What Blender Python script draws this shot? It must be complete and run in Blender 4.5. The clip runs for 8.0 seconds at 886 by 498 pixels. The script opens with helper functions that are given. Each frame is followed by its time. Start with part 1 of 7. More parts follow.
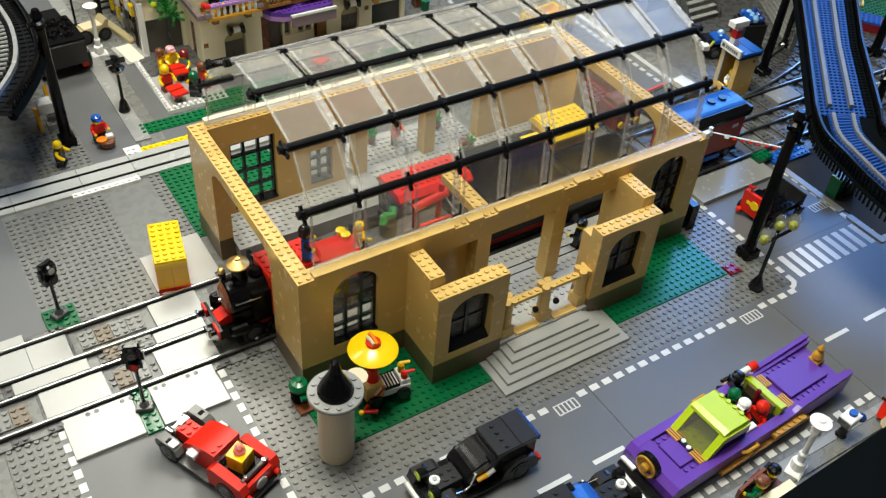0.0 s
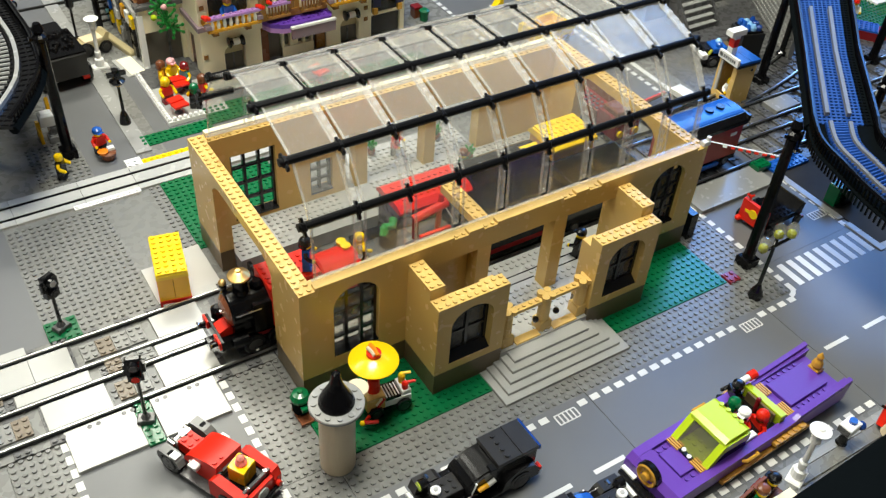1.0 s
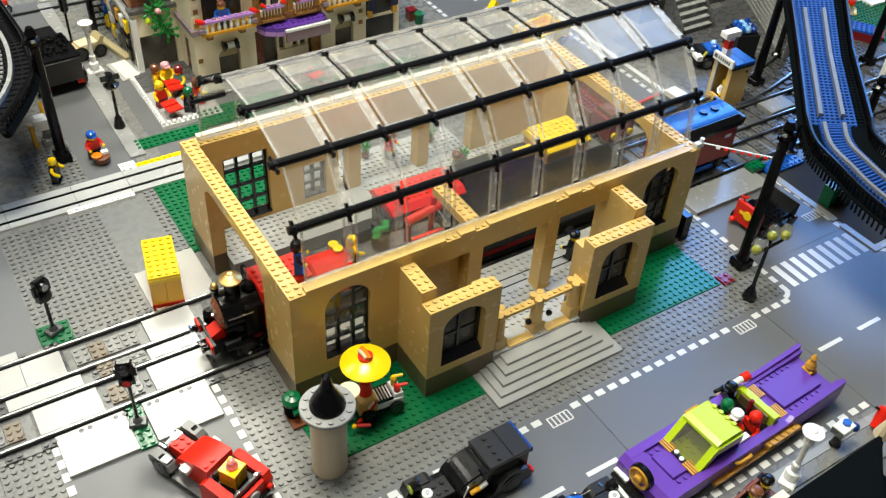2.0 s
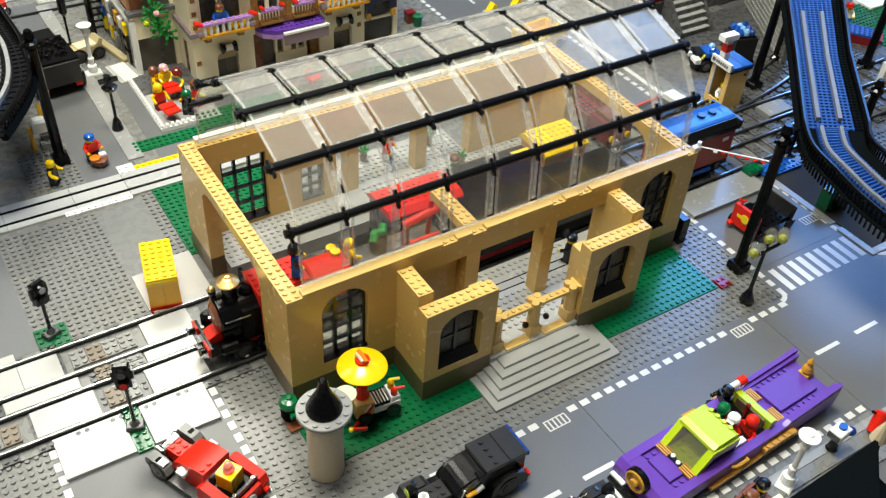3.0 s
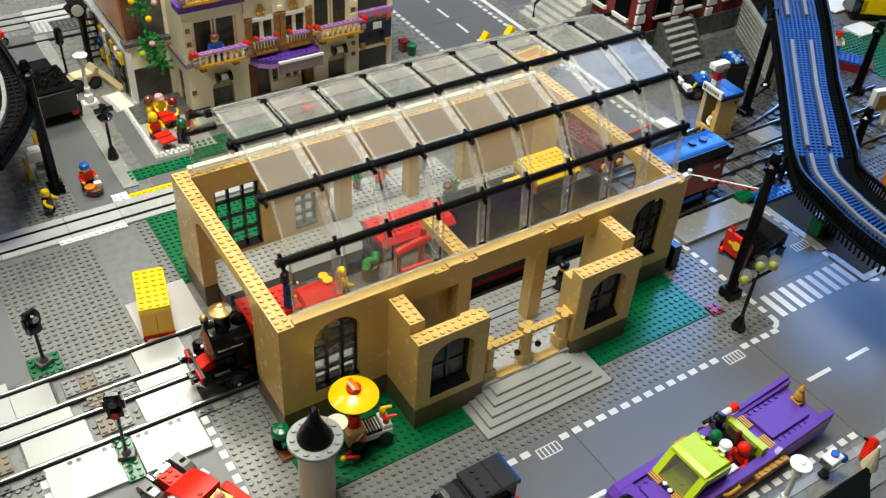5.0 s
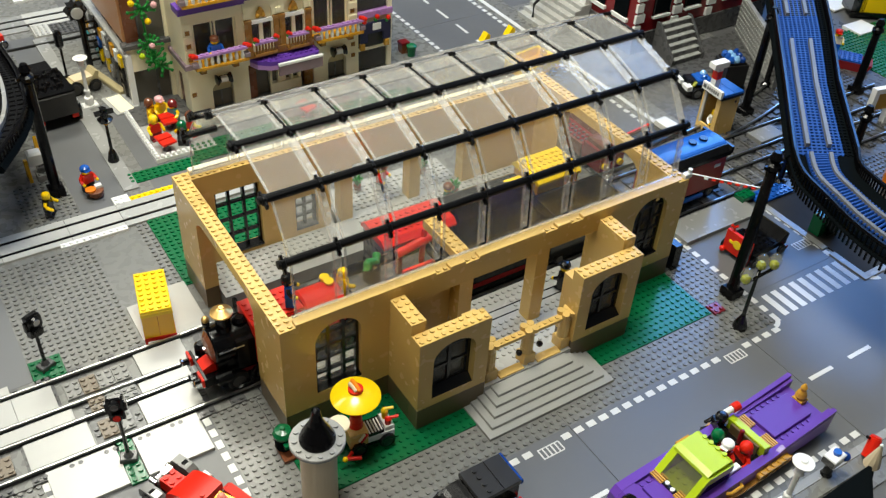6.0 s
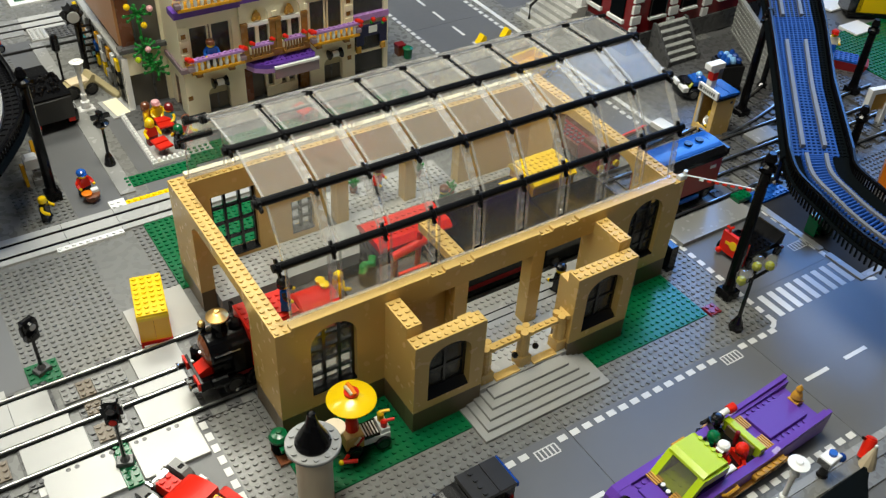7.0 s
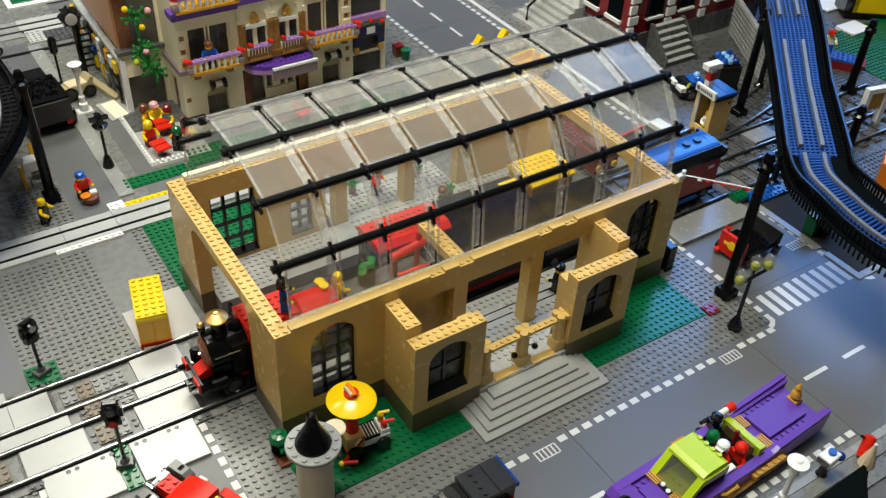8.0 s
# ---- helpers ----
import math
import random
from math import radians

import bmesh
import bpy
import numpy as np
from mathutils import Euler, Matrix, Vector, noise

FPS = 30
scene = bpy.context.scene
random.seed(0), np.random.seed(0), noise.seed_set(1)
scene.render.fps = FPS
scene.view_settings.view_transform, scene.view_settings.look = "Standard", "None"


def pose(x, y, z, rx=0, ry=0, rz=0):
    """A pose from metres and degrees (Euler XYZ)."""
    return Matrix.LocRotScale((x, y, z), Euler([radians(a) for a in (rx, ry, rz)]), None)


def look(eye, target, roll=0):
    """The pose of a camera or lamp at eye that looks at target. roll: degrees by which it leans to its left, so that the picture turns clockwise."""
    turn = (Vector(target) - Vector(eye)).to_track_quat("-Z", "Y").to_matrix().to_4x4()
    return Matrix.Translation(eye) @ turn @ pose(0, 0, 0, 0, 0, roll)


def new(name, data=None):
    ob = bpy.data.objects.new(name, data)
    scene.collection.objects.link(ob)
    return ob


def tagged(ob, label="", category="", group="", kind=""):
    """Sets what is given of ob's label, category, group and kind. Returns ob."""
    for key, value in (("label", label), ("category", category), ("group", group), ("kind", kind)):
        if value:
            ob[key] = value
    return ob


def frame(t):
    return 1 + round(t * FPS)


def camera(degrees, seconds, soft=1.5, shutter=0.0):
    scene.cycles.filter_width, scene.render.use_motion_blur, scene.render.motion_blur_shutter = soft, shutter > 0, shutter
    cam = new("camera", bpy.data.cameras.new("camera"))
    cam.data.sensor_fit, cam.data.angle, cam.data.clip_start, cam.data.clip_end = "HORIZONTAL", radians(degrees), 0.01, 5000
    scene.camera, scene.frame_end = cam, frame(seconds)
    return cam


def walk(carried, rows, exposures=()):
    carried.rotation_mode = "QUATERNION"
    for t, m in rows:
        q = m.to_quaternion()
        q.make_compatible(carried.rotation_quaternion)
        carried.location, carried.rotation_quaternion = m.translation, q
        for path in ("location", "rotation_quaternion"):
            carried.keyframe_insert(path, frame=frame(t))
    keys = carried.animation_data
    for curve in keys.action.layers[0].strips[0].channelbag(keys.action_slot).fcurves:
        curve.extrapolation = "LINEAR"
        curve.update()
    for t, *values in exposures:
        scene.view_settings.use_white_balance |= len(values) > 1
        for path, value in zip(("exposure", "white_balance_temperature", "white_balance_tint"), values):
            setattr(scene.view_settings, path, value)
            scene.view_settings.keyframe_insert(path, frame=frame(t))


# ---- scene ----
# The whole place is a toy-brick town on a table; U is one stud (8 mm), P one plate (3.2 mm).
U = 0.008
P = 0.4
cam = camera(51.0, 8.0, soft=1.3)
PATH = [
    (0.0, -0.2292, -0.5406, 0.7148, 47.955, -3.661, -31.815),
    (0.5, -0.2308, -0.5409, 0.7183, 48.187, -3.558, -31.923),
    (1.0, -0.2290, -0.5416, 0.7195, 48.433, -3.380, -31.992),
    (1.5, -0.2237, -0.5457, 0.7181, 48.587, -3.136, -32.057),
    (3.0, -0.2180, -0.5468, 0.7215, 48.683, -3.233, -31.992),
    (3.5, -0.2158, -0.5475, 0.7212, 48.869, -3.134, -32.008),
    (4.0, -0.2155, -0.5484, 0.7259, 49.471, -3.317, -32.303),
    (4.5, -0.2128, -0.5517, 0.7276, 50.019, -3.248, -32.101),
    (6.0, -0.2136, -0.5514, 0.7269, 50.296, -2.895, -32.340),
    (6.5, -0.2093, -0.5532, 0.7270, 50.314, -2.693, -32.367),
    (7.0, -0.2094, -0.5535, 0.7294, 50.349, -2.699, -32.492),
    (7.5, -0.2121, -0.5536, 0.7302, 50.437, -2.670, -32.605),
    (8.0, -0.2116, -0.5537, 0.7294, 50.451, -2.639, -32.741),
]
walk(cam, [(t, pose(x, y, z, rx, ry, rz)) for t, x, y, z, rx, ry, rz in PATH],
     [(0.0, -0.29), (0.5, -0.12), (1.0, -0.05), (1.5, -0.01), (3.0, 0.02), (3.5, 0.02), (4.0, -0.19), (4.5, -0.22), (6.0, -0.23), (6.5, -0.42), (8.0, -0.43)])

# ---- light: ceiling lamps of the hall, one an added fill, and a daylit window ----
world = bpy.data.worlds.new("world")
scene.world = world
world.use_nodes = True
world.node_tree.nodes["Background"].inputs[0].default_value = (0.75, 0.85, 1.0, 1)
world.node_tree.nodes["Background"].inputs[1].default_value = 0.05


def area_lamp(name, eye, target, w, h, watts, colour):
    lamp = bpy.data.lights.new(name, "AREA")
    lamp.shape, lamp.size, lamp.size_y, lamp.energy, lamp.color = "RECTANGLE", w, h, watts, colour
    ob = new(name, lamp)
    ob.matrix_world = look(eye, target)
    return ob


WARM = (0.99, 0.98, 0.845)
# The third lamp is an added fill that brightens the townhouse front.
LAMPS = [(0.25, 1.75, 2.2, 0.76, 0.52, 38), (0.05, 0.15, 2.2, 0.7, 0.5, 56), (-1.3, -0.55, 2.2, 0.8, 0.8, 12), (-0.95, 1.5, 2.2, 0.55, 0.8, 26)]
for x, y, z, wide, deep, watts in LAMPS:
    area_lamp("ceiling_lamp_light", (x, y, z - 0.03), (x, y, 0), wide, deep, watts, WARM)
area_lamp("window_daylight", (3.05, 1.4, 2.02), (0.6, 0.0, 0.0), 1.3, 0.85, 42, (0.09, 0.34, 1.0))
area_lamp("window_daylight_upper", (3.05, 1.5, 2.95), (0.6, 0.0, 0.0), 1.5, 1.1, 24, (0.14, 0.4, 1.0))


# ---- materials ----
def plastic(name, colour, rough=0.28, vary=0.035, spec=0.5, dust=0.04):
    """Moulded ABS: slight colour drift, dust and fingermarks in the gloss, faint waviness."""
    m = bpy.data.materials.new(name)
    m.use_nodes = True
    n, l = m.node_tree.nodes, m.node_tree.links
    b = n["Principled BSDF"]
    co = n.new("ShaderNodeTexCoord")
    big, small = n.new("ShaderNodeTexNoise"), n.new("ShaderNodeTexNoise")
    big.inputs["Scale"].default_value, small.inputs["Scale"].default_value = 30, 90
    big.inputs["Detail"].default_value, small.inputs["Detail"].default_value = 2, 1
    l.new(co.outputs["Object"], big.inputs["Vector"])
    l.new(co.outputs["Object"], small.inputs["Vector"])
    ramp = n.new("ShaderNodeMapRange")
    ramp.inputs["To Min"].default_value, ramp.inputs["To Max"].default_value = 1 - vary, 1 + vary
    l.new(big.outputs["Fac"], ramp.inputs["Value"])
    info = n.new("ShaderNodeObjectInfo")
    drift = n.new("ShaderNodeMapRange")
    drift.inputs["To Min"].default_value, drift.inputs["To Max"].default_value = 0.96, 1.04
    l.new(info.outputs["Random"], drift.inputs["Value"])
    mul = n.new("ShaderNodeMath")
    mul.operation = "MULTIPLY"
    l.new(ramp.outputs[0], mul.inputs[0])
    l.new(drift.outputs[0], mul.inputs[1])
    tint = n.new("ShaderNodeVectorMath")
    tint.operation = "SCALE"
    tint.inputs[0].default_value = colour[:3]
    l.new(mul.outputs[0], tint.inputs["Scale"])
    l.new(tint.outputs[0], b.inputs["Base Color"])
    gl = n.new("ShaderNodeMapRange")
    gl.inputs["From Min"].default_value, gl.inputs["From Max"].default_value = 0.35, 0.7
    gl.inputs["To Min"].default_value, gl.inputs["To Max"].default_value = rough, rough + dust
    l.new(small.outputs["Fac"], gl.inputs["Value"])
    l.new(gl.outputs[0], b.inputs["Roughness"])
    bump = n.new("ShaderNodeBump")
    bump.inputs["Strength"].default_value, bump.inputs["Distance"].default_value = 0.012, 0.0004
    l.new(big.outputs["Fac"], bump.inputs["Height"])
    l.new(bump.outputs[0], b.inputs["Normal"])
    b.inputs["Specular IOR Level"].default_value = spec
    return m


def clear_plastic(name, colour, haze, rough=0.08):
    """Scuffed clear polystyrene: see-through, a little milky, glossy by its facing."""
    m = bpy.data.materials.new(name)
    m.use_nodes = True
    n, l = m.node_tree.nodes, m.node_tree.links
    n.remove(n["Principled BSDF"])
    out = n["Material Output"]
    tr, df, gl = n.new("ShaderNodeBsdfTransparent"), n.new("ShaderNodeBsdfDiffuse"), n.new("ShaderNodeBsdfGlossy")
    tr.inputs[0].default_value = (*colour, 1)
    df.inputs[0].default_value = (0.89, 0.87, 0.81, 1)
    gl.inputs["Roughness"].default_value = rough
    co, ns = n.new("ShaderNodeTexCoord"), n.new("ShaderNodeTexNoise")
    ns.inputs["Scale"].default_value, ns.inputs["Detail"].default_value = 60, 5
    l.new(co.outputs["Object"], ns.inputs["Vector"])
    mr = n.new("ShaderNodeMapRange")
    mr.inputs["From Min"].default_value, mr.inputs["From Max"].default_value = 0.3, 0.75
    mr.inputs["To Min"].default_value, mr.inputs["To Max"].default_value = haze * 0.85, haze * 1.2
    l.new(ns.outputs["Fac"], mr.inputs["Value"])
    a, b, f = n.new("ShaderNodeMixShader"), n.new("ShaderNodeMixShader"), n.new("ShaderNodeMath")
    lw, pw = n.new("ShaderNodeLayerWeight"), n.new("ShaderNodeMath")
    lw.inputs[0].default_value, pw.operation, pw.inputs[1].default_value = 0.5, "POWER", 5.0
    f.operation, f.inputs[1].default_value, f.inputs[2].default_value = "MULTIPLY_ADD", 0.8, 0.04
    l.new(lw.outputs["Facing"], pw.inputs[0])
    l.new(pw.outputs[0], f.inputs[0])
    l.new(mr.outputs[0], a.inputs[0])
    l.new(tr.outputs[0], a.inputs[1])
    l.new(df.outputs[0], a.inputs[2])
    l.new(f.outputs[0], b.inputs[0])
    l.new(a.outputs[0], b.inputs[1])
    l.new(gl.outputs[0], b.inputs[2])
    l.new(b.outputs[0], out.inputs[0])
    return m


def metal(name, colour, rough):
    m = plastic(name, colour, rough, 0.05)
    m.node_tree.nodes["Principled BSDF"].inputs["Metallic"].default_value = 1.0
    return m


def glowing(name, colour, strength):
    m = bpy.data.materials.new(name)
    m.use_nodes = True
    b = m.node_tree.nodes["Principled BSDF"]
    b.inputs["Base Color"].default_value = (*colour, 1)
    b.inputs["Emission Color"].default_value = (*colour, 1)
    b.inputs["Emission Strength"].default_value = strength
    return m


TAN = plastic("tan_plastic", (0.69, 0.46, 0.145), 0.24)
CREAM = plastic("cream_plastic", (0.92, 0.84, 0.60), 0.28)
DTAN = plastic("dark_tan_plastic", (0.13, 0.09, 0.04), 0.3)
GREY = plastic("light_grey_plastic", (0.39, 0.39, 0.37), 0.24)
PALE = plastic("pale_grey_tile_plastic", (0.45, 0.445, 0.42), 0.22)
BASE = plastic("old_grey_baseplate_plastic", (0.16, 0.16, 0.15), 0.26)
ROADM = plastic("printed_road_plastic", (0.115, 0.118, 0.122), 0.34)
DGREY = plastic("dark_grey_plastic", (0.085, 0.085, 0.085), 0.26)
GREEN = plastic("green_plastic", (0.0, 0.115, 0.036), 0.22)
LEAF = plastic("leaf_green_plastic", (0.01, 0.22, 0.03), 0.35)
BLACK = plastic("black_plastic", (0.005, 0.005, 0.0055), 0.17)
RED = plastic("red_plastic", (0.66, 0.018, 0.006), 0.32, 0.035, 0.28)
DRED = plastic("dark_red_plastic", (0.20, 0.012, 0.015), 0.19)
ORANGE = plastic("orange_plastic", (0.85, 0.22, 0.01), 0.2)
ORYEL = plastic("orange_yellow_plastic", (0.85, 0.45, 0.008), 0.2)
AMBER = plastic("amber_yellow_plastic", (0.62, 0.30, 0.01), 0.25)
YELLOW = plastic("yellow_plastic", (0.90, 0.60, 0.005), 0.19)
BLUE = plastic("blue_plastic", (0.01, 0.09, 0.42), 0.19)
DBLUE = plastic("dark_blue_plastic", (0.006, 0.045, 0.24), 0.2)
WHITE = plastic("white_plastic", (0.82, 0.82, 0.80), 0.19)
PURPLE = plastic("purple_plastic", (0.115, 0.04, 0.33), 0.28, 0.035, 0.4)
LAV = plastic("lavender_plastic", (0.42, 0.22, 0.52), 0.25)
LIME = plastic("lime_plastic", (0.42, 0.56, 0.015), 0.19)
BROWN = plastic("reddish_brown_plastic", (0.17, 0.055, 0.022), 0.25)
NOUGAT = plastic("nougat_plastic", (0.55, 0.27, 0.11), 0.3)
PINK = plastic("pink_plastic", (0.8, 0.42, 0.45), 0.3)
GOLD = plastic("pearl_gold_plastic", (0.56, 0.29, 0.035), 0.24)
BRASS = metal("brass_plastic", (0.80, 0.52, 0.18), 0.36)
CHROME = metal("chrome_plastic", (0.8, 0.8, 0.8), 0.15)
STEEL = metal("rail_steel", (0.62, 0.62, 0.60), 0.28)
STEPG = plastic("step_grey_plastic", (0.31, 0.31, 0.295), 0.22)
LGREY = plastic("mid_grey_plastic", (0.27, 0.27, 0.26), 0.24)
# Browner and paler than BLACK: a reflection on the car roof, put into the colour.
BROWNBLACK = plastic("brown_black_plastic", (0.014, 0.013, 0.012), 0.28)
BLACKM = plastic("satin_black_plastic", (0.003, 0.003, 0.0035), 0.16, 0.03, 0.18)
SATIN = plastic("matt_black_plastic", (0.0035, 0.0035, 0.004), 0.38, 0.03, 0.15)
CRED = plastic("coach_red_plastic", (0.36, 0.018, 0.012), 0.32)
BRONZE = plastic("gold_brown_plastic", (0.30, 0.14, 0.025), 0.25)
RAILM = plastic("grey_rail_plastic", (0.15, 0.152, 0.155), 0.4, 0.035, 0.3)
PRINT = plastic("white_road_paint", (0.62, 0.62, 0.60), 0.3)
CLEAR = clear_plastic("clear_panel", (0.985, 0.985, 0.965), 0.08, 0.13)
CLEARB = clear_plastic("clear_brick", (0.93, 0.93, 0.92), 0.2, 0.12)
DARKPANE = clear_plastic("dark_tint_pane", (0.18, 0.18, 0.17), 0.06)
FLAME = clear_plastic("clear_orange", (0.95, 0.35, 0.05), 0.25)
LAMPGLASS = clear_plastic("clear_lamp_glass", (0.95, 0.95, 0.92), 0.07, 0.05)
PLASTER = plastic("painted_plaster", (0.2, 0.19, 0.17), 0.8, 0.05)
CEILM = plastic("ceiling_tiles", (0.20, 0.19, 0.17), 0.8, 0.05)
CARPET = plastic("hall_floor", (0.16, 0.15, 0.14), 0.7, 0.15)
TABLEM = plastic("table_board", (0.10, 0.10, 0.10), 0.6, 0.1)
SLATE = plastic("dark_slate_plastic", (0.0025, 0.004, 0.005), 0.75, 0.06, 0.03)
# Opaque: the townhouse panes' milky brown reflection is put into this colour.
DIMGLASS = plastic("reflection_tinted_glass", (0.11, 0.10, 0.08), 0.12, 0.25)
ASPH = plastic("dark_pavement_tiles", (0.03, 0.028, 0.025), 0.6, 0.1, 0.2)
SCREEN = clear_plastic("green_smoked_screen", (0.74, 0.72, 0.42), 0.05, 0.2)
PALETAN = plastic("pale_tan_plastic", (0.42, 0.35, 0.19), 0.3)
NAVY = plastic("dark_navy_plastic", (0.012, 0.012, 0.05), 0.35)
PALEBLUE = plastic("pale_blue_plastic", (0.25, 0.5, 0.8), 0.2)
PILLARM = plastic("pale_tan_pillar_plastic", (0.62, 0.51, 0.34), 0.32)
YELLIME = plastic("yellow_green_plastic", (0.34, 0.36, 0.02), 0.25)
DECKBLUE = plastic("deck_blue_plastic", (0.008, 0.05, 0.24), 0.5, 0.05, 0.3)
FENDER = plastic("fender_grey_plastic", (0.13, 0.13, 0.125), 0.28)
MAUVE = plastic("dusty_mauve_plastic", (0.26, 0.19, 0.22), 0.3)
TEAL = plastic("teal_plastic", (0.05, 0.30, 0.32), 0.3)
GLOW = glowing("lamp_diffuser", (1.0, 0.96, 0.9), 3.0)
SKYGLOW = glowing("window_sky", (0.45, 0.66, 1.0), 1.6)


# ---- building blocks ----
class Geo:
    """Collects boxes, rounds and studs in stud units, and makes one mesh of them."""

    def __init__(self):
        self.v, self.f, self.k, self.slots, self.m = [], [], [], [], Matrix()

    def mat(self, m):
        if m not in self.slots:
            self.slots.append(m)
        return self.slots.index(m)

    def add(self, vs, fs, m):
        b, k = len(self.v), self.mat(m)
        self.v += [self.m @ Vector(p) for p in vs]
        self.f += [[b + i for i in q] for q in fs]
        self.k += [k] * len(fs)
        return self

    def box(self, x0, x1, y0, y1, z0, z1, m, c=0.0):
        """A box; c chamfers the edges of its top."""
        if c:
            vs = [(x, y, z0) for x, y in ((x0, y0), (x1, y0), (x1, y1), (x0, y1))]
            vs += [(x, y, z1 - c) for x, y in ((x0, y0), (x1, y0), (x1, y1), (x0, y1))]
            vs += [(x, y, z1) for x, y in ((x0 + c, y0 + c), (x1 - c, y0 + c), (x1 - c, y1 - c), (x0 + c, y1 - c))]
            fs = [(3, 2, 1, 0)] + [(i + a, i + b, i + 4 + b, i + 4 + a) for i in (0, 4) for a, b in ((0, 1), (1, 2), (2, 3), (3, 0))] + [(8, 9, 10, 11)]
            return self.add(vs, fs, m)
        vs = [(x, y, z) for z in (z0, z1) for x, y in ((x0, y0), (x1, y0), (x1, y1), (x0, y1))]
        return self.add(vs, [(3, 2, 1, 0), (4, 5, 6, 7), (0, 1, 5, 4), (1, 2, 6, 5), (2, 3, 7, 6), (3, 0, 4, 7)], m)

    def prism(self, pts, axis, a, b, m):
        """A polygon (counter-clockwise in the two other axes) drawn out along an axis from a to b."""
        put = {"x": lambda p, d: (d, p[0], p[1]), "y": lambda p, d: (p[0], d, p[1]), "z": lambda p, d: (p[0], p[1], d)}[axis]
        n = len(pts)
        vs = [put(p, a) for p in pts] + [put(p, b) for p in pts]
        fs = [tuple(range(n))[::-1], tuple(range(n, 2 * n))] + [(i, (i + 1) % n, n + (i + 1) % n, n + i) for i in range(n)]
        if axis == "y":
            fs = [q[::-1] for q in fs]
        return self.add(vs, fs, m)

    def lathe(self, x, y, prof, m, n=16, axis="z"):
        """A turned body: prof is a list of (radius, height)."""
        vs, fs = [], []
        for r, h in prof:
            for i in range(n):
                c, s = math.cos(2 * math.pi * i / n) * r, math.sin(2 * math.pi * i / n) * r
                vs.append({"z": (x + c, y + s, h), "x": (h, x + c, y + s), "y": (x + s, h, y + c)}[axis])
        for j in range(len(prof) - 1):
            fs += [(j * n + i, j * n + (i + 1) % n, (j + 1) * n + (i + 1) % n, (j + 1) * n + i) for i in range(n)]
        fs += [tuple(range(n))[::-1], tuple(range((len(prof) - 1) * n, len(prof) * n))]
        return self.add(vs, fs, m)

    def cyl(self, x, y, a, b, r, m, n=12, axis="z"):
        return self.lathe(x, y, [(r, a), (r, b)], m, n, axis)

    def ball(self, x, y, z, r, m, n=10, k=7, sz=1.0):
        return self.lathe(x, y, [(max(0.02, r * math.sin(math.pi * j / k)), z - r * sz * math.cos(math.pi * j / k)) for j in range(k + 1)], m, n)

    def studs(self, x0, x1, y0, y1, z, m, n=8, r=0.3, h=0.2):
        """Studs over whole cells from (x0, y0) to (x1, y1), on top of z."""
        for i in range(int(round(x1 - x0))):
            for j in range(int(round(y1 - y0))):
                cx, cy = x0 + i + 0.5, y0 + j + 0.5
                vs = [(cx + math.cos(2 * math.pi * q / n) * r, cy + math.sin(2 * math.pi * q / n) * r, z + d) for d in (0, h) for q in range(n)]
                self.add(vs, [(q, (q + 1) % n, n + (q + 1) % n, n + q) for q in range(n)] + [tuple(range(n, 2 * n))], m)
        return self

    def brick(self, x, y, z, w, d, h, m, studs=True):
        self.box(x, x + w, y, y + d, z, z + h, m, 0.04)
        if studs:
            self.studs(x, x + w, y, y + d, z + h, m)
        return self

    def tube(self, pts, r, m, n=8):
        """A round rod along a line of points."""
        pts = [Vector(p) for p in pts]
        vs, fs = [], []
        for i, p in enumerate(pts):
            d = (pts[min(i + 1, len(pts) - 1)] - pts[max(i - 1, 0)]).normalized()
            u = d.cross(Vector((0, 0, 1)) if abs(d.z) < 0.9 else Vector((1, 0, 0))).normalized()
            w = u.cross(d)
            vs += [p + (u * math.cos(2 * math.pi * q / n) + w * math.sin(2 * math.pi * q / n)) * r for q in range(n)]
        for i in range(len(pts) - 1):
            fs += [(i * n + q, (i + 1) * n + q, (i + 1) * n + (q + 1) % n, i * n + (q + 1) % n) for q in range(n)]
        fs += [tuple(range(n)), tuple(range((len(pts) - 1) * n, len(pts) * n))[::-1]]
        return self.add(vs, fs, m)

    def strip(self, left, right, z0, z1, m):
        """A bent slab between two lines of plan points."""
        n = len(left)
        h0 = z0 if isinstance(z0, (list, tuple)) else [z0] * n
        h1 = z1 if isinstance(z1, (list, tuple)) else [z1] * n
        vs = []
        for i in range(n):
            vs += [(*left[i], h0[i]), (*right[i], h0[i]), (*right[i], h1[i]), (*left[i], h1[i])]
        fs = [(0, 1, 2, 3), tuple(4 * (n - 1) + q for q in (3, 2, 1, 0))]
        for i in range(n - 1):
            fs += [(4 * i + a, 4 * i + 4 + a, 4 * i + 4 + b, 4 * i + b) for a, b in ((0, 1), (1, 2), (2, 3), (3, 0))]
        return self.add(vs, fs, m)

    def mesh(self, name):
        me = bpy.data.meshes.new(name)
        me.from_pydata([p * U for p in self.v], [], self.f)
        for s in self.slots:
            me.materials.append(s)
        me.polygons.foreach_set("material_index", self.k)
        bm = bmesh.new()
        bm.from_mesh(me)
        bmesh.ops.recalc_face_normals(bm, faces=bm.faces)
        bm.to_mesh(me)
        bm.free()
        return me


def thing(name, label, category, x=0, y=0, z=0, turn=0, group="", kind=""):
    """An Empty at the base of a thing, in stud units."""
    ob = new(name)
    ob.empty_display_size = 0.01
    ob.matrix_world = pose(x * U, y * U, z * U, 0, 0, turn)
    return tagged(ob, label, category, group, kind)


def part(name, geo, parent, label=""):
    ob = new(name, geo.mesh(name))
    ob.parent = parent
    if label:
        ob["label"] = label
    return ob


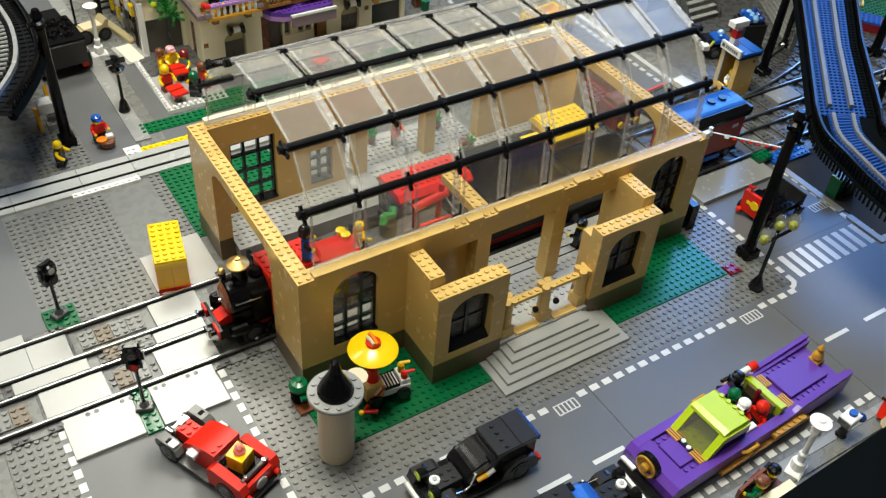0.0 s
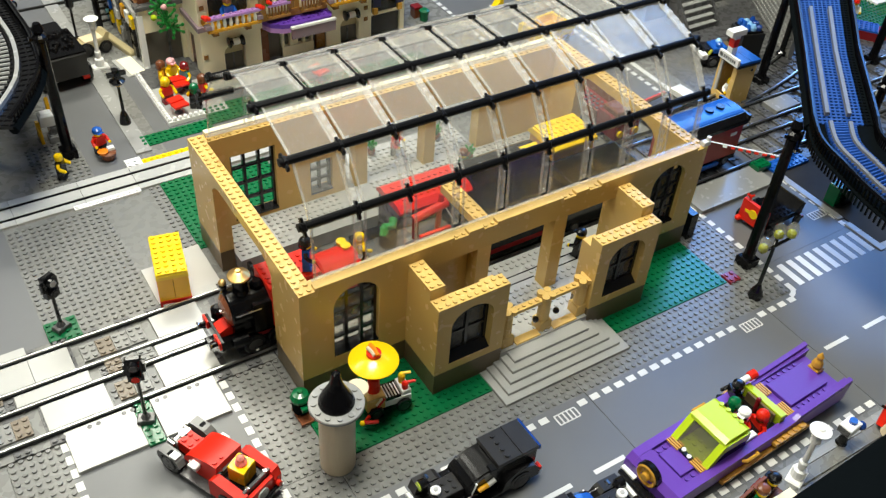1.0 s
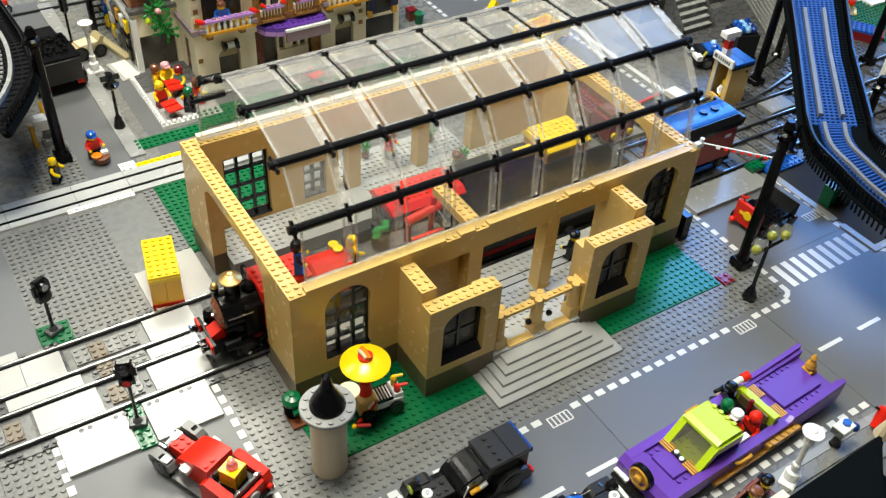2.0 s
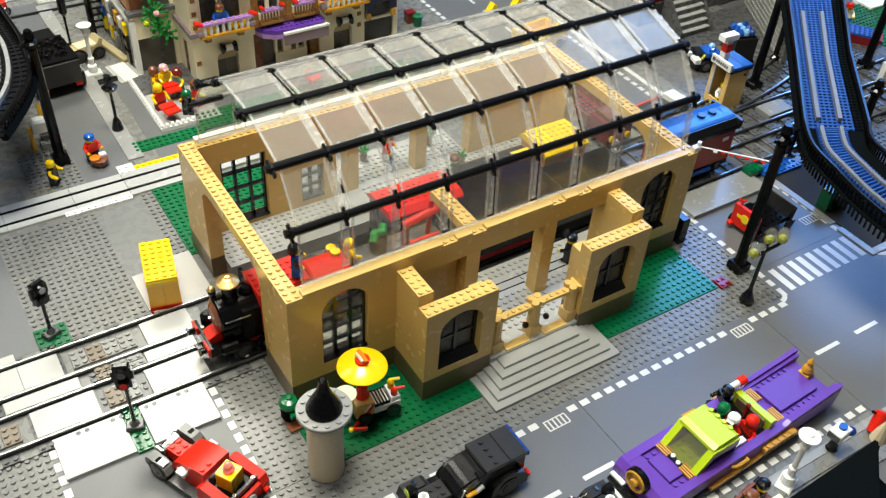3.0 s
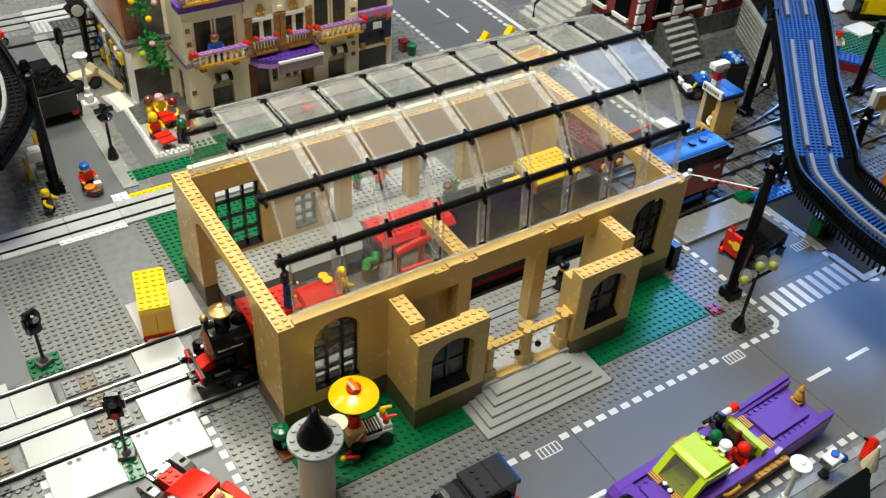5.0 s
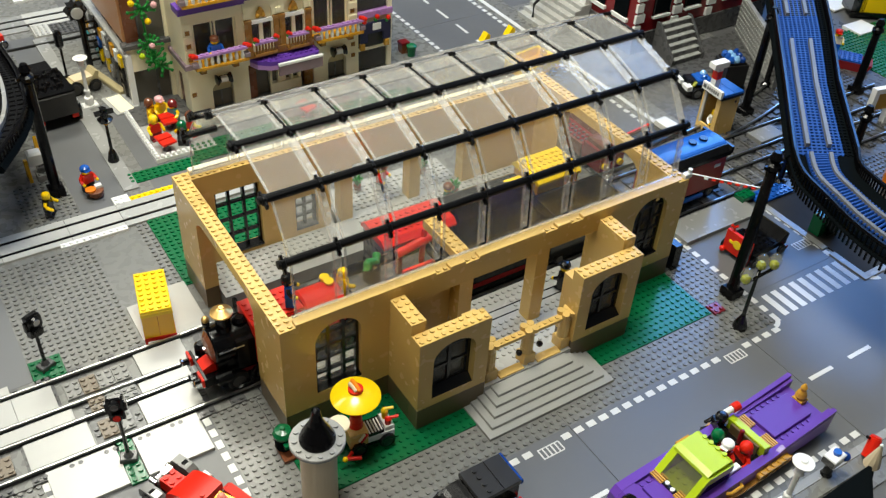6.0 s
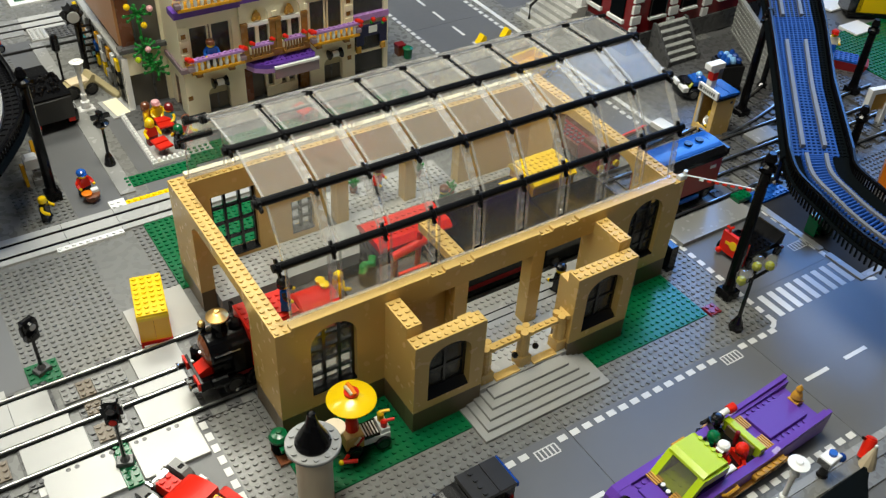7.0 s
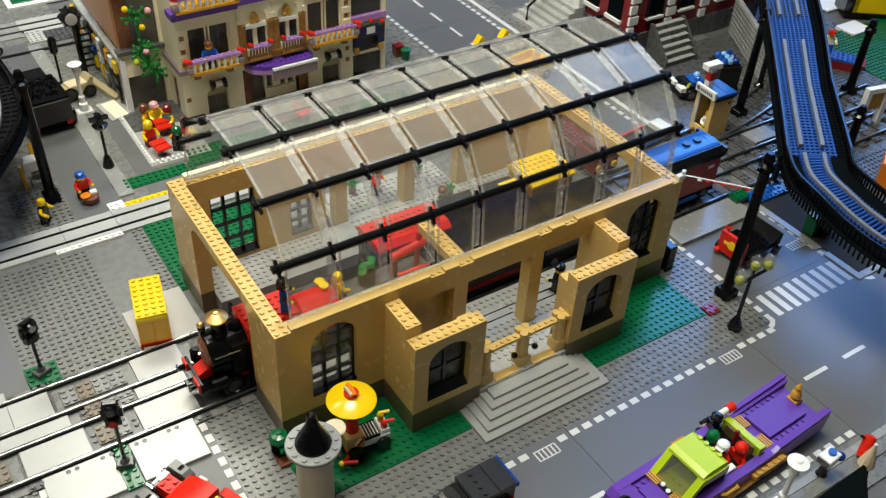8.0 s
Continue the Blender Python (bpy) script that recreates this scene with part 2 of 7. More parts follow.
def solid(name, geo, label, category="", x=0, y=0, z=0, turn=0, group="", kind=""):
    """A thing that is one mesh."""
    ob = new(name, geo.mesh(name))
    ob.matrix_world = pose(x * U, y * U, z * U, 0, 0, turn)
    return tagged(ob, label, category, group, kind)


def arc(cx, cz, r, a0, a1, n):
    return [(cx + r * math.cos(radians(a0 + (a1 - a0) * i / n)), cz + r * math.sin(radians(a0 + (a1 - a0) * i / n))) for i in range(n + 1)]


def arch_wall(g, x0, x1, y0, y1, z0, z1, ox0, ox1, oz0, spring, rise, m):
    """A wall along x with one arched opening that goes through it, in two halves that meet over the crown."""
    c, r = (ox0 + ox1) / 2, (ox1 - ox0) / 2
    polys, at, verts, used = [], {}, [], {}
    for s, xe, xo in ((1, x0, ox0), (-1, x1, ox1)):
        bow = [(c - s * r * math.cos(math.pi / 2 * i / 8), spring + rise * math.sin(math.pi / 2 * i / 8)) for i in range(9)]
        foot = [(xe, z0), (c, z0), (c, oz0), (xo, oz0)] if oz0 > z0 else [(xe, z0), (xo, z0)]
        ids = []
        for p in foot + bow + [(c, z1), (xe, z1)]:
            key = (round(p[0], 4), round(p[1], 4))
            if key not in at:
                at[key] = len(verts)
                verts.append(p)
            if not ids or ids[-1] != at[key]:
                ids.append(at[key])
        polys.append(ids)
        for e in zip(ids, ids[1:] + ids[:1]):
            used[frozenset(e)] = used.get(frozenset(e), 0) + 1
    n = len(verts)
    fs = [tuple(p) for p in polys] + [tuple(n + i for i in p) for p in polys]
    fs += [(a, b, n + b, n + a) for p in polys for a, b in zip(p, p[1:] + p[:1]) if used[frozenset((a, b))] == 1]
    g.add([(x, y0, z) for x, z in verts] + [(x, y1, z) for x, z in verts], fs, m)
    return g

# ---- the hall and the table ----
def structure(name, geo, label):
    return solid(name, geo, label, "", kind="structure")


RX0, RX1, RY0, RY1, RZ0, RZ1 = -420, 400, -330, 460, -94, 470
structure("floor", Geo().box(RX0, RX1, RY0, RY1, RZ0 - 5, RZ0, CARPET), "dark carpeted hall floor")
structure("ceiling", Geo().box(RX0 - 20, RX1 + 20, RY0 - 20, RY1 + 20, RZ1, RZ1 + 10, CEILM), "plain dark hall ceiling")
structure("wall_south", Geo().box(RX0, RX1, RY0 - 12, RY0, RZ0, RZ1, PLASTER), "plain pale hall wall")
structure("wall_north", Geo().box(RX0, RX1, RY1, RY1 + 12, RZ0, RZ1, PLASTER), "plain pale hall wall")
structure("wall_west", Geo().box(RX0 - 12, RX0, RY0, RY1, RZ0, RZ1, PLASTER), "plain pale hall wall")
g = Geo()
g.box(RX1, RX1 + 12, RY0, 60, RZ0, RZ1, PLASTER).box(RX1, RX1 + 12, 290, RY1, RZ0, RZ1, PLASTER)
g.box(RX1, RX1 + 12, 60, 290, RZ0, 135, PLASTER).box(RX1, RX1 + 12, 60, 290, 450, RZ1, PLASTER)
structure("wall_east", g, "plain pale hall wall with a window")
g = Geo().box(RX1 + 12, RX1 + 14, 40, 310, 120, 465, SKYGLOW)
structure("backdrop", g, "bright blue daylight outside the window")
w1 = thing("window_1", "wide hall window with a white frame", "", kind="structure")
g = Geo()
for a, b, c, d in ((60, 290, 135, 140), (60, 290, 445, 450), (60, 65, 140, 445), (285, 290, 140, 445), (172, 178, 140, 445), (65, 172, 290, 296), (178, 285, 290, 296)):
    g.box(RX1 + 3, RX1 + 7, a, b, c, d, WHITE)
part("window_frame", g, w1)
# One panel per lamp, the added fill lamp included.
for x, y, z, wide, deep, watts in LAMPS:
    f = thing("ceiling_light", "flat white ceiling light panel, switched on", "lamp", x / U, y / U, 285, group="hall ceiling lights")
    a, b = wide / U / 2, deep / U / 2
    part("frame", Geo().box(-a - 4, a + 4, -b - 4, -b, -3, 0, WHITE).box(-a - 4, a + 4, b, b + 4, -3, 0, WHITE).box(-a - 4, -a, -b, b, -3, 0, WHITE).box(a, a + 4, -b, b, -3, 0, WHITE), f)
    part("diffuser", Geo().box(-a, a, -b, b, -1.5, 0, GLOW), f)
    for e in (-a, a):
        part("hanger", Geo().cyl(e, 0, 0, RZ1 - 285, 0.5, CHROME, 8), f, "thin steel hanger")
tb = thing("table", "large dark display table under the toy town", "table", 60, 60, -94)
part("tabletop", Geo().box(-150, 160, -112, 130, 90, 93.7, TABLEM), tb)
for sx in (-140, 5, 150):
    for sy in (-104, 122):
        part("leg", Geo().box(sx - 4, sx + 4, sy - 4, sy + 4, 0, 90, TABLEM), tb)

# ---- baseplates, roads and pavements ----
def plate(name, x, y, label, fields=(), marks=(), roads=(), m=BASE, w=32, d=32):
    g = Geo().box(x + 0.03, x + w - 0.03, y + 0.03, y + d - 0.03, -0.3, 0, m)
    for a in fields:
        g.studs(*a, 0, m)
    for a in roads:
        g.box(*a, -0.05, 0.05, ROADM)
    for a in marks:
        g.box(*a, 0, 0.09, PRINT)
    return structure(name, g, label)


def dashes_x(x0, x1, y, step=2.0, ln=1.25, wd=0.85):
    return [(x0 + i * step + (step - ln) / 2, x0 + i * step + (step + ln) / 2, y - wd / 2, y + wd / 2) for i in range(int((x1 - x0) / step))]


def dashes_y(y0, y1, x, step=2.0, ln=1.25, wd=0.85):
    return [(x - wd / 2, x + wd / 2, y0 + i * step + (step - ln) / 2, y0 + i * step + (step + ln) / 2) for i in range(int((y1 - y0) / step))]


def drain(x, y):
    out = [(x - 1.6, x + 1.6, y - 0.8, y - 0.65), (x - 1.6, x + 1.6, y + 0.65, y + 0.8)]
    return out + [(x - 1.6 + i * 0.62, x - 1.5 + i * 0.62 + 0.1, y - 0.65, y + 0.65) for i in range(6)]


for x in (-1, 31):
    plate("road", x, -42, "grey printed road baseplate with white edge dashes and a studded verge",
          [(x, x + 32, -16, -10)],
          [d for d in dashes_x(x - 0.25, x + 31.75, -17.05) if abs((d[0] + d[1]) / 2 - x - 27.75) > 1.3] + dashes_x(x, x + 32, -35.4)
          + [(x + a, x + a + 4.6, -26.3, -25.7) for a in ((1.5, 9.5, 17.5) if x > 0 else (1.5, 9.5, 17.5, 25.5))] + drain(x + 27.75, -17.85),
          [(x + 0.05, x + 31.95, -36, -16)])
plate("road", -33, -42, "grey printed road junction baseplate", [(-7, -1, -16, -10), (-33, -27, -16, -10)], dashes_y(-16, -10, -7.6) + dashes_y(-16, -10, -26.7),
      [(-32.95, -1.05, -42, -16), (-27, -7, -16, -10)])
plate("road", 63, -42, "grey printed road junction baseplate with a striped crossing", [(63, 69, -16, -10)],
      dashes_x(62.75, 68.75, -17.05) + dashes_y(-16, -10, 69.6) + [(69.3, 70.0, -16.0, -15.0)]
      + [(71.2 + i * 1.95, 72.3 + i * 1.95, -15.6, -11.0) for i in range(10)] + [(64.5, 69, -26.3, -25.7), (72.5, 77, -26.3, -25.7)],
      [(69, 89, -16, -10), (63.05, 95, -41.95, -16)])
# rounded white corner lines where the pavements turn
for cx, cy, r, a0, a1 in ((68.2, -15.0, 1.5, 270, 360), (91.0, -15.2, 1.8, 180, 270)):
    o_, i_ = arc(cx, cy, r + 0.35, a0, a1, 8), arc(cx, cy, r - 0.35, a0, a1, 8)
    structure("road_marking", Geo().strip(i_, o_, 0.02, 0.095, PRINT), "rounded white corner line on the road")
plate("road", 95, -42, "grey printed road baseplate", [], [(97, 101.6, -26.3, -25.7), (105, 109.6, -26.3, -25.7)], [(95.05, 126.95, -41.95, -16)])
for y in (-10, 22, 54, 86):
    plate("road", 63, y, "grey printed road baseplate with white edge dashes", [(63, 69, y, min(y + 32, 6))] if y < 0 else [],
          (dashes_y(y, y + (16 if y < 0 else 32), 69.6) + dashes_y(y, y + (16 if y < 0 else 32), 88.4))
          + [(78.7, 79.3, y + a, y + a + 4.6) for a in (() if y < 0 else (1.5, 9.5, 17.5, 25.5))] + [(90.2, 91.2, y, y + (14 if y < 0 else 32))] + (drain(86.4, -5.5) if y < 0 else []),
          [(69, 89, y + 0.05, y + 31.95)])
plate("road", -33, -10, "grey printed road baseplate crossing the railway, with studded verges", [(-7, -1, -10, 8), (-33, -27, -10, 8)],
      dashes_y(-10, 8, -7.6) + dashes_y(-10, 8, -26.7), [(-27, -7, -9.95, 8)])
plate("pavement", -33, 22, "worn grey baseplate with a field of studs beside a smooth path", [(-24, -10, 24, 48), (-3, -1, 30, 50)], [], [(-33, -24.05, 24, 54)])
for x in (-1, 31):
    for y in (-10, 22):
        plate("ground", x, y, "grey baseplate under the toy station", {(-1, -10): [(-1, 0, -10, 8)], (31, -10): [(62, 63, -10, 6)]}.get((x, y), []))
plate("pavement", -33, 54, "smooth grey square beside the railway", [(-17, -9, 54, 67)], [], [(-9, -1.05, 54.05, 86)])
plate("pavement", -1, 54, "grey pavement with a pale kerb strip before the cafe", [], [], [(3, 31, 54.05, 86)])
plate("pavement", -33, 86, "smooth grey square", [(-20, -6, 104, 112)], [], [(-9, -1.05, 86.05, 118)])
plate("pavement", -1, 86, "grey pavement", [], [], [])
plate("pavement", 31, 54, "grey pavement under the cream townhouse")
plate("pavement", 31, 86, "grey pavement")
plate("pavement", -65, 22, "grey baseplate", [], w=32)
plate("pavement", -65, 54, "grey baseplate", [], w=32)
plate("road", -65, -10, "grey road baseplate")
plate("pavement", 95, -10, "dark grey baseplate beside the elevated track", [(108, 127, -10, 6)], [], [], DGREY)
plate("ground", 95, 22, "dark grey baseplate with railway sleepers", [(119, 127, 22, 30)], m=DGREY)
plate("pavement", 95, 54, "grey pavement before the red house")
plate("ground", 127, -10, "dark grey baseplate", [(127, 140, -8, 8)], m=DGREY)
plate("ground", 127, 22, "dark grey baseplate", [(127, 140, 22, 34)], m=DGREY)
structure("kerb", Geo().box(20, 95, -37.9, -36.8, 0, 0.3, LGREY, 0.05), "pale smooth kerb strip along the front of the road")
structure("pavement", Geo().box(20, 95, -39.6, -37.95, 0, 0.3, BASE, 0.05), "grey smooth pavement along the front of the road")
structure("kerb", Geo().box(-1.6, 0.9, 58, 86, 0, 0.3, LGREY, 0.05), "pale smooth kerb strip")
structure("kerb", Geo().box(-1.6, 0.9, 86.1, 116, 0, 0.3, LGREY, 0.05), "pale smooth kerb strip")
structure("kerb", Geo().box(88.3, 89.5, -8.2, 6, 0, 0.3, LGREY, 0.05), "pale grey kerb strip")
structure("kerb", Geo().box(88.3, 89.5, -16.4, -9.4, 0, 0.3, LGREY, 0.05).box(89.5, 127, -16.4, -15.2, 0, 0.3, LGREY, 0.05), "pale grey kerb strip")
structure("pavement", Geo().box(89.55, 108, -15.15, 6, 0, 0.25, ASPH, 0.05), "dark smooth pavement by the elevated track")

# green plates round the station
def green(x0, x1, y0, y1, label, z=P * 0.5):
    return structure("lawn", Geo().box(x0, x1, y0, y1, 0, z, GREEN, 0.04).studs(x0, x1, y0, y1, z, GREEN), label)


green(-1, 31, -10, 0, "green studded plate in front of the station")
green(31, 62, -10, 0, "green studded plate in front of the station")
green(-1, 4, 32, 49, "green studded plate beside the station")
green(5, 16, 36, 48, "green studded plate behind the station")
green(0, 12, 59.4, 62.4, "green studded plate beside the pavement")
green(146, 186, 12, 42, "green studded plate far behind the elevated track")
structure("pavement", Geo().box(162, 195, 50, 80, 0, 0.4, WHITE, 0.05).box(156.5, 163, 38.5, 43.5, 0, 0.75, WHITE, 0.05), "white plates beside the green plate")
structure("pavement", Geo().box(-1.5, 12, 55.0, 56.0, 0, P, YELLOW, 0.04).studs(-1.5, 12, 55, 56, P, YELLOW), "yellow studded strip along the railway")
structure("pavement", Geo().box(-4, -1.5, 54.6, 57, 0, P, WHITE, 0.04).studs(-4, -1.5, 54.6, 57, P, WHITE), "white studded plates along the railway")
structure("pavement", Geo().box(-9.8, -3, 24, 31.5, 0, 0.25, PALE, 0.04).box(-6, -1, 24, 33, 0, 0.3, PALE, 0.04), "pale grey tiles beside the station")
structure("pavement", Geo().box(-14, -4, 48.2, 49.2, 0, 0.45, WHITE, 0.04).studs(-14, -4, 48.2, 49.2, 0.45, WHITE), "white studded strip beside the far track")
structure("pavement", Geo().box(69.7, 86.2, 3.2, 8.4, 0, 0.8, LGREY, 0.04).box(69.5, 91, 24.3, 27, 0, 0.8, LGREY, 0.04), "pale ramp panels of the level crossing")

# ---- railway ----
def track(name, y, x0, x1, label):
    """Sleepers and two steel rails along x."""
    t = thing(name, label, "railway track", 0, y, 0, kind="structure")
    g = Geo()
    for i in range(int((x1 - x0) / 4)):
        g.box(x0 + 4 * i + 1, x0 + 4 * i + 3, -4, 4, 0, P, DGREY, 0.03)
        g.studs(x0 + 4 * i + 1, x0 + 4 * i + 3, -1, 1, P, DGREY).studs(x0 + 4 * i + 1, x0 + 4 * i + 3, -4, -3, P, DGREY).studs(x0 + 4 * i + 1, x0 + 4 * i + 3, 3, 4, P, DGREY)
    part("sleepers", g, t)
    for s in (-2.55, 2.55):
        g = Geo().box(x0, x1, s - 0.3, s + 0.3, P, 0.62, BLACK)
        g.box(x0, x1, s - 0.11, s + 0.11, 0.6, 1.0, STEEL)
        part("rail", g, t)
    return t


track("railway_track", 19.7, -65, 140, "toy railway track with dark sleepers and steel rails")
track("railway_track", 11.7, -65, 140, "toy railway track with dark sleepers and steel rails")


bed = structure("ballast", Geo().box(-65, -0.2, 7.7, 23.7, 0, 0.3, BASE), "grey plates under the rails with loose studded plates")


def panel(x0, x1, y0, y1, m=PALE, z=0.72):
    g = Geo().box(x0 + 0.02, x1 - 0.02, y0 + 0.02, y1 - 0.02, 0, z, m, 0.05)
    return solid("crossing_panel", g, "smooth pale grey panel of the level crossing", "panel", group="level crossing panels")


for a in ((-33, -27.2, 17.6, 21.8), (-27.2, -22.4, 17.6, 21.8), (-12, -5.6, 17.6, 21.8), (-30, -21.2, 14.75, 16.7), (-13, -6.5, 14.75, 16.7),
          (-27.7, -20.2, 9.6, 13.8), (-14, -6.8, 9.6, 13.8), (-33, -27, 22.7, 24.2), (-9.5, -2, 22.7, 24)):
    panel(*a)
panel(-26.4, -18.4, 2.5, 8.8, PALE, 0.55)
panel(-16.3, -8.3, 2.5, 8.8, PALE, 0.55)
# loose plates between the rails, where no crossing panel lies
BEDGREY, BEDTAN = plastic("dusty_grey_plate", (0.20, 0.20, 0.19), 0.3), plastic("dusty_tan_plate", (0.17, 0.135, 0.095), 0.34)
rng = random.Random(9)
BEDMESH = {(m, w): Geo().box(0.02, 1.98, 0.02, w - 0.02, 0, 0.34, m, 0.04).studs(0, 2, 0, w, 0.34, m).mesh("studded_plate") for m in (BEDGREY, BEDTAN) for w in (1, 3)}
COVERED = {18.2: ((-33, -22.2), (-12.4, 0)), 14.9: ((-30, -21), (-13.4, 0)), 16.0: ((-30, -21), (-13.4, 0)), 10.2: ((-28.6, -19.4), (-15, 0))}
for row, spans in COVERED.items():
    for k in range(24):
        x = -49.2 + 2 * k
        if x > -9 or any(a - 1.6 < x < b for a, b in spans):
            continue
        ob = new("studded_plate", BEDMESH[(BEDTAN if (k % 3 == 0 or rng.random() < 0.2) else BEDGREY, 3 if row in (18.2, 10.2) else 1)])
        ob.parent = bed
        ob.location = (x * U, (row + rng.uniform(-0.04, 0.04)) * U, 0.3 * U)

# the far line, sunk flush in grey panels
ft = thing("railway_track", "far toy railway line sunk flush in grey panels", "railway track", 0, 51.9, 0, kind="structure")
g = Geo()
for x0, x1 in ((-40, -22), (-22, -12), (-12, -4), (-4, 40)):
    for a, b in ((-3, -1.8), (-1.2, 1.0), (1.6, 3)):
        g.box(x0 + 0.03, x1 - 0.03, a, b, 0, 0.42, PALE if -22 <= x0 < -4 else GREY, 0.03)
part("sleepers", g, ft)
for s in (-1.5, 1.3):
    part("rail", Geo().box(-40, 40, s - 0.12, s + 0.12, 0, 0.46, BLACK), ft)
ft2 = thing("railway_track", "distant toy railway line sunk in grey and white panels", "railway track", 0, 124, 0, kind="structure")
part("panel", Geo().box(-60, -1, -3.4, 4, 0, 0.3, LGREY, 0.03), ft2)
part("panel", Geo().box(-1, 10, -0.9, 1.4, 0, 0.34, PALE, 0.03).box(-1, 10, 2.0, 4.2, 0, 0.34, PALE, 0.03).box(-0.6, 2.7, -7, -1.4, 0, 0.34, PALE, 0.03).studs(-0.6, 2.4, -7, -2, 0.34, PALE).box(2.7, 10, -2.6, -1.4, 0, 0.34, PALE, 0.03), ft2, "pale grey panel")
part("panel", Geo().box(2.7, 10.7, -8, -2.7, 0, 0.34, DGREY, 0.03).studs(2.7, 10.7, -8, -3, 0.34, DGREY), ft2, "dark grey studded panel")
for e in (-1.2, 1.7, -10.6):
    part("rail", Geo().box(-60, 10, e - 0.18, e + 0.18, 0.05, 0.5, BROWNBLACK), ft2)
structure("pavement", Geo().box(-0.8, 14, 134.6, 141, 0, 0.5, WHITE, 0.05).box(0.4, 14, 136.0, 141, 0.5, 0.7, GREEN, 0.03), "green plate with a white rim on the far square")
plate("pavement", -33, 118, "grey far square", [], w=40)
plate("pavement", -65, 86, "grey far square")
plate("pavement", -65, 118, "grey far square")

curve = thing("railway_track", "curved toy railway track that joins the main line", "railway track", kind="structure")
CURVE = [(88.0 + 5.2 * k, 22.0 + 0.016 * (5.2 * k) ** 1.9 * 0.45) for k in range(8)]
for off in (0.0, 5.1):
    line = [(x - 0.12 * off * k / 3, y + off) for k, (x, y) in enumerate(CURVE)]
    part("rail", Geo().strip([(x, y - 0.15) for x, y in line], [(x, y + 0.15) for x, y in line], 0.55, 1.0, STEEL).strip([(x, y - 0.32) for x, y in line], [(x, y + 0.32) for x, y in line], 0.3, 0.56, BLACK), curve)
for k in range(16):
    x = 89 + 2.3 * k
    y = float(np.interp(x, [p[0] for p in CURVE], [p[1] for p in CURVE]))
    part("sleeper", Geo().box(x - 0.8, x + 0.8, y - 1.4, y + 6.4, 0, 0.38, DGREY, 0.03).studs(x - 1, x + 1, y + 1.5, y + 3.5, 0.38, DGREY), curve)
solid("crossing_panel", Geo().box(102.4, 108.6, 17.9, 21.5, 0, 0.95, LGREY, 0.05), "smooth grey panel between the rails", "panel", group="level crossing panels")

# ---- the station ----
H, ZB = 17.6, 3.6
st = thing("train_station", "tan toy-brick train station with dark tan base and arched windows", "building")


def wall(name, build, label=""):
    g = Geo()
    build(g)
    return part(name, g, st, label)


for a, o in ((0, 4.2), (48, 52.8)):
    part("front_wall", arch_wall(Geo(), a, a + 14, 0, 2, ZB, H, o, o + 6, 5.6, 13.6, 2.8, TAN), st)
part("front_wall", Geo().box(14, 48, 0, 2, 14.6, H, TAN), st)
for a, b in ((14, 16), (46, 48)):
    part("front_wall", Geo().box(a, b, 0, 2, ZB, 14.6, TAN), st)
for a, b in ((0, 16), (46, 62)):
    part("base_course", Geo().box(a + 0.02, b - 0.02, 0.02, 1.98, 0.2, ZB, DTAN), st, "dark tan base course")
for a, b in ((2, 20.4), (22.4, 24.6), (26.6, 36.8), (38.8, 41), (43, 60)):
    part("wall_cap", Geo().box(a, b, 0, 1.0, H, H + 0.4, TAN, 0.05), st)
for a in (20.4, 24.6, 36.8, 41.0):
    part("wall_cap", Geo().box(a + 0.02, a + 1.98, 0, 1.0, H, H + 0.02, TAN).studs(a, a + 2, 0, 1, H + 0.02, TAN), st)
for x in (24, 36):
    part("column", Geo().box(x, x + 2, 0, 2, 2.4, 14.6, TAN), st)
part("cross_beam", Geo().brick(24.6, 2, H - 1.2, 2, 8, 1.2, TAN), st)


def end_wall(g, x0, open_to=26):
    g.box(x0, x0 + 2, 2 if x0 > 0 else 2, 7.8, ZB, H - 1.5, TAN)
    g.box(x0 + 0.02, x0 + 1.98, 2, 7.78, 0.2, ZB, DTAN)
    g.box(x0, x0 + 2, open_to, 34, ZB, H - 1.5, TAN)
    g.box(x0 + 0.02, x0 + 1.98, open_to + 0.02, 33.98, 0.2, ZB, DTAN)
    g.box(x0, x0 + 2, 2, 34, H - 1.5, H, TAN, 0.04)
    for a, s in ((7.8, 1), (open_to, -1)):
        g.prism([(a, H - 1.5), (a, H - 3.0), (a + s * 1.0, H - 2.0), (a + s * 2.4, H - 1.5)], "x", x0, x0 + 2, TAN)
    g.studs(x0, x0 + 2, 0, 34, H, TAN)


wall("end_wall", lambda g: end_wall(g, 0))
wall("end_wall", lambda g: end_wall(g, 60))


def back(g):
    g.box(2, 4.8, 32, 34, 0.2, H, TAN).box(11.4, 22.3, 32, 34, 9.2, H, TAN).box(4.8, 11.4, 32, 34, 0.2, 3.0, TAN).box(4.8, 11.4, 32, 34, 14.2, H, TAN)
    g.box(11.4, 16.6, 32, 34, 0.2, 9.2, TAN).box(20.2, 22.3, 32, 34, 0.2, 9.2, TAN).box(16.6, 20.2, 32, 34, 0.2, 3.4, TAN)
    g.box(22.3, 46, 32, 34, 12.2, H, TAN).box(24, 26, 32, 34, 0.2, 12.2, TAN).box(36, 38, 32, 34, 0.2, 12.2, TAN).box(46, 60, 32, 34, 0.2, H, TAN)
    g.studs(2, 60, 32, 34, H, TAN)


wall("back_wall", back)


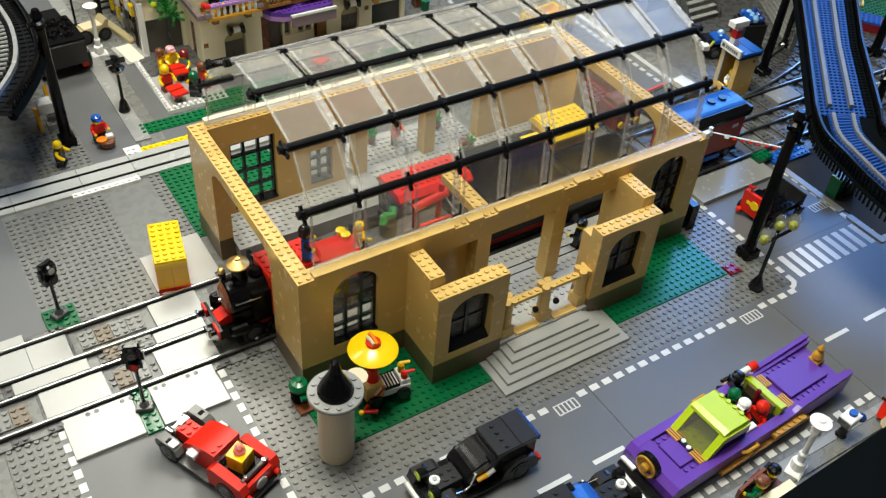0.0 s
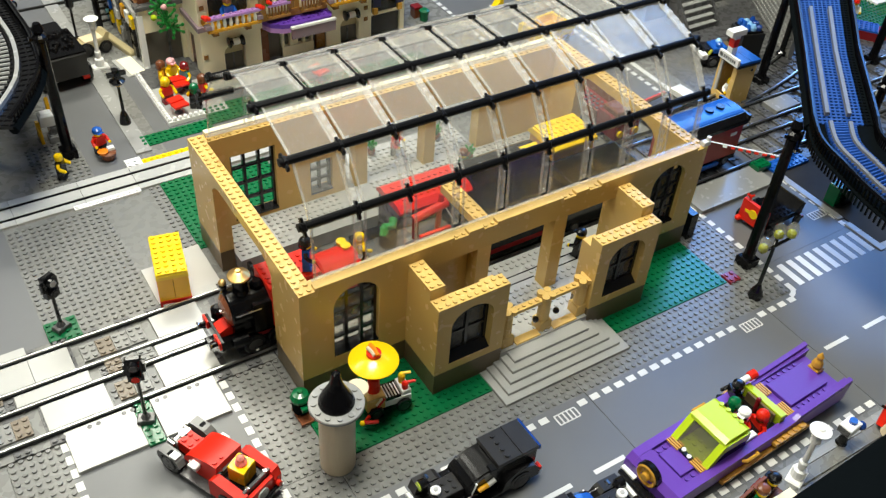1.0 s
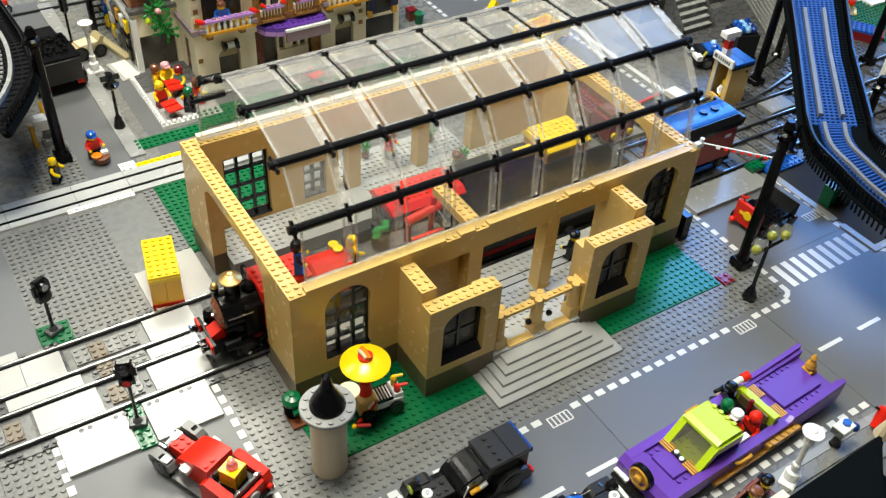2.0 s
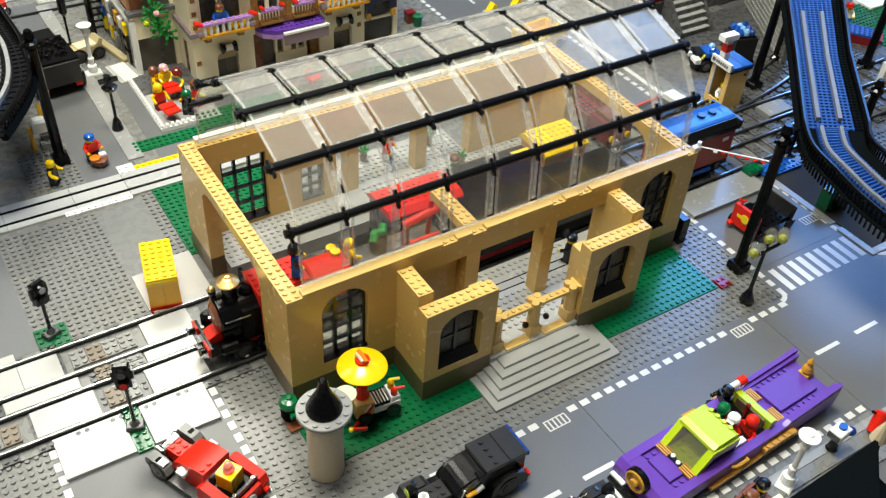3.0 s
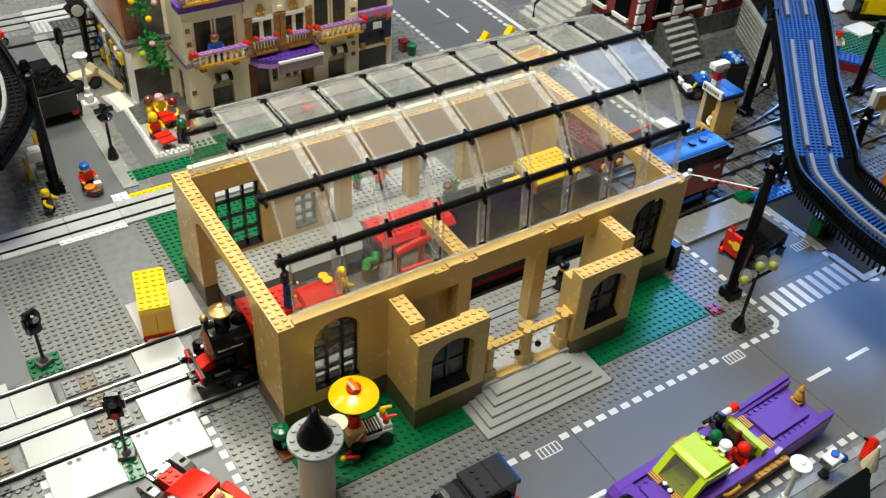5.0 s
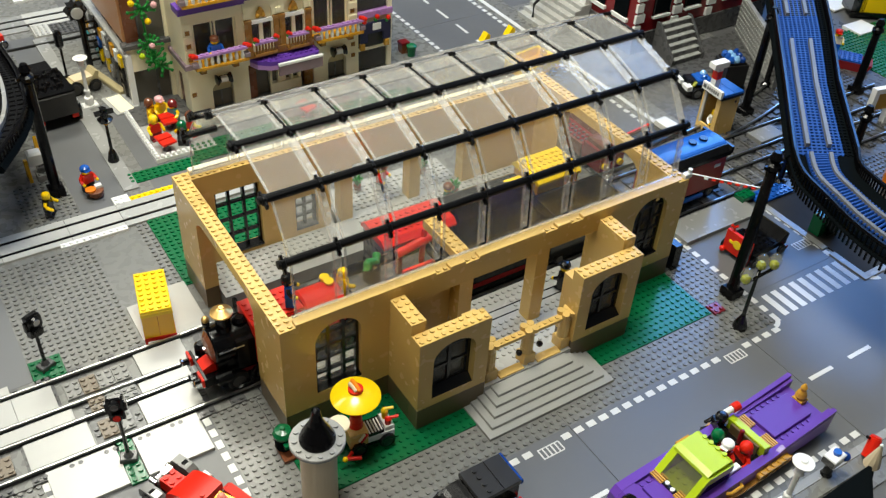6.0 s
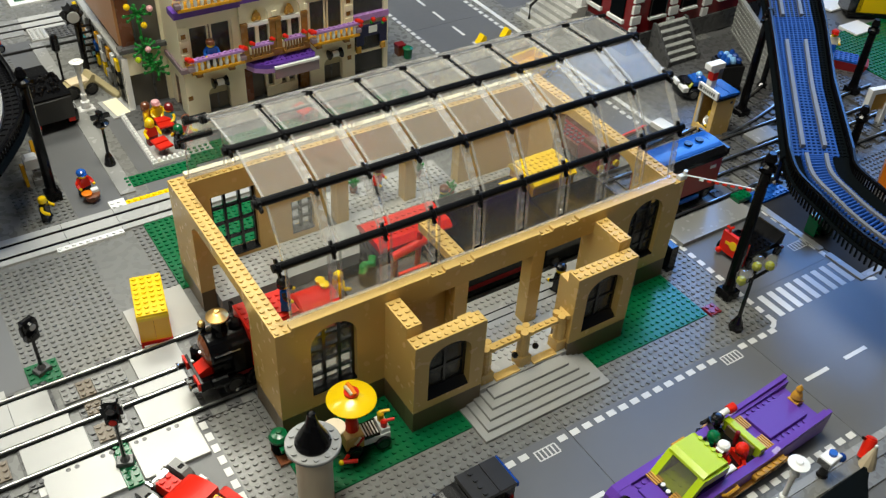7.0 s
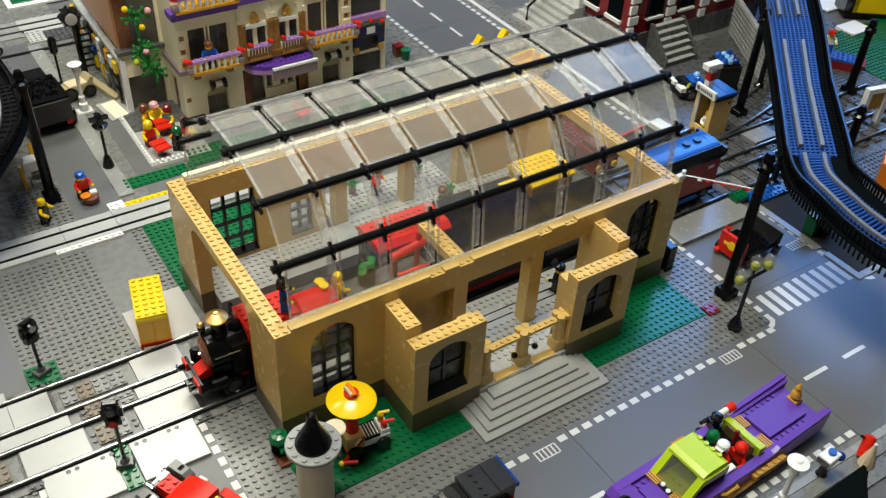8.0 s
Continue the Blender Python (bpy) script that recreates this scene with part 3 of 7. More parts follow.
def window(parent, x0, x1, y, z0, spring, rise, cols, rows, label, glass=True, m=BLACK, pane=CLEAR):
    """A black lattice frame with panes, in an opening along x."""
    w = new("window")
    w.parent = parent
    w["label"] = label
    c, r = (x0 + x1) / 2, (x1 - x0) / 2
    top = lambda x: spring + rise * math.sqrt(max(0.0, 1 - ((x - c) / r) ** 2)) if rise else spring
    g = Geo()
    for i in range(cols + 1):
        x = x0 + (x1 - x0) * i / cols
        xa = min(max(x, x0 + 0.2), x1 - 0.2)
        g.box(xa - 0.2, xa + 0.2, y - 0.3, y + 0.3, z0, top(xa) + 0.05, m)
    for j in range(rows + 1):
        z = z0 + (spring + rise * 0.25 - z0) * j / rows
        g.box(x0, x1, y - 0.25, y + 0.25, z - 0.17 + (0.17 if j == 0 else 0), z + 0.17, m)
    if rise:
        pts = arc(c, 0, 1, 180, 0, 12)
        for (ax, az), (bx, bz) in zip(pts, pts[1:]):
            xa, xb = c + (ax - c) * r, c + (bx - c) * r
            g.prism([(xa, spring + az * rise - 0.35), (xb, spring + bz * rise - 0.35), (xb, spring + bz * rise), (xa, spring + az * rise)], "y", y - 0.3, y + 0.3, m)
    part("frame", g, w)
    if glass:
        for i in range(cols):
            xa, xb = x0 + (x1 - x0) * i / cols + 0.2, x0 + (x1 - x0) * (i + 1) / cols - 0.2
            p = part("pane", Geo().box(xa, xb, y - 0.06, y + 0.06, z0 + 0.1, top(min(xa, xb) if (xa + xb) / 2 < c else xb) - 0.1, pane), w)
            p.visible_shadow = False
    return w


window(st, 4.2, 10.2, 1.0, 5.9, 13.6, 2.8, 3, 4, "tall arched window with a black lattice")
# Darker panes here: the dim interior behind is put into their tint.
window(st, 52.8, 58.8, 1.0, 5.9, 13.6, 2.8, 3, 4, "tall arched window with a black lattice", pane=DARKPANE)
window(st, 4.8, 11.4, 33.0, 3.0, 14.2, 0, 3, 4, "large square window with a black lattice", False)
window(st, 16.6, 20.2, 33.0, 3.4, 9.2, 0, 2, 3, "small square window with a grey frame", False, DGREY)
part("window_sill", Geo().box(4.8, 11.4, 31.95, 33.6, 3.0, 3.3, BLACK), st, "black sill")
part("window_sill", Geo().box(16.6, 20.2, 31.95, 33.6, 3.4, 3.7, DGREY), st, "grey sill")
part("bay_wall", Geo().box(16, 24, 2.02, 2.8, 2.4, 14.6, TAN), st)
part("window_sill", Geo().box(4.2, 10.2, 0.03, 1.9, 5.6, 5.9, BLACKM), st)
part("window_sill", Geo().box(52.8, 58.8, 0.03, 1.9, 5.6, 5.9, BLACKM), st)


def porch(x0, outer):
    """A projecting bay with an arched window; its open roof shows studded wall tops."""
    g = Geo()
    arch_wall(g, x0, x0 + 10, -7, -5, ZB, 14.4, x0 + 2, x0 + 8, 4.8, 11.0, 2.4, TAN)
    g.box(x0, x0 + 10, -7, -5, 14.4, 14.8, TAN, 0.04)
    g.studs(x0, x0 + 10, -7, -5, 14.8, TAN)
    ox = x0 if outer == 0 else x0 + 8
    g.box(ox, ox + 2, -5, 0, ZB, 16.4, TAN).studs(ox, ox + 2, -5, 0, 16.4, TAN)
    ix = x0 + 8 if outer == 0 else x0
    g.box(ix, ix + 2, -5, -3.4, ZB, 13.2, TAN)
    part("porch_wall", g, st)
    g = Geo().box(x0 + 0.02, x0 + 9.98, -6.98, -5.02, 0.2, ZB, DTAN).box(ox + 0.02, ox + 1.98, -5, 0, 0.2, ZB, DTAN).box(ix + 0.02, ix + 1.98, -5, -3.4, 0.2, ZB, DTAN)
    part("porch_base", g, st, "dark tan base course")
    # The porch's inner shade is put into these dark panes.
    window(st, x0 + 2, x0 + 8, -5.6, 5.6, 11.0, 2.4, 2, 2, "arched porch window with a black lattice", pane=DARKPANE)
    part("window_sill", Geo().prism([(-6.96, 4.82), (-5.05, 4.82), (-5.05, 5.7), (-5.8, 5.7)], "x", x0 + 2.02, x0 + 7.98, BROWNBLACK), st, "dark sloped sill")
    part("bench", Geo().box(x0 + 3, x0 + 7, -4.4, -1, 2.4, 5.5, BLACK, 0.1), st, "black bench inside the porch")


porch(14, 0)
porch(38, 1)
g = Geo().box(16, 46, -5, 7.3, 0.2, 2.4, GREY).box(24, 38, -7, -5, 0.2, 2.4, GREY)
g.studs(24, 38, -4, 0, 2.4, GREY).studs(16, 46, 5, 7, 2.4, GREY).studs(30, 32, -7, -4, 2.4, GREY).studs(26, 46, 0, 2, 2.4, GREY).studs(36, 38, 2, 5, 2.4, GREY)
g.box(16, 46, 2.55, 2.75, 2.4, 2.42, BLACK).box(16, 46, 3.9, 4.1, 2.4, 2.42, BLACK)
g.box(2, 16, 2.1, 7.3, 0.2, 2.4, GREY).box(46, 60, 2.1, 7.3, 0.2, 2.4, GREY).studs(2, 16, 5, 7, 2.4, GREY)
part("platform", g, st, "light grey platform with patches of studs")
g = Geo().box(24, 46, 32, 40, 0.2, 2.4, GREY).studs(24, 46, 33, 39, 2.4, GREY).box(2.2, 60, 24.4, 32, 0.2, 2.4, GREY).studs(2.5, 10.5, 25, 32, 2.4, GREY).studs(10.5, 20.5, 27, 32, 2.4, GREY).studs(24, 60, 25, 26, 2.4, GREY).studs(26, 60, 29, 32, 2.4, GREY)
part("platform", g, st, "light grey platform with patches of studs")
part("wall_vault", Geo().cyl(23.5, 1.2, 3, 3.4, 1.2, BLACK, 14, "x"), st)

# steps before the entrance
for i in range(5):
    sp = Geo().box(21 + i * 1.0, 41 - i * 1.0, -13 + i * 1.05, -7.0, 0 if i == 0 else i * 0.44, (i + 1) * 0.44, STEPG, 0.05)
    solid("step", sp, "pale grey smooth entrance step", "step", group="station entrance steps")
part("threshold", Geo().box(26.6, 30.4, -6.9, -5.7, 2.4, 2.64, TAN, 0.04), st)
part("threshold", Geo().box(32.6, 36.4, -6.9, -5.7, 2.4, 2.64, TAN, 0.04), st)

# the entrance gate: three posts and two studded rails
gt = thing("entrance_gate", "low tan gate with round-topped posts at the station entrance", "gate", 31.4, -5.6, 2.2)
for x in (-6, 0, 6):
    g = Geo().box(x - 0.9, x + 0.9, -0.9, 0.9, 0, 2.0, TAN, 0.15)
    g.lathe(x, 0, [(0.85, 2.0), (0.8, 5.7)], TAN, 12)
    part("post", g, gt)
    g = Geo()
    for a in range(4):
        g.cyl(x + 0.75 * math.cos(a * math.pi / 2 + 0.8), 0.75 * math.sin(a * math.pi / 2 + 0.8), 5.7, 6.3, 0.5, TAN, 10)
    g.cyl(x, 0, 5.7, 6.25, 0.75, TAN, 10)
    part("post_cap", g, gt)
for a in (-5.2, 0.8):
    part("rail", Geo().box(a, a + 4.4, -0.5, 0.5, 5.2, 5.7, TAN, 0.04).studs(a + 0.2, a + 4.2, -0.5, 0.5, 5.7, TAN), gt)
for a in (-1.7, 1.6):
    part("knob", Geo().ball(a, -0.6, 2.9, 0.45, BLACK), gt, "black round knob")

# ---- the glazed roof ----
rf = thing("glazed_roof", "barrel roof of clear scuffed panels with black purlins, on the station", "roof")
NODE = [(1.4, 18.0), (1.9, 25.6), (5.9, 31.5), (13.4, 33.8), (20.6, 33.7), (27.4, 29.9), (31.9, 24.6), (32.6, 18.0)]
X0, BAY = 2.48, 6.5


def panel_mesh(s):
    pm = Geo().box(0.05, 5.3, 0.25, s - 0.25, -0.08, 0.08, CLEAR)
    pm.box(0.05, 0.28, 0.25, s - 0.25, 0.08, 0.3, CLEARB).box(5.07, 5.3, 0.25, s - 0.25, 0.08, 0.3, CLEARB)
    pm.box(0.28, 5.07, 0.25, 0.45, 0.08, 0.26, CLEARB).box(0.28, 5.07, s - 0.45, s - 0.25, 0.08, 0.26, CLEARB)
    return pm.mesh("roof_panel")


def rib_mesh(s):
    rm = Geo().box(5.42, 6.22, 0.7, s - 0.7, -0.2, 0.14, CLEARB, 0.03)
    for i in range(5):
        rm.cyl(5.82, 1.2 + i * (s - 2.4) / 4, 0.14, 0.34, 0.3, CLEARB, 8)
    return rm.mesh("roof_rib")


SPAN = [math.dist(a, b) for a, b in zip(NODE, NODE[1:])]
PANEL, RIB = [panel_mesh(s) for s in SPAN], [rib_mesh(s) for s in SPAN]
THIN_HINGE = Geo().box(5.68, 5.98, -1.5, 1.3, -0.2, 0.3, SATIN, 0.08).mesh("hinge")
STRIP = Geo().box(5.72, 5.94, 0.6, SPAN[3] - 0.4, 0.16, 0.4, SATIN, 0.04).mesh("rib_strip")
HINGE = Geo().box(5.66, 5.98, -1.15, 1.05, -0.25, 0.4, SATIN, 0.1).box(5.52, 6.12, -0.5, 0.5, -0.3, 0.62, SATIN, 0.15).mesh("hinge")


def roof_piece(name, me, x, i, lift=0.0, back=0.0):
    (ya, za), (yb, zb) = NODE[i], NODE[min(i + 1, 7)]
    tilt = math.degrees(math.atan2(zb - za, yb - ya)) if i < 7 else 0
    ob = new(name, me)
    ob.parent = rf
    ob.matrix_world = pose(x * U, ya * U, za * U, tilt, 0, 0) @ Matrix.Translation((0, back * U, lift * U))
    return ob


for b in range(9):
    for i in range(7):
        o = roof_piece("roof_panel", PANEL[i], X0 + b * BAY, i)
        o.visible_shadow = False
        o = roof_piece("roof_rib", RIB[i], X0 + b * BAY, i)
        o.visible_shadow = False
        if i == 3:
            roof_piece("rib_strip", STRIP, X0 + b * BAY, i)
        if 0 < i < 5:
            roof_piece("hinge", HINGE if i < 4 else THIN_HINGE, X0 + b * BAY, i)
for i in range(7):
    (ya, za), (yb, zb) = NODE[i], NODE[i + 1]
    if i:
        roof_piece("hinge", HINGE, X0 - BAY, i)
# Nodes 5 and 6 are black purlins, coloured grey to imitate the panels' haze.
for i in (4, 5, 6):
    part("panel_edge", Geo().cyl(NODE[i][0], NODE[i][1], 2.0, 60.6, 0.22, DGREY, 8, "x"), rf, "thin grey bar along the rear panels")
for i in (1, 2, 3):
    y, z = NODE[i]
    g = Geo()
    g.lathe(y, z + 0.1, [(0.2, 1.15), (0.5, 1.2), (0.5, 61.1), (0.2, 61.2)], SATIN, 10, "x")
    part("purlin", g, rf)
for i, x in ((5, 4.4), (6, 6.2)):
    part("purlin_end", Geo().cyl(NODE[i][0], NODE[i][1], 1.4, x, 0.5, BLACK, 10, "x"), rf, "black purlin end")
part("eaves_strip", Geo().box(2.2, 60.2, 33.0, 33.9, H + 0.02, H + 0.75, CREAM, 0.05), rf, "cream eaves strip")
for y, z in (NODE[0], NODE[7]):
    part("eaves_strip", Geo().box(2.2, 60.4, y - 0.14, y + 0.14, z - 0.05, z + 0.12, CLEARB), rf)


# ---- toy figures: one plain mesh each ----
def figure(x, y, z, turn, torso, legs, cap=None, arms=None, label="", seated=False, hair=None, skin=None):
    """A plain toy figure in one mesh: hips, two legs, sloped torso, bent arms, round head, and a cap or hair."""
    g, skin = Geo(), skin or YELLOW
    if seated:
        for e in (-0.95, 0.05):
            g.box(e, e + 0.9, -1.7, 0.45, 0, 0.75, legs, 0.1)
        b = 0.75
    else:
        for e in (-0.95, 0.05):
            g.box(e, e + 0.9, -0.45, 0.45, 0.25, 1.2, legs, 0.05).box(e, e + 0.9, -0.7, 0.45, 0, 0.27, legs, 0.03)
        g.box(-0.95, 0.95, -0.42, 0.42, 1.2, 1.55, legs, 0.04)
        b = 1.55
    g.prism([(-1.0, b), (1.0, b), (0.74, b + 1.6), (-0.74, b + 1.6)], "y", -0.48, 0.48, torso)
    for e in (-1, 1):
        g.tube([(e * 0.82, 0, b + 1.4), (e * 1.18, -0.05, b + 1.05), (e * 1.25, -0.35, b + 0.7), (e * 1.22, -0.8, b + 0.45)], 0.27, arms or torso)
        g.ball(e * 1.22, -0.98, b + 0.4, 0.27, skin, 8, 5)
    g.lathe(0, 0, [(0.3, b + 1.6), (0.4, b + 1.72), (0.62, b + 1.8), (0.66, b + 2.1), (0.64, b + 2.55), (0.45, b + 2.75)], skin, 14)
    if cap:
        g.lathe(0, 0, [(0.74, b + 2.3), (0.8, b + 2.55), (0.72, b + 2.9), (0.4, b + 3.12), (0.1, b + 3.15)], cap, 14)
        g.box(-0.5, 0.5, -1.05, -0.5, b + 2.4, b + 2.52, cap, 0.03)
    if hair:
        g.ball(0, 0.08, b + 2.5, 0.84, hair, 12, 8).ball(-0.5, 0.2, b + 2.1, 0.42, hair, 8, 5).ball(0.5, 0.2, b + 2.1, 0.42, hair, 8, 5).ball(0, 0.45, b + 1.9, 0.5, hair, 8, 5)
    return solid("toy_figure", g, label, "toy figure", x, y, z, turn, "toy figures")


def wheel(parent, x, y, z, r, w, tyre=BLACK, rim=DGREY):
    wl = new("wheel")
    wl.parent = parent
    part("tyre", Geo().lathe(x, z, [(r * 0.9, y - w / 2), (r, y - w * 0.3), (r, y + w * 0.3), (r * 0.9, y + w / 2)], tyre, 18, "y"), wl)
    part("rim", Geo().lathe(x, z, [(r * 0.25, y - w * 0.62), (r * 0.62, y - w * 0.56), (r * 0.62, y + w * 0.56), (r * 0.25, y + w * 0.62)], rim, 14, "y"), wl)
    return wl


# ---- street furniture ----
def tall_pole(x, y, h, label):
    t = thing("lamp_post", label, "lamp post", x, y, 0)
    part("foot", Geo().box(-1.2, 1.2, -1.2, 1.2, 0, 1.6, BLACKM, 0.15).lathe(0, 0, [(1.0, 1.6), (0.8, 2.4)], BLACKM, 10), t)
    g = Geo().lathe(0, 0, [(0.85, 2.4), (0.72, h - 3)], BLACKM, 10)
    part("pole", g, t)
    part("head", Geo().lathe(0, 0, [(0.55, h - 3), (1.1, h - 2.6), (1.1, h - 2), (0.6, h - 1.6), (0.9, h - 1), (0.5, h)], BLACKM, 10).box(-1.5, 1.5, -0.3, 0.3, h - 2.5, h - 2.0, BLACKM), t)
    return t


tall_pole(-10.9, 62.5, 23.2, "tall black lamp post beside the elevated track")
tall_pole(67.5, -8.4, 25.4, "tall black lamp post beside the road crossing")
tall_pole(108.0, 27.4, 22.0, "tall black post supporting the elevated track")
tall_pole(112.5, 6.3, 12.0, "black lamp post behind the elevated track")
tall_pole(134.8, 22.7, 16.0, "black lamp post behind the elevated track")


bl = thing("street_lamp", "slim black street lamp with three clear bulbs on the verge", "street lamp", 63.5, -14.0, 0)
part("foot", Geo().lathe(0, 0, [(1.05, 0), (1.05, 0.5), (0.8, 1.3), (0.35, 2.4)], BLACK, 12), bl)
part("pole", Geo().lathe(0, 0, [(0.3, 2.4), (0.24, 9.6)], BLACK, 10), bl)
part("crossbar", Geo().tube([(-2.9, -0.3, 9.9), (0, 0, 9.5), (2.9, -0.1, 9.9)], 0.25, BLACK, 8).tube([(0, 0, 9.5), (1.2, 0.7, 9.9)], 0.25, BLACK, 8), bl)
for bx, by in ((-2.9, -0.3), (1.2, 0.7), (2.9, -0.1)):
    bulb = part("bulb", Geo().lathe(bx, by, [(0.5, 10.1), (0.74, 10.4), (0.84, 11.0), (0.8, 11.8), (0.55, 12.3), (0.2, 12.45)], LAMPGLASS, 18), bl, "clear round lamp glass")
    part("lamp_core", Geo().lathe(bx, by, [(0.5, 10.15), (0.66, 10.5), (0.6, 11.0), (0.3, 11.3)], YELLIME, 10), bulb, "lime green lamp core")
sl = thing("street_lamp", "slim black street lamp with a four-armed head", "street lamp", -0.4, 67.2, 0)
part("foot", Geo().lathe(0, 0, [(0.95, 0), (0.95, 0.5), (0.6, 2.0), (0.3, 2.6)], BLACK, 12), sl)
part("pole", Geo().lathe(0, 0, [(0.28, 2.6), (0.22, 8)], BLACK, 8), sl)
part("collar", Geo().cyl(0, 0, 7.4, 8.0, 0.4, AMBER, 8), sl)
part("head", Geo().lathe(0, 0, [(1.1, 8.0), (1.3, 8.4), (0.7, 8.8), (0.5, 10.4)], BLACK, 10).box(-1.5, 1.5, -0.35, 0.35, 9.3, 9.9, BLACK).box(-0.35, 0.35, -1.5, 1.5, 9.3, 9.9, BLACK), sl)


def white_lamp(x, y, h, turn, label, lean=0.0):
    t = thing("street_lamp", label, "street lamp", x, y, 0, turn)
    part("foot", Geo().box(-1.4, 1.4, -0.95, 0.95, 0, 0.5, WHITE, 0.2).lathe(0, 0, [(0.85, 0.6), (0.8, 1.8), (0.45, 2.0), (0.55, 3.2), (0.4, 3.4)], WHITE, 12), t)
    part("pole", Geo().lathe(0, 0, [(0.35, 3.4), (0.33, h - 2.2)], WHITE, 10), t)
    part("lamp_core", Geo().lathe(0, 0, [(0.65, h - 2.2), (0.5, h - 1.8), (0.75, h - 0.5)], WHITE, 12), t)
    part("shade", Geo().lathe(0, 0, [(1.2, h - 0.5), (1.25, h - 0.3), (0.5, h - 0.1), (0.35, h + 0.1)], WHITE, 18), t)
    return t


white_lamp(44.9, -38.4, 9.4, 20, "white street lamp with a round dish shade on a block foot")
white_lamp(1.3, 86.6, 10.0, 0, "white street lamp with a round dish shade on the pavement")


def signal(x, y, h, turn, label, lights):
    t = thing("railway_signal", label, "railway signal", x, y, P, turn)
    part("foot", Geo().box(-1, 1, -0.7, 0.7, 0, 0.7, DGREY, 0.1).lathe(0, 0, [(0.6, 0.7), (0.3, 1.4)], DGREY, 8), t)
    part("pole", Geo().lathe(0, 0, [(0.25, 1.4), (0.22, h - 3)], BLACK, 8), t)
    g = Geo().box(-0.9, 0.9, -0.45, 0.45, h - 3.4, h, BLACK, 0.2)
    g.box(-1.2, 1.2, -0.2, 0.2, h - 2.3, h - 0.9, BLACK)
    part("head", g, t)
    for i, (dz, m) in enumerate(lights):
        part("light", Geo().cyl(0, h + dz, -1.0, -0.4, 0.62, BLACK, 12, "y"), t)
        part("lens", Geo().cyl(0, h + dz, -1.06, -0.9, 0.45, m, 12, "y"), t)
    return t


solid("signal_plate", Geo().brick(-2, -2, 0, 4, 4, P, GREEN), "green studded plate under a railway signal", "plate", -22, 25.2, 0)
signal(-22, 25.4, 9.4, 25, "black toy railway signal on a green plate", [(-0.9, GREY), (-2.5, BLACK)])
solid("signal_plate", Geo().brick(-1, -3.5, 0, 2, 7, P, GREEN), "green studded plate under a railway signal", "plate", -17.4, 5.8, 0)
signal(-17.5, 6.0, 11.0, -20, "black toy railway signal with a red lens on a green plate", [(-0.8, DGREY), (-2.6, RED)])

# ---- yellow crate ----
cr = thing("cargo_container", "yellow cargo container, sides coloured as shaded, studded lid and red base", "container", -6.9, 26.7, 0.3, -12)
part("base", Geo().box(-2.06, 2.06, -4.06, 4.06, 0, 1.0, RED, 0.04), cr, "red base")
# Doors and body: the shade on the yellow sides is put into an orange colour.
for a in (-2, 0.02):
    part("door", Geo().box(a, a + 1.98, -4.0, -0.2, 0.7, 4.7, ORYEL, 0.03), cr)
part("body", Geo().box(-2, 2, -0.2, 4, 0.7, 4.7, ORYEL, 0.03), cr)
part("lid", Geo().box(-2.05, 2.05, -4.05, 4.05, 4.7, 5.3, YELLOW, 0.05).brick(-2, -4, 5.3, 4, 8, P, YELLOW), cr, "yellow studded lid")

# ---- the figure with a barrow of food ----
figure(-6.2, 61.3, 0, 20, RED, BLACK, BLUE, None, "toy figure in red top and blue cap on the square")
bk = thing("food_basket", "small brown basket with white and orange goods", "basket", -5.7, 59.0, 0)
part("bowl", Geo().lathe(0, 0, [(0.8, 0), (1.2, 0.5), (1.3, 1.3), (1.0, 1.4)], BROWN, 12), bk)
part("goods", Geo().box(0.1, 1.2, 0, 0.9, 1.4, 1.9, WHITE, 0.1).lathe(-0.7, 0, [(0.8, 1.4), (0.85, 1.7), (0.3, 1.75)], ORANGE, 10), bk, "white and orange goods")

# ---- advertising pillar with a pointed black top ----
pl = thing("advertising_pillar", "round tan pillar with a studded grey ring and black pointed top", "pillar", -0.6, -10.0, 0)
part("column", Geo().lathe(0, 0, [(2.0, 0), (2.05, 0.2), (2.05, 10.2), (1.9, 10.4)], PILLARM, 32), pl)
g = Geo().lathe(0, 0, [(2.95, 10.4), (3.08, 10.5), (3.08, 10.8), (3.0, 10.9)], LGREY, 36)
for i in range(12):
    a = 2 * math.pi * i / 12 + 0.2
    g.cyl(2.5 * math.cos(a), 2.5 * math.sin(a), 10.9, 11.1, 0.3, LGREY, 10)
part("ring", g, pl, "grey ring with studs")
part("cone_top", Geo().lathe(0, 0, [(2.0, 10.9), (2.0, 11.15), (1.8, 11.7), (1.4, 12.5), (0.95, 13.4), (0.68, 14.2), (0.52, 15.0), (0.48, 15.5), (0.25, 15.65)], BLACKM, 28), pl, "black pointed top")
part("tray", Geo().lathe(3.2, 1.2, [(0.4, 9.6), (1.2, 9.9), (1.25, 10.2), (1.0, 10.25)], PILLARM, 16), pl, "small cream dish")

# ---- litter bin ----
solid("bin_plate", Geo().brick(-1.5, -1.5, 0, 3, 3, P, BROWN, False), "reddish brown plate under the bin", "plate", -0.6, -2.2, 0.2)
lb = thing("litter_bin", "round green litter bin with a domed lid", "bin", -1.2, -1.5, 0.6)
part("body", Geo().lathe(0, 0, [(0.9, 0), (1.05, 0.4), (1.1, 2.2)], SLATE, 14), lb)
part("lid", Geo().lathe(0, 0, [(1.2, 2.2), (1.25, 2.6), (0.95, 3.1), (0.35, 3.3), (0.3, 3.5)], GREEN, 14), lb, "green domed lid")
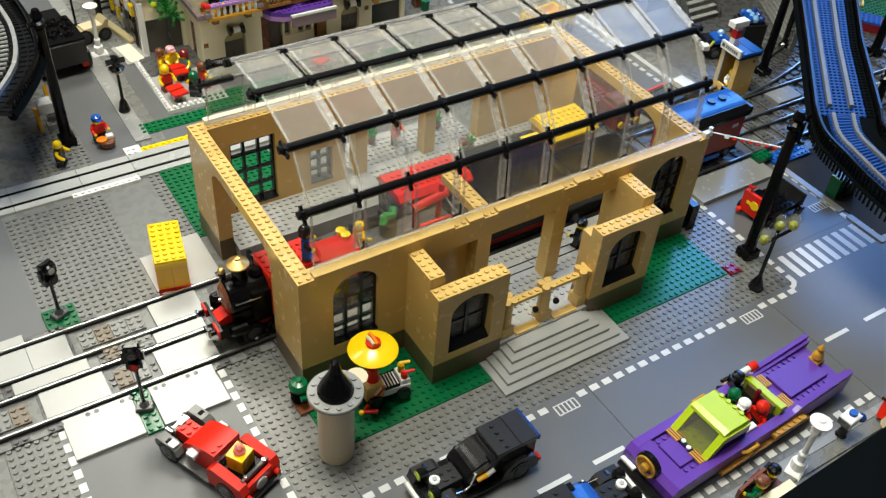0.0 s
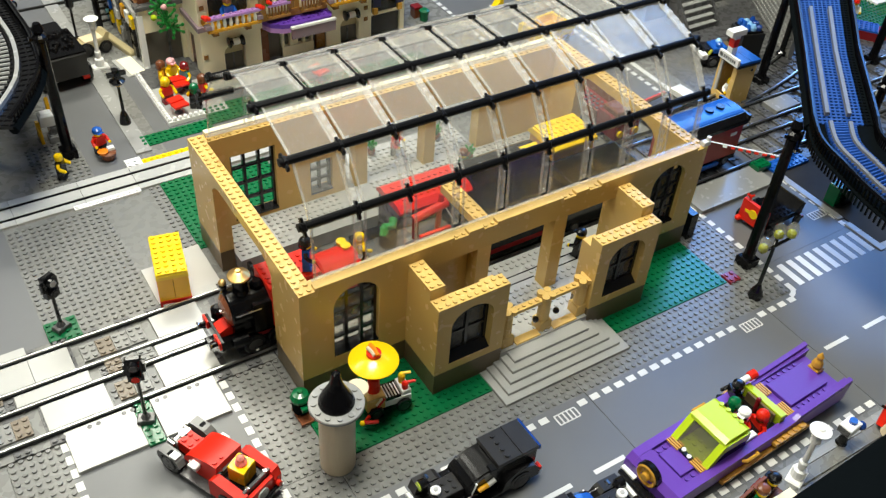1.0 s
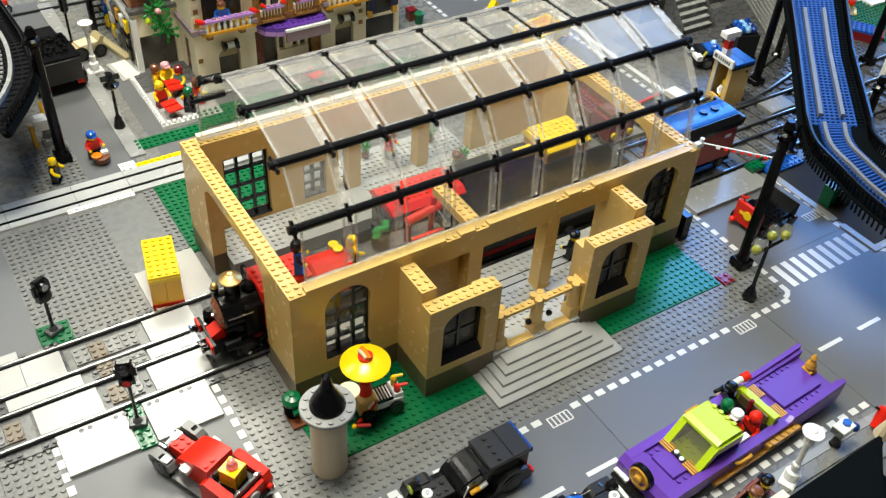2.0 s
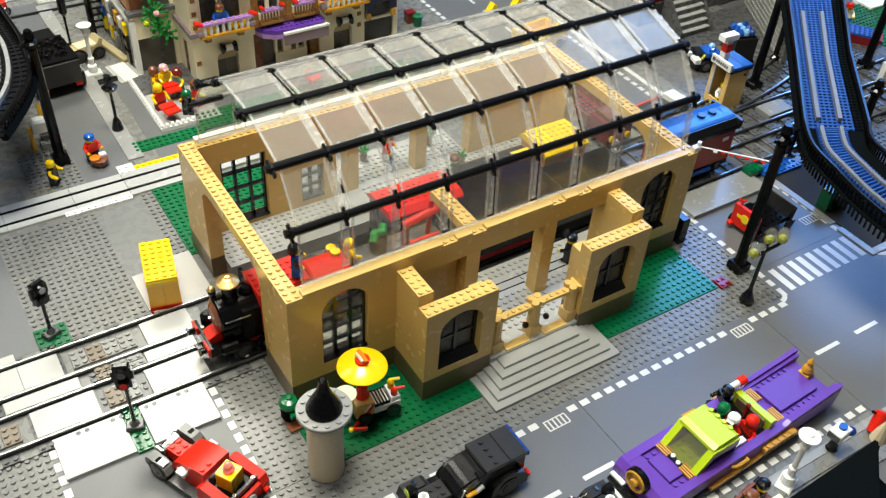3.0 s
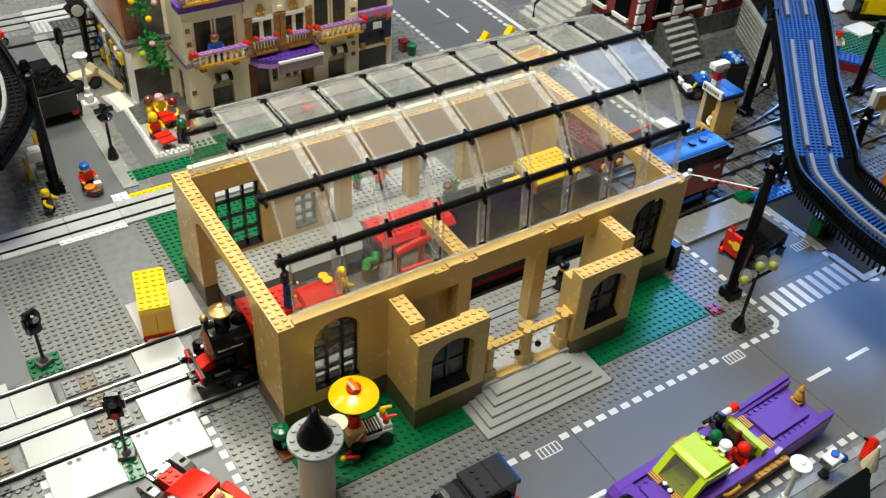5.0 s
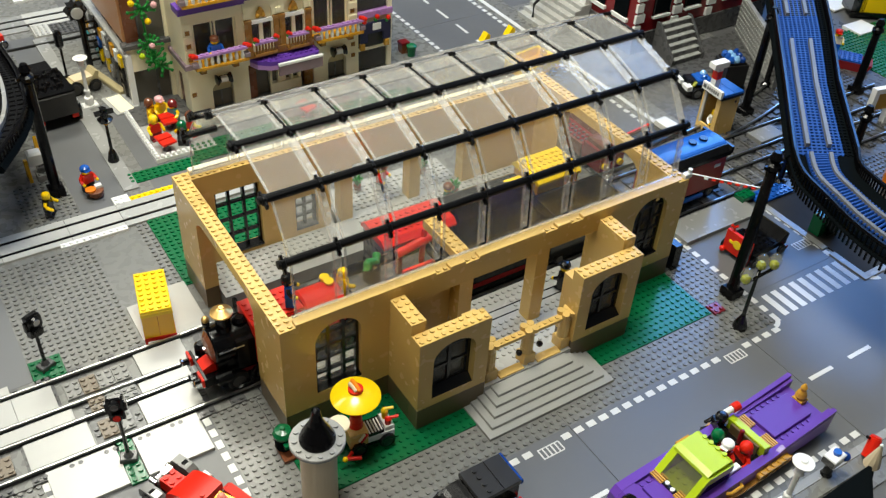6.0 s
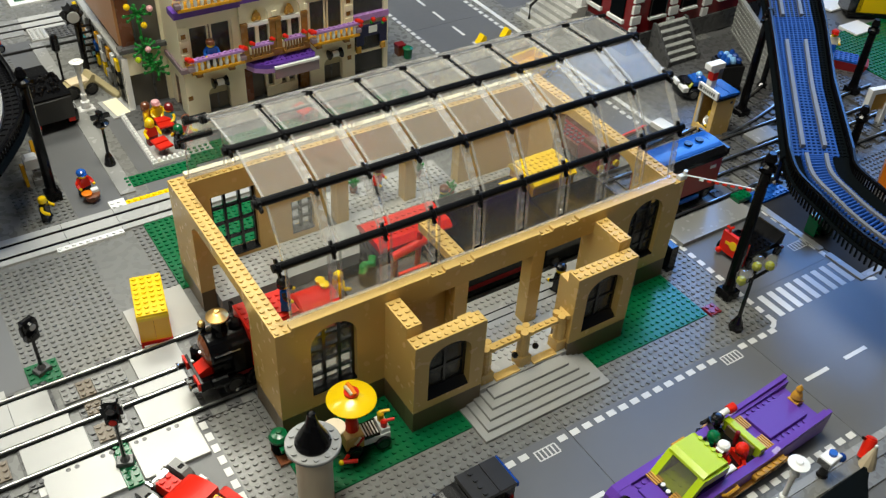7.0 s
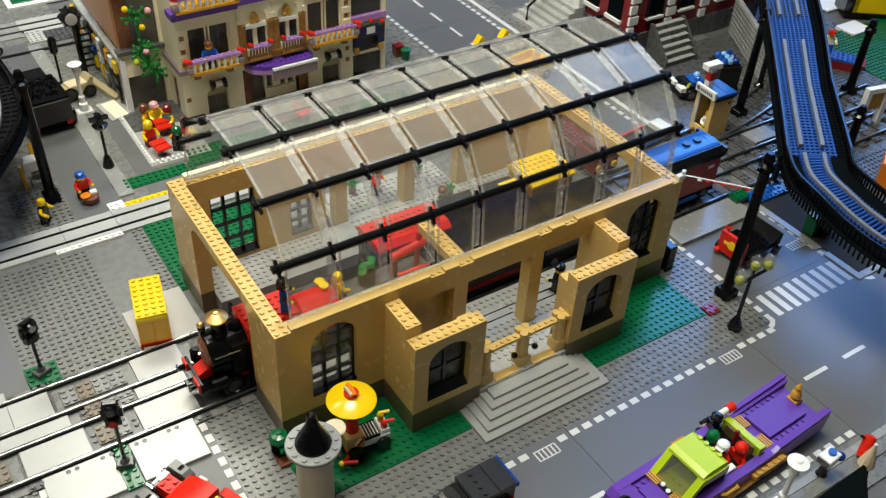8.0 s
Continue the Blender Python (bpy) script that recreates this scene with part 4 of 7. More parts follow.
part("spout", Geo().box(-0.5, 0.5, -1.7, -1.0, 1.4, 1.9, GREEN, 0.05), lb)

# ---- hot dog cart ----
hc = thing("hot_dog_cart", "white and tan hot dog cart under a yellow dish parasol", "food cart", 8.08, -5.7, 0.4, -6)
hc.scale = (0.88, 0.88, 0.9)
part("chassis", Geo().box(-3.2, 3.2, -1.35, 1.35, 0.8, 1.5, BLACK, 0.05), hc, "black chassis")
part("cabinet", Geo().box(-3.3, -0.7, -1.45, 1.45, 1.5, 3.9, TAN, 0.06), hc, "tan cabinet with a printed sausage")
part("cabinet_print", Geo().tube([(-1.8, -1.47, 2.3), (-1.3, -1.47, 3.0), (-0.9, -1.47, 3.5)], 0.3, RED, 8).tube([(-2.0, -1.45, 2.5), (-1.5, -1.45, 3.2), (-1.15, -1.45, 3.6)], 0.22, CREAM, 8).lathe(-2.6, 1.9, [(0.3, -1.5), (0.3, -1.4)], BROWN, 10, "y"), hc, "red and cream sausage print")
part("counter", Geo().box(-0.7, 3.2, -1.45, 1.45, 1.5, 2.5, WHITE, 0.05), hc, "white counter")
part("grill", Geo().box(-0.6, 1.7, -1.35, 1.35, 2.5, 2.95, BLACK, 0.05), hc, "black grill")
for i in range(5):
    part("grill_bar", Geo().box(-0.45 + i * 0.44, -0.25 + i * 0.44, -1.2, 1.0, 2.95, 3.1, WHITE), hc)
part("mug_stand", Geo().box(1.85, 3.2, -1.3, 1.3, 2.5, 3.3, WHITE, 0.05), hc)
part("bottle", Geo().lathe(2.5, -0.7, [(0.45, 3.3), (0.5, 4.2), (0.25, 4.5)], RED, 10).tube([(2.5, -0.7, 4.3), (3.9, -1.0, 4.4)], 0.22, RED, 8), hc, "red bottle with a spout")
part("bottle", Geo().lathe(2.5, 0.5, [(0.45, 3.3), (0.5, 4.6), (0.25, 5.0)], YELLOW, 10).tube([(2.5, 0.5, 4.9), (3.7, 0.2, 5.0)], 0.22, YELLOW, 8), hc, "yellow bottle with a spout")
part("parasol_pole", Geo().cyl(-1.8, 0.2, 3.9, 10.4, 0.28, BROWN, 10), hc)
part("pole_base", Geo().lathe(-1.8, 0.2, [(0.95, 3.9), (0.9, 4.9), (0.85, 5.0), (0.8, 6.2), (0.4, 6.4)], RED, 12), hc, "red pole sleeve")
part("parasol", Geo().lathe(-1.8, 0.2, [(3.25, 9.62), (3.36, 9.72), (3.3, 9.82)] + [(3.3 * (1 - k / 8), 9.82 + 1.05 * (1 - (1 - k / 8) ** 1.7)) for k in range(1, 8)], YELLOW, 40), hc, "yellow dish parasol")
part("hot_dog", Geo().cyl(-1.8, 0.2, 10.8, 11.15, 1.0, RED, 18), hc, "red disc")
part("sausage", Geo().tube([(-1.95, 1.2, 11.7), (-1.75, 0.3, 11.75), (-1.6, -0.7, 11.4)], 0.3, ORANGE, 10), hc, "orange sausage")
part("bun", Geo().tube([(-2.3, 1.0, 11.45), (-2.1, 0.25, 11.5), (-1.95, -0.5, 11.3)], 0.3, PILLARM, 10), hc, "cream bun")
for a in (-2.1, 2.0):
    wheel(hc, a, -1.75, 1.15, 1.15, 0.6, BLACK, BROWNBLACK)
    wheel(hc, a, 1.75, 1.15, 1.15, 0.6, BLACK, BROWNBLACK)
part("handle", Geo().tube([(-3.2, -1.9, 1.3), (-4.4, -2.6, 1.3), (-2.4, -3.2, 1.3)], 0.3, RED, 8).ball(-4.5, -2.6, 1.3, 0.4, YELLOW), hc, "red handle")
part("tray", Geo().lathe(-4.6, 0.3, [(0.4, 2.0), (1.0, 2.3), (1.1, 2.7), (0.9, 2.75)], CREAM, 14), hc, "cream bowl")

# ---- red roadster ----
RT = (-12.6, -5.6, 0, -66)
rc = thing("red_roadster", "red toy car with grey fenders and a black load deck", "car", *RT)
part("chassis", Geo().box(-6.4, 5.6, -1.6, 1.6, 0.9, 1.6, BLACK, 0.05), rc)
part("bonnet", Geo().brick(-5.8, -1, 1.6, 2, 2, 1.6, RED).box(-3.8, -3.0, -1.0, 1.0, 1.6, 3.4, RED, 0.05), rc, "red studded bonnet")
g = Geo()
up = [(1.15, 2.5)] + [(1.15 - 5.05 * math.cos(math.pi / 2 * i / 16), 2.6 + 2.3 * math.sin(math.pi / 2 * i / 16)) for i in range(16, -1, -1)] + [(-3.9, 2.5)]
g.prism(up, "y", -1.95, 1.95, RED)
for dy in (-1.0, 0.0):
    g.cyl(0.55, dy - 0.45, 4.85, 5.1, 0.3, RED, 10)
part("roof", g, rc, "smooth curved red cab")
part("body", Geo().box(-3.4, 1.2, -1.9, 1.9, 1.2, 2.5, RED, 0.05), rc)
part("deck", Geo().box(1.2, 5.4, -1.75, 1.75, 1.6, 3.3, BLACKM, 0.05).box(1.15, 1.5, -2.0, 2.0, 3.3, 3.9, DGREY, 0.05).box(4.9, 5.3, -2.0, 2.0, 3.3, 3.9, DGREY, 0.05), rc, "black load deck")
for x in (1.32, 5.1):
    for y in (-1.4, 1.4):
        part("clip", Geo().cyl(x, y, 3.9, 4.15, 0.22, CHROME, 8), rc, "chrome pin")
part("tailboard", Geo().box(5.4, 5.9, -1.9, 1.9, 1.2, 3.2, RED, 0.05), rc)
part("spare_disc", Geo().lathe(0, 2.1, [(0.8, 5.9), (0.8, 6.1), (0.4, 6.15)], GREY, 14, "x"), rc, "pale round disc")
for q in (-1, 1):
    part("rear_fender", Geo().prism([(0.9, 1.2), (5.9, 1.2), (6.0, 2.6), (5.6, 3.7), (1.5, 4.1), (0.9, 3.6)], "y", q * 1.8, q * 2.95, RED), rc)
    part("front_fender", Geo().prism([(-7.1, 1.6), (-6.6, 1.4), (-4.4, 1.4), (-3.6, 1.9), (-4.0, 2.6), (-4.6, 2.95), (-6.8, 2.95), (-7.1, 2.5)], "y", q * 1.75, q * 3.0, FENDER), rc, "grey fender")
    part("running_board", Geo().box(-3.7, 0.9, q * 1.9, q * 3.0, 0.9, 1.25, DGREY, 0.05), rc, "dark running board")
    part("headlight", Geo().cyl(q * 1.2, 2.5, -7.0, -6.0, 0.45, CHROME, 12, "x").cyl(q * 1.2, 2.5, -7.15, -6.95, 0.3, WHITE, 10, "x"), rc, "chrome headlight")
    part("door_mirror", Geo().box(-2.4, -1.2, q * 2.0, q * 2.7, 3.1, 3.8, WHITE, 0.15).tube([(-3.4, q * 1.5, 2.6), (-2.6, q * 2.0, 3.0), (-2.0, q * 2.3, 3.4)], 0.28, WHITE, 8), rc, "white mirror")
    wheel(rc, -5.4, q * 2.45, 1.5, 1.5, 1.1, BLACK, DGREY)
    wheel(rc, 3.5, q * 2.5, 1.5, 1.5, 1.1, BLACK, DGREY)
part("fender_tile", Geo().box(-5.2, -4.2, -2.9, -2.0, 2.95, 3.1, WHITE, 0.04), rc, "white tile")
part("radiator", Geo().box(-6.4, -5.8, -1.2, 1.2, 1.4, 2.9, BASE, 0.1).cyl(-6.1, 0.3, 2.9, 3.2, 0.62, WHITE, 14), rc, "grey radiator with a white cap")
part("bumper", Geo().box(-7.5, -7.0, -2.2, 2.2, 1.1, 1.6, CHROME, 0.1), rc)
part("rear_bumper", Geo().box(5.9, 6.4, -2.6, 2.6, 0.9, 1.5, BLACK, 0.1), rc)
for q in (-1, 1):
    part("tail_light", Geo().cyl(q * 2.2, 1.9, 6.0, 6.5, 0.35, RED, 10, "x"), rc)
yc = thing("small_crate", "small yellow crate with a clear orange flame on top", "crate")
yc.matrix_world = pose(RT[0] * U, RT[1] * U, 0, 0, 0, RT[3]) @ pose(3.2 * U, -0.1 * U, 3.31 * U, 0, 0, 8)
part("box", Geo().box(-1.05, 1.05, -1.05, 1.05, 0, 1.95, AMBER, 0.05), yc)
part("lid", Geo().box(-1.08, 1.08, -1.08, 1.08, 1.95, 2.2, YELLOW, 0.05), yc, "yellow lid")
part("flame", Geo().lathe(0, 0, [(0.62, 2.2), (0.7, 2.5), (0.45, 2.8), (0.5, 3.2), (0.2, 3.5)], FLAME, 10), yc, "clear orange flame piece")

# ---- black vintage cars ----
def black_car(x, y, turn, label, blue=False):
    c = thing("black_car", label, "car", x, y, 0, turn)
    part("chassis", Geo().box(-7.4, 6.4, -1.9, 1.9, 0.9, 1.7, BLACK, 0.05), c)
    part("cabin", Geo().box(0.8, 6.2, -2.1, 2.1, 1.7, 5.08, BLACK, 0.06).box(-2.8, 0.8, -2.05, 2.05, 1.7, 2.7, BLACK, 0.05), c)
    part("roof", Geo().box(0.8, 3.98, -2.2, 2.2, 5.1, 5.6, BROWNBLACK, 0.06).studs(1.9, 2.9, -2, 2, 5.6, BROWNBLACK), c, "dark studded roof")
    part("roof", Geo().box(4.02, 6.3, -2.2, 2.2, 5.1, 5.6, BROWNBLACK, 0.06), c, "dark smooth roof")
    part("rear_trim", Geo().box(6.3, 6.62, -2.2, 2.2, 4.9, 5.6, DBLUE, 0.1), c, "dark blue rear edge")
    cover = [(0.75 - 3.7 * math.sin(math.pi / 2 * i / 9), 2.7 + 2.2 * math.cos(math.pi / 2 * i / 9)) for i in range(10)]
    part("windscreen_cover", Geo().prism([(0.75, 2.7)] + cover, "y", -1.7, 1.7, BLUE if blue else BLACK), c, "glossy curved blue cover" if blue else "glossy curved black cover")
    for q in (-1, 1):
        part("cover_side", Geo().prism([(0.75, 2.7)] + [(a, b - 0.25 * (b - 2.7) / 2.2) for a, b in cover], "y", q * 1.72, q * 2.1, BLACK), c)
    part("ledge", Geo().box(-0.1, 0.76, -2.15, -1.2, 4.6, 5.15, BLACK, 0.06), c)
    part("bonnet", Geo().box(-6.0, -2.9, -1.25, 1.25, 1.7, 3.0, BROWNBLACK, 0.08).studs(-5.2, -3.2, -1, 1, 3.0, BROWNBLACK), c, "dark studded bonnet")
    part("radiator", Geo().box(-6.5, -6.0, -1.35, 1.35, 1.2, 3.3, BLACK, 0.12), c)
    part("radiator_cap", Geo().lathe(-5.9, -0.1, [(0.6, 3.0), (0.62, 3.45), (0.5, 3.55)], WHITE, 14).cyl(-5.9, -0.1, 3.55, 3.66, 0.28, GREY, 10), c, "white round cap")
    for q in (-1, 1):
        part("fender", Geo().prism([(-7.6, 1.5), (-7.4, 1.2), (-4.4, 1.2), (-3.6, 1.3), (-4.2, 2.4), (-4.7, 2.75), (-7.2, 2.75)], "y", q * 1.5, q * 2.9, BROWNBLACK), c, "smooth dark fender")
        part("running_board", Geo().box(-3.7, 1.2, q * 1.9, q * 2.9, 0.9, 1.25, BLACK, 0.05), c)
        part("rear_fender", Geo().prism([(1.2, 1.0), (6.4, 1.0), (6.4, 2.2), (5.6, 3.3), (4.4, 3.7), (2.9, 3.6), (1.7, 2.8)], "y", q * 2.1, q * 2.9, BLACK), c)
        part("headlight", Geo().lathe(q * 1.45, 3.0, [(0.3, -5.9), (0.68, -6.3), (0.72, -7.1)], BLACK, 14, "x").cyl(q * 1.45, 3.0, -7.2, -7.05, 0.55, LIME, 12, "x"), c, "black headlight with a yellowish lens")
        part("side_window", Geo().box(1.6, 4.8, q * 2.1, q * 2.16, 3.7, 4.7, DARKPANE), c)
        part("door_pillar", Geo().tube([(-2.4, q * 2.1, 2.6), (-1.9, q * 2.1, 4.1)], 0.12, WHITE if q < 0 else BLACK, 6), c)
        part("tail_light", Geo().box(6.4, 6.8, q * 2.1, q * 2.8, 1.6, 2.2, RED, 0.08).box(6.4, 6.75, q * 2.1, q * 2.8, 1.1, 1.5, WHITE, 0.05), c, "red and white tail light")
        wheel(c, -5.7, q * 2.3, 1.4, 1.4, 1.0, BLACK, BROWNBLACK)
        wheel(c, 3.8, q * 2.5, 1.6, 1.6, 1.0, BLACK, BROWNBLACK)
    part("handrail", Geo().tube([(-4.6, -2.3, 2.5), (-3.4, -2.35, 2.3), (-2.6, -2.3, 2.6), (-1.8, -2.3, 2.4)], 0.11, CHROME, 6), c, "thin chrome rail")
    part("lever", Geo().tube([(-1.7, -2.3, 3.0), (-0.9, -2.4, 3.3), (-0.5, -2.35, 3.2)], 0.3, AMBER, 8).tube([(-0.5, -2.35, 3.2), (0.4, -2.4, 3.7)], 0.3, GREY, 8), c, "amber and white lever")
    part("bumper", Geo().box(-8.3, -7.8, -2.2, 2.2, 1.1, 1.7, WHITE, 0.1), c, "white bumper")
    return c


black_car(11.75, -20.5, 0.5, "black vintage toy car with a blue rear edge on the road")
black_car(17.6, -31.1, 178.5, "second black vintage toy car with a blue front cover", True)

# ---- purple convertible ----
PX, PY, PTURN = 43.0, -30.4, 2.7
pc = thing("purple_convertible", "long purple and lime open-top toy car with gold trim", "car", PX, PY, 0, PTURN)
part("body", Geo().prism([(-15.0, 1.1), (15.0, 1.1), (15.0, 2.9), (-12.5, 2.9), (-12.5, 2.0), (-15.0, 1.6)], "y", -2.72, 2.72, PURPLE), pc)
part("nose", Geo().prism([(-15.3, 1.2), (-12.52, 1.2), (-12.52, 3.38), (-14.5, 3.3), (-15.3, 2.6)], "y", -2.74, 2.74, PURPLE), pc, "sloped purple nose")
part("bonnet_panel", Geo().box(-12.25, -9.5, -1.75, 1.75, 2.9, 3.35, PURPLE, 0.05).studs(-12.25, -10.25, 1.75, 2.75, 2.92, PURPLE).studs(-12.25, -10.25, -2.75, -1.75, 2.92, PURPLE), pc, "smooth purple bonnet panel between studs")
for q in (-1, 1):
    part("side_panel", Geo().prism([(-15.4, 1.3), (15.1, 1.3), (15.5, 4.1), (13.0, 3.85), (4.6, 3.5), (-9.0, 3.45), (-12.4, 3.42), (-14.5, 3.34), (-15.3, 2.6)], "y", q * 2.75, q * 3.85, PURPLE), pc)
    part("tail_fin", Geo().prism([(5.0, 3.5), (15.5, 4.1), (15.6, 4.6), (13, 4.35), (6, 3.9)], "y", q * 3.2, q * 3.8, PURPLE), pc)
    part("side_exhaust", Geo().box(1.2, 6.9, q * 3.85, q * 4.5, 2.0, 2.5, GOLD, 0.06).studs(1.4, 6.4, q * 4.2 - 0.5, q * 4.2 + 0.5, 2.5, GOLD), pc, "gold studded side exhaust")
    part("side_skirt", Geo().box(-7.5, 8, q * 3.85, q * 4.4, 1.0, 1.5, BRONZE, 0.05), pc, "gold-brown skirt")
    part("door_handle", Geo().tube([(-4.1, q * 3.9, 2.6), (-3.9, q * 4.3, 2.9), (-1.9, q * 4.3, 2.9), (-1.7, q * 3.9, 2.6)], 0.22, GOLD), pc, "gold door handle")
    part("windscreen_post", Geo().prism([(-9.4, 3.3), (-8.3, 3.3), (-5.9, 5.9), (-6.9, 6.1)], "y", q * 1.95, q * 2.85, LIME), pc, "lime green windscreen post")
    part("roof_cheek", Geo().prism([(-6.9, 5.0), (-2.8, 4.7), (-2.8, 5.9), (-6.9, 6.0)], "y", q * 2.45, q * 2.9, LIME), pc, "lime green roof side")
    part("cabin_side", Geo().box(-8.0, -2.8, q * 2.6, q * 2.8, 3.4, 4.7, BLACKM), pc)
    wheel(pc, -10.0, q * 3.1, 1.3, 1.3, 0.9, BLACK, GOLD)
    wheel(pc, 10.0, q * 3.1, 1.3, 1.3, 0.9, BLACK, GOLD)
    for k in range(4):
        part("trim_bar", Geo().box(-10.15 + k * 0.34, -9.95 + k * 0.34, q * 0.95, q * 2.75, 3.36, 3.56, GOLD), pc, "gold trim bar")
        part("trim_bar", Geo().box(5.0 + k * 0.34, 5.2 + k * 0.34, q * 0.8, q * 2.7, 3.2, 3.5, GOLD), pc, "gold trim bar")
g = Geo().prism([(-7.1, 5.9), (-7.0, 6.25), (-6.3, 6.6), (-3.4, 6.6), (-2.9, 6.35), (-2.8, 5.9)], "y", -2.6, 2.6, LIME)
g.studs(-3.75, -2.75, -2, 2, 6.58, LIME)
part("roof", g, pc, "lime green roof with a row of studs")
part("windscreen", Geo().prism([(-9.3, 3.45), (-9.0, 3.4), (-6.5, 5.95), (-6.8, 6.05)], "y", -1.95, 1.95, SCREEN), pc, "smoked windscreen")
part("dashboard", Geo().box(-9.2, -4.2, -1.9, 1.9, 2.9, 3.35, LIME, 0.05).studs(-8.2, -6.2, -2, 2, 3.35, LIME), pc, "lime green studded dashboard")
part("engine_trim", Geo().box(-10.0, -9.4, -0.9, 0.9, 3.36, 3.6, BLACK, 0.05).cyl(-9.8, -0.5, 3.6, 3.8, 0.28, WHITE, 10).cyl(-9.6, 0.5, 3.6, 3.8, 0.28, WHITE, 10), pc, "black and white trim")
part("cockpit", Geo().box(-4.0, 3.0, -2.72, 2.72, 2.9, 3.0, BLACK), pc)
part("door_step", Geo().box(-2.4, -0.6, -2.7, -1.9, 3.0, 3.9, WHITE, 0.1), pc, "white door step")
part("seat", Geo().box(3.1, 4.1, -2.9, 2.9, 3.0, 4.65, LIME, 0.08), pc, "lime green seat back")
part("seat_lining", Geo().box(2.8, 3.1, -2.1, 2.1, 3.0, 4.4, DTAN, 0.05), pc, "dark tan lining")
part("boot", Geo().box(4.2, 15.0, -2.74, 2.74, 2.9, 3.2, PURPLE).studs(6.0, 13.0, 1.9, 2.9, 3.2, PURPLE).studs(6.0, 13.0, -2.9, -1.9, 3.2, PURPLE), pc, "purple boot with rows of studs")
part("boot_gap", Geo().box(4.15, 5.0, -2.6, 2.6, 3.2, 3.26, BLACK), pc)
part("boot_lid", Geo().box(6.4, 13.4, -1.95, 1.95, 3.2, 3.75, PURPLE, 0.06), pc, "smooth purple boot lid")
part("lamp_tyre", Geo().lathe(0.5, 3.0, [(0.9, -15.1), (1.5, -15.35), (1.65, -15.2), (1.65, -14.6), (1.3, -14.5)], BLACK, 26, "x"), pc, "black ring round the front lamp")
part("front_lamp", Geo().lathe(0.5, 3.0, [(0.35, -15.85), (0.52, -15.8), (0.56, -15.3), (0.95, -15.25), (1.3, -15.55), (1.42, -15.5), (1.42, -15.1)], GOLD, 26, "x"), pc, "round gold front lamp")
part("front_bumper", Geo().box(-16.3, -15.4, -3.6, 3.6, 0.6, 1.2, BLACK, 0.1).box(-15.9, -15.3, 1.6, 3.7, 1.2, 1.5, WHITE, 0.05), pc, "black front bumper with a white strip")
part("mascot_base", Geo().box(13.4, 14.8, -0.3, 1.2, 3.2, 3.9, GOLD, 0.08), pc, "gold base")
part("mascot", Geo().lathe(14.1, 0.45, [(0.55, 3.9), (0.75, 4.3), (0.6, 4.9), (0.35, 5.3), (0.45, 5.7), (0.1, 6.4)], GOLD, 12), pc, "gold ornament on the boot")
part("bumper", Geo().box(15.1, 15.7, -3.4, 3.4, 1.2, 1.8, CHROME, 0.1), pc)
PM = pose(PX * U, PY * U, 0, 0, 0, PTURN)


def in_car(px, py, pz):
    w = PM @ Vector((px * U, py * U, pz * U))
    return w.x / U, w.y / U, w.z / U


for px, py, pz, turn, a, b, c, h_, lb_ in ((-0.4, 1.6, 2.1, 200, GREEN, BROWN, None, GREEN, "toy figure in green with green hair in the open car"),
                                            (-0.4, -0.1, 2.0, -80, RED, DRED, WHITE, None, "toy figure in red with white cap in the car"),
                                            (1.2, -1.5, 1.9, -100, RED, RED, None, RED, "toy figure all in red in the open car"),
                                            (1.6, 2.9, 2.7, 250, BLACK, BLACK, BLACK, None, "toy figure in black leaning from the open car")):
    figure(*in_car(px, py, pz - 0.3), turn, a, b, c, None, lb_, True, h_, BROWN if a != BLACK else BLACK)
mallet = thing("toy_mallet", "red and white toy mallet held over the open car", "toy", *in_car(3.3, 3.2, 4.6), -4)
part("handle", Geo().tube([(-0.3, -0.5, -0.9), (0.1, 0, 0.7)], 0.15, WHITE), mallet, "white handle")
part("head", Geo().tube([(-1.5, 0, 0.5), (-0.8, 0, 0.65)], 0.42, RED, 12).tube([(-0.8, 0, 0.65), (0.5, 0, 0.95)], 0.4, WHITE, 12).tube([(0.5, 0, 0.95), (1.5, 0, 1.15)], 0.58, RED, 12), mallet, "red and white head")
solid("toy_bat", Geo().lathe(0, 0, [(0.16, 0), (0.28, 0.6), (0.3, 2.3), (0.16, 2.5)], DRED, 10), "dark red toy bat standing in the car", "toy", *in_car(2.4, 0.2, 3.0), 0)

# ---- more things near the front edge ----
cb = thing("toy_camera", "white and blue toy camera on a black stand beside the road", "camera", 53.6, -37.7, 0, 5)
part("stand", Geo().lathe(0, 0, [(0.9, 0), (0.6, 0.6), (0.4, 2.6)], BLACK, 10), cb)
part("body", Geo().box(-1.2, 1.2, -0.85, 0.85, 2.8, 4.0, WHITE, 0.1), cb)
part("lens", Geo().cyl(0.3, 0.0, 4.0, 4.4, 0.5, BLUE, 14), cb, "blue round button")
part("viewfinder", Geo().box(-1.3, -1.0, -0.8, 0.8, 2.9, 3.8, DGREY), cb)
part("flash", Geo().ball(1.4, -0.7, 3.3, 0.6, DBLUE), cb, "blue ball")
rb = thing("toy_canister", "red rounded toy canister with a black clip, tilted on pavement", "canister", 60.6, -38.4, 0.3, 25)
part("body", Geo().tube([(-0.9, 0, 0.45), (0.5, 0, 2.6)], 0.78, RED, 16).tube([(0.5, 0, 2.6), (0.62, 0, 2.8)], 0.66, RED, 16), rb)
part("clip", Geo().tube([(0.1, 0.6, 2.6), (-0.3, 1.0, 3.0)], 0.2, BLACK, 8), rb, "black clip")
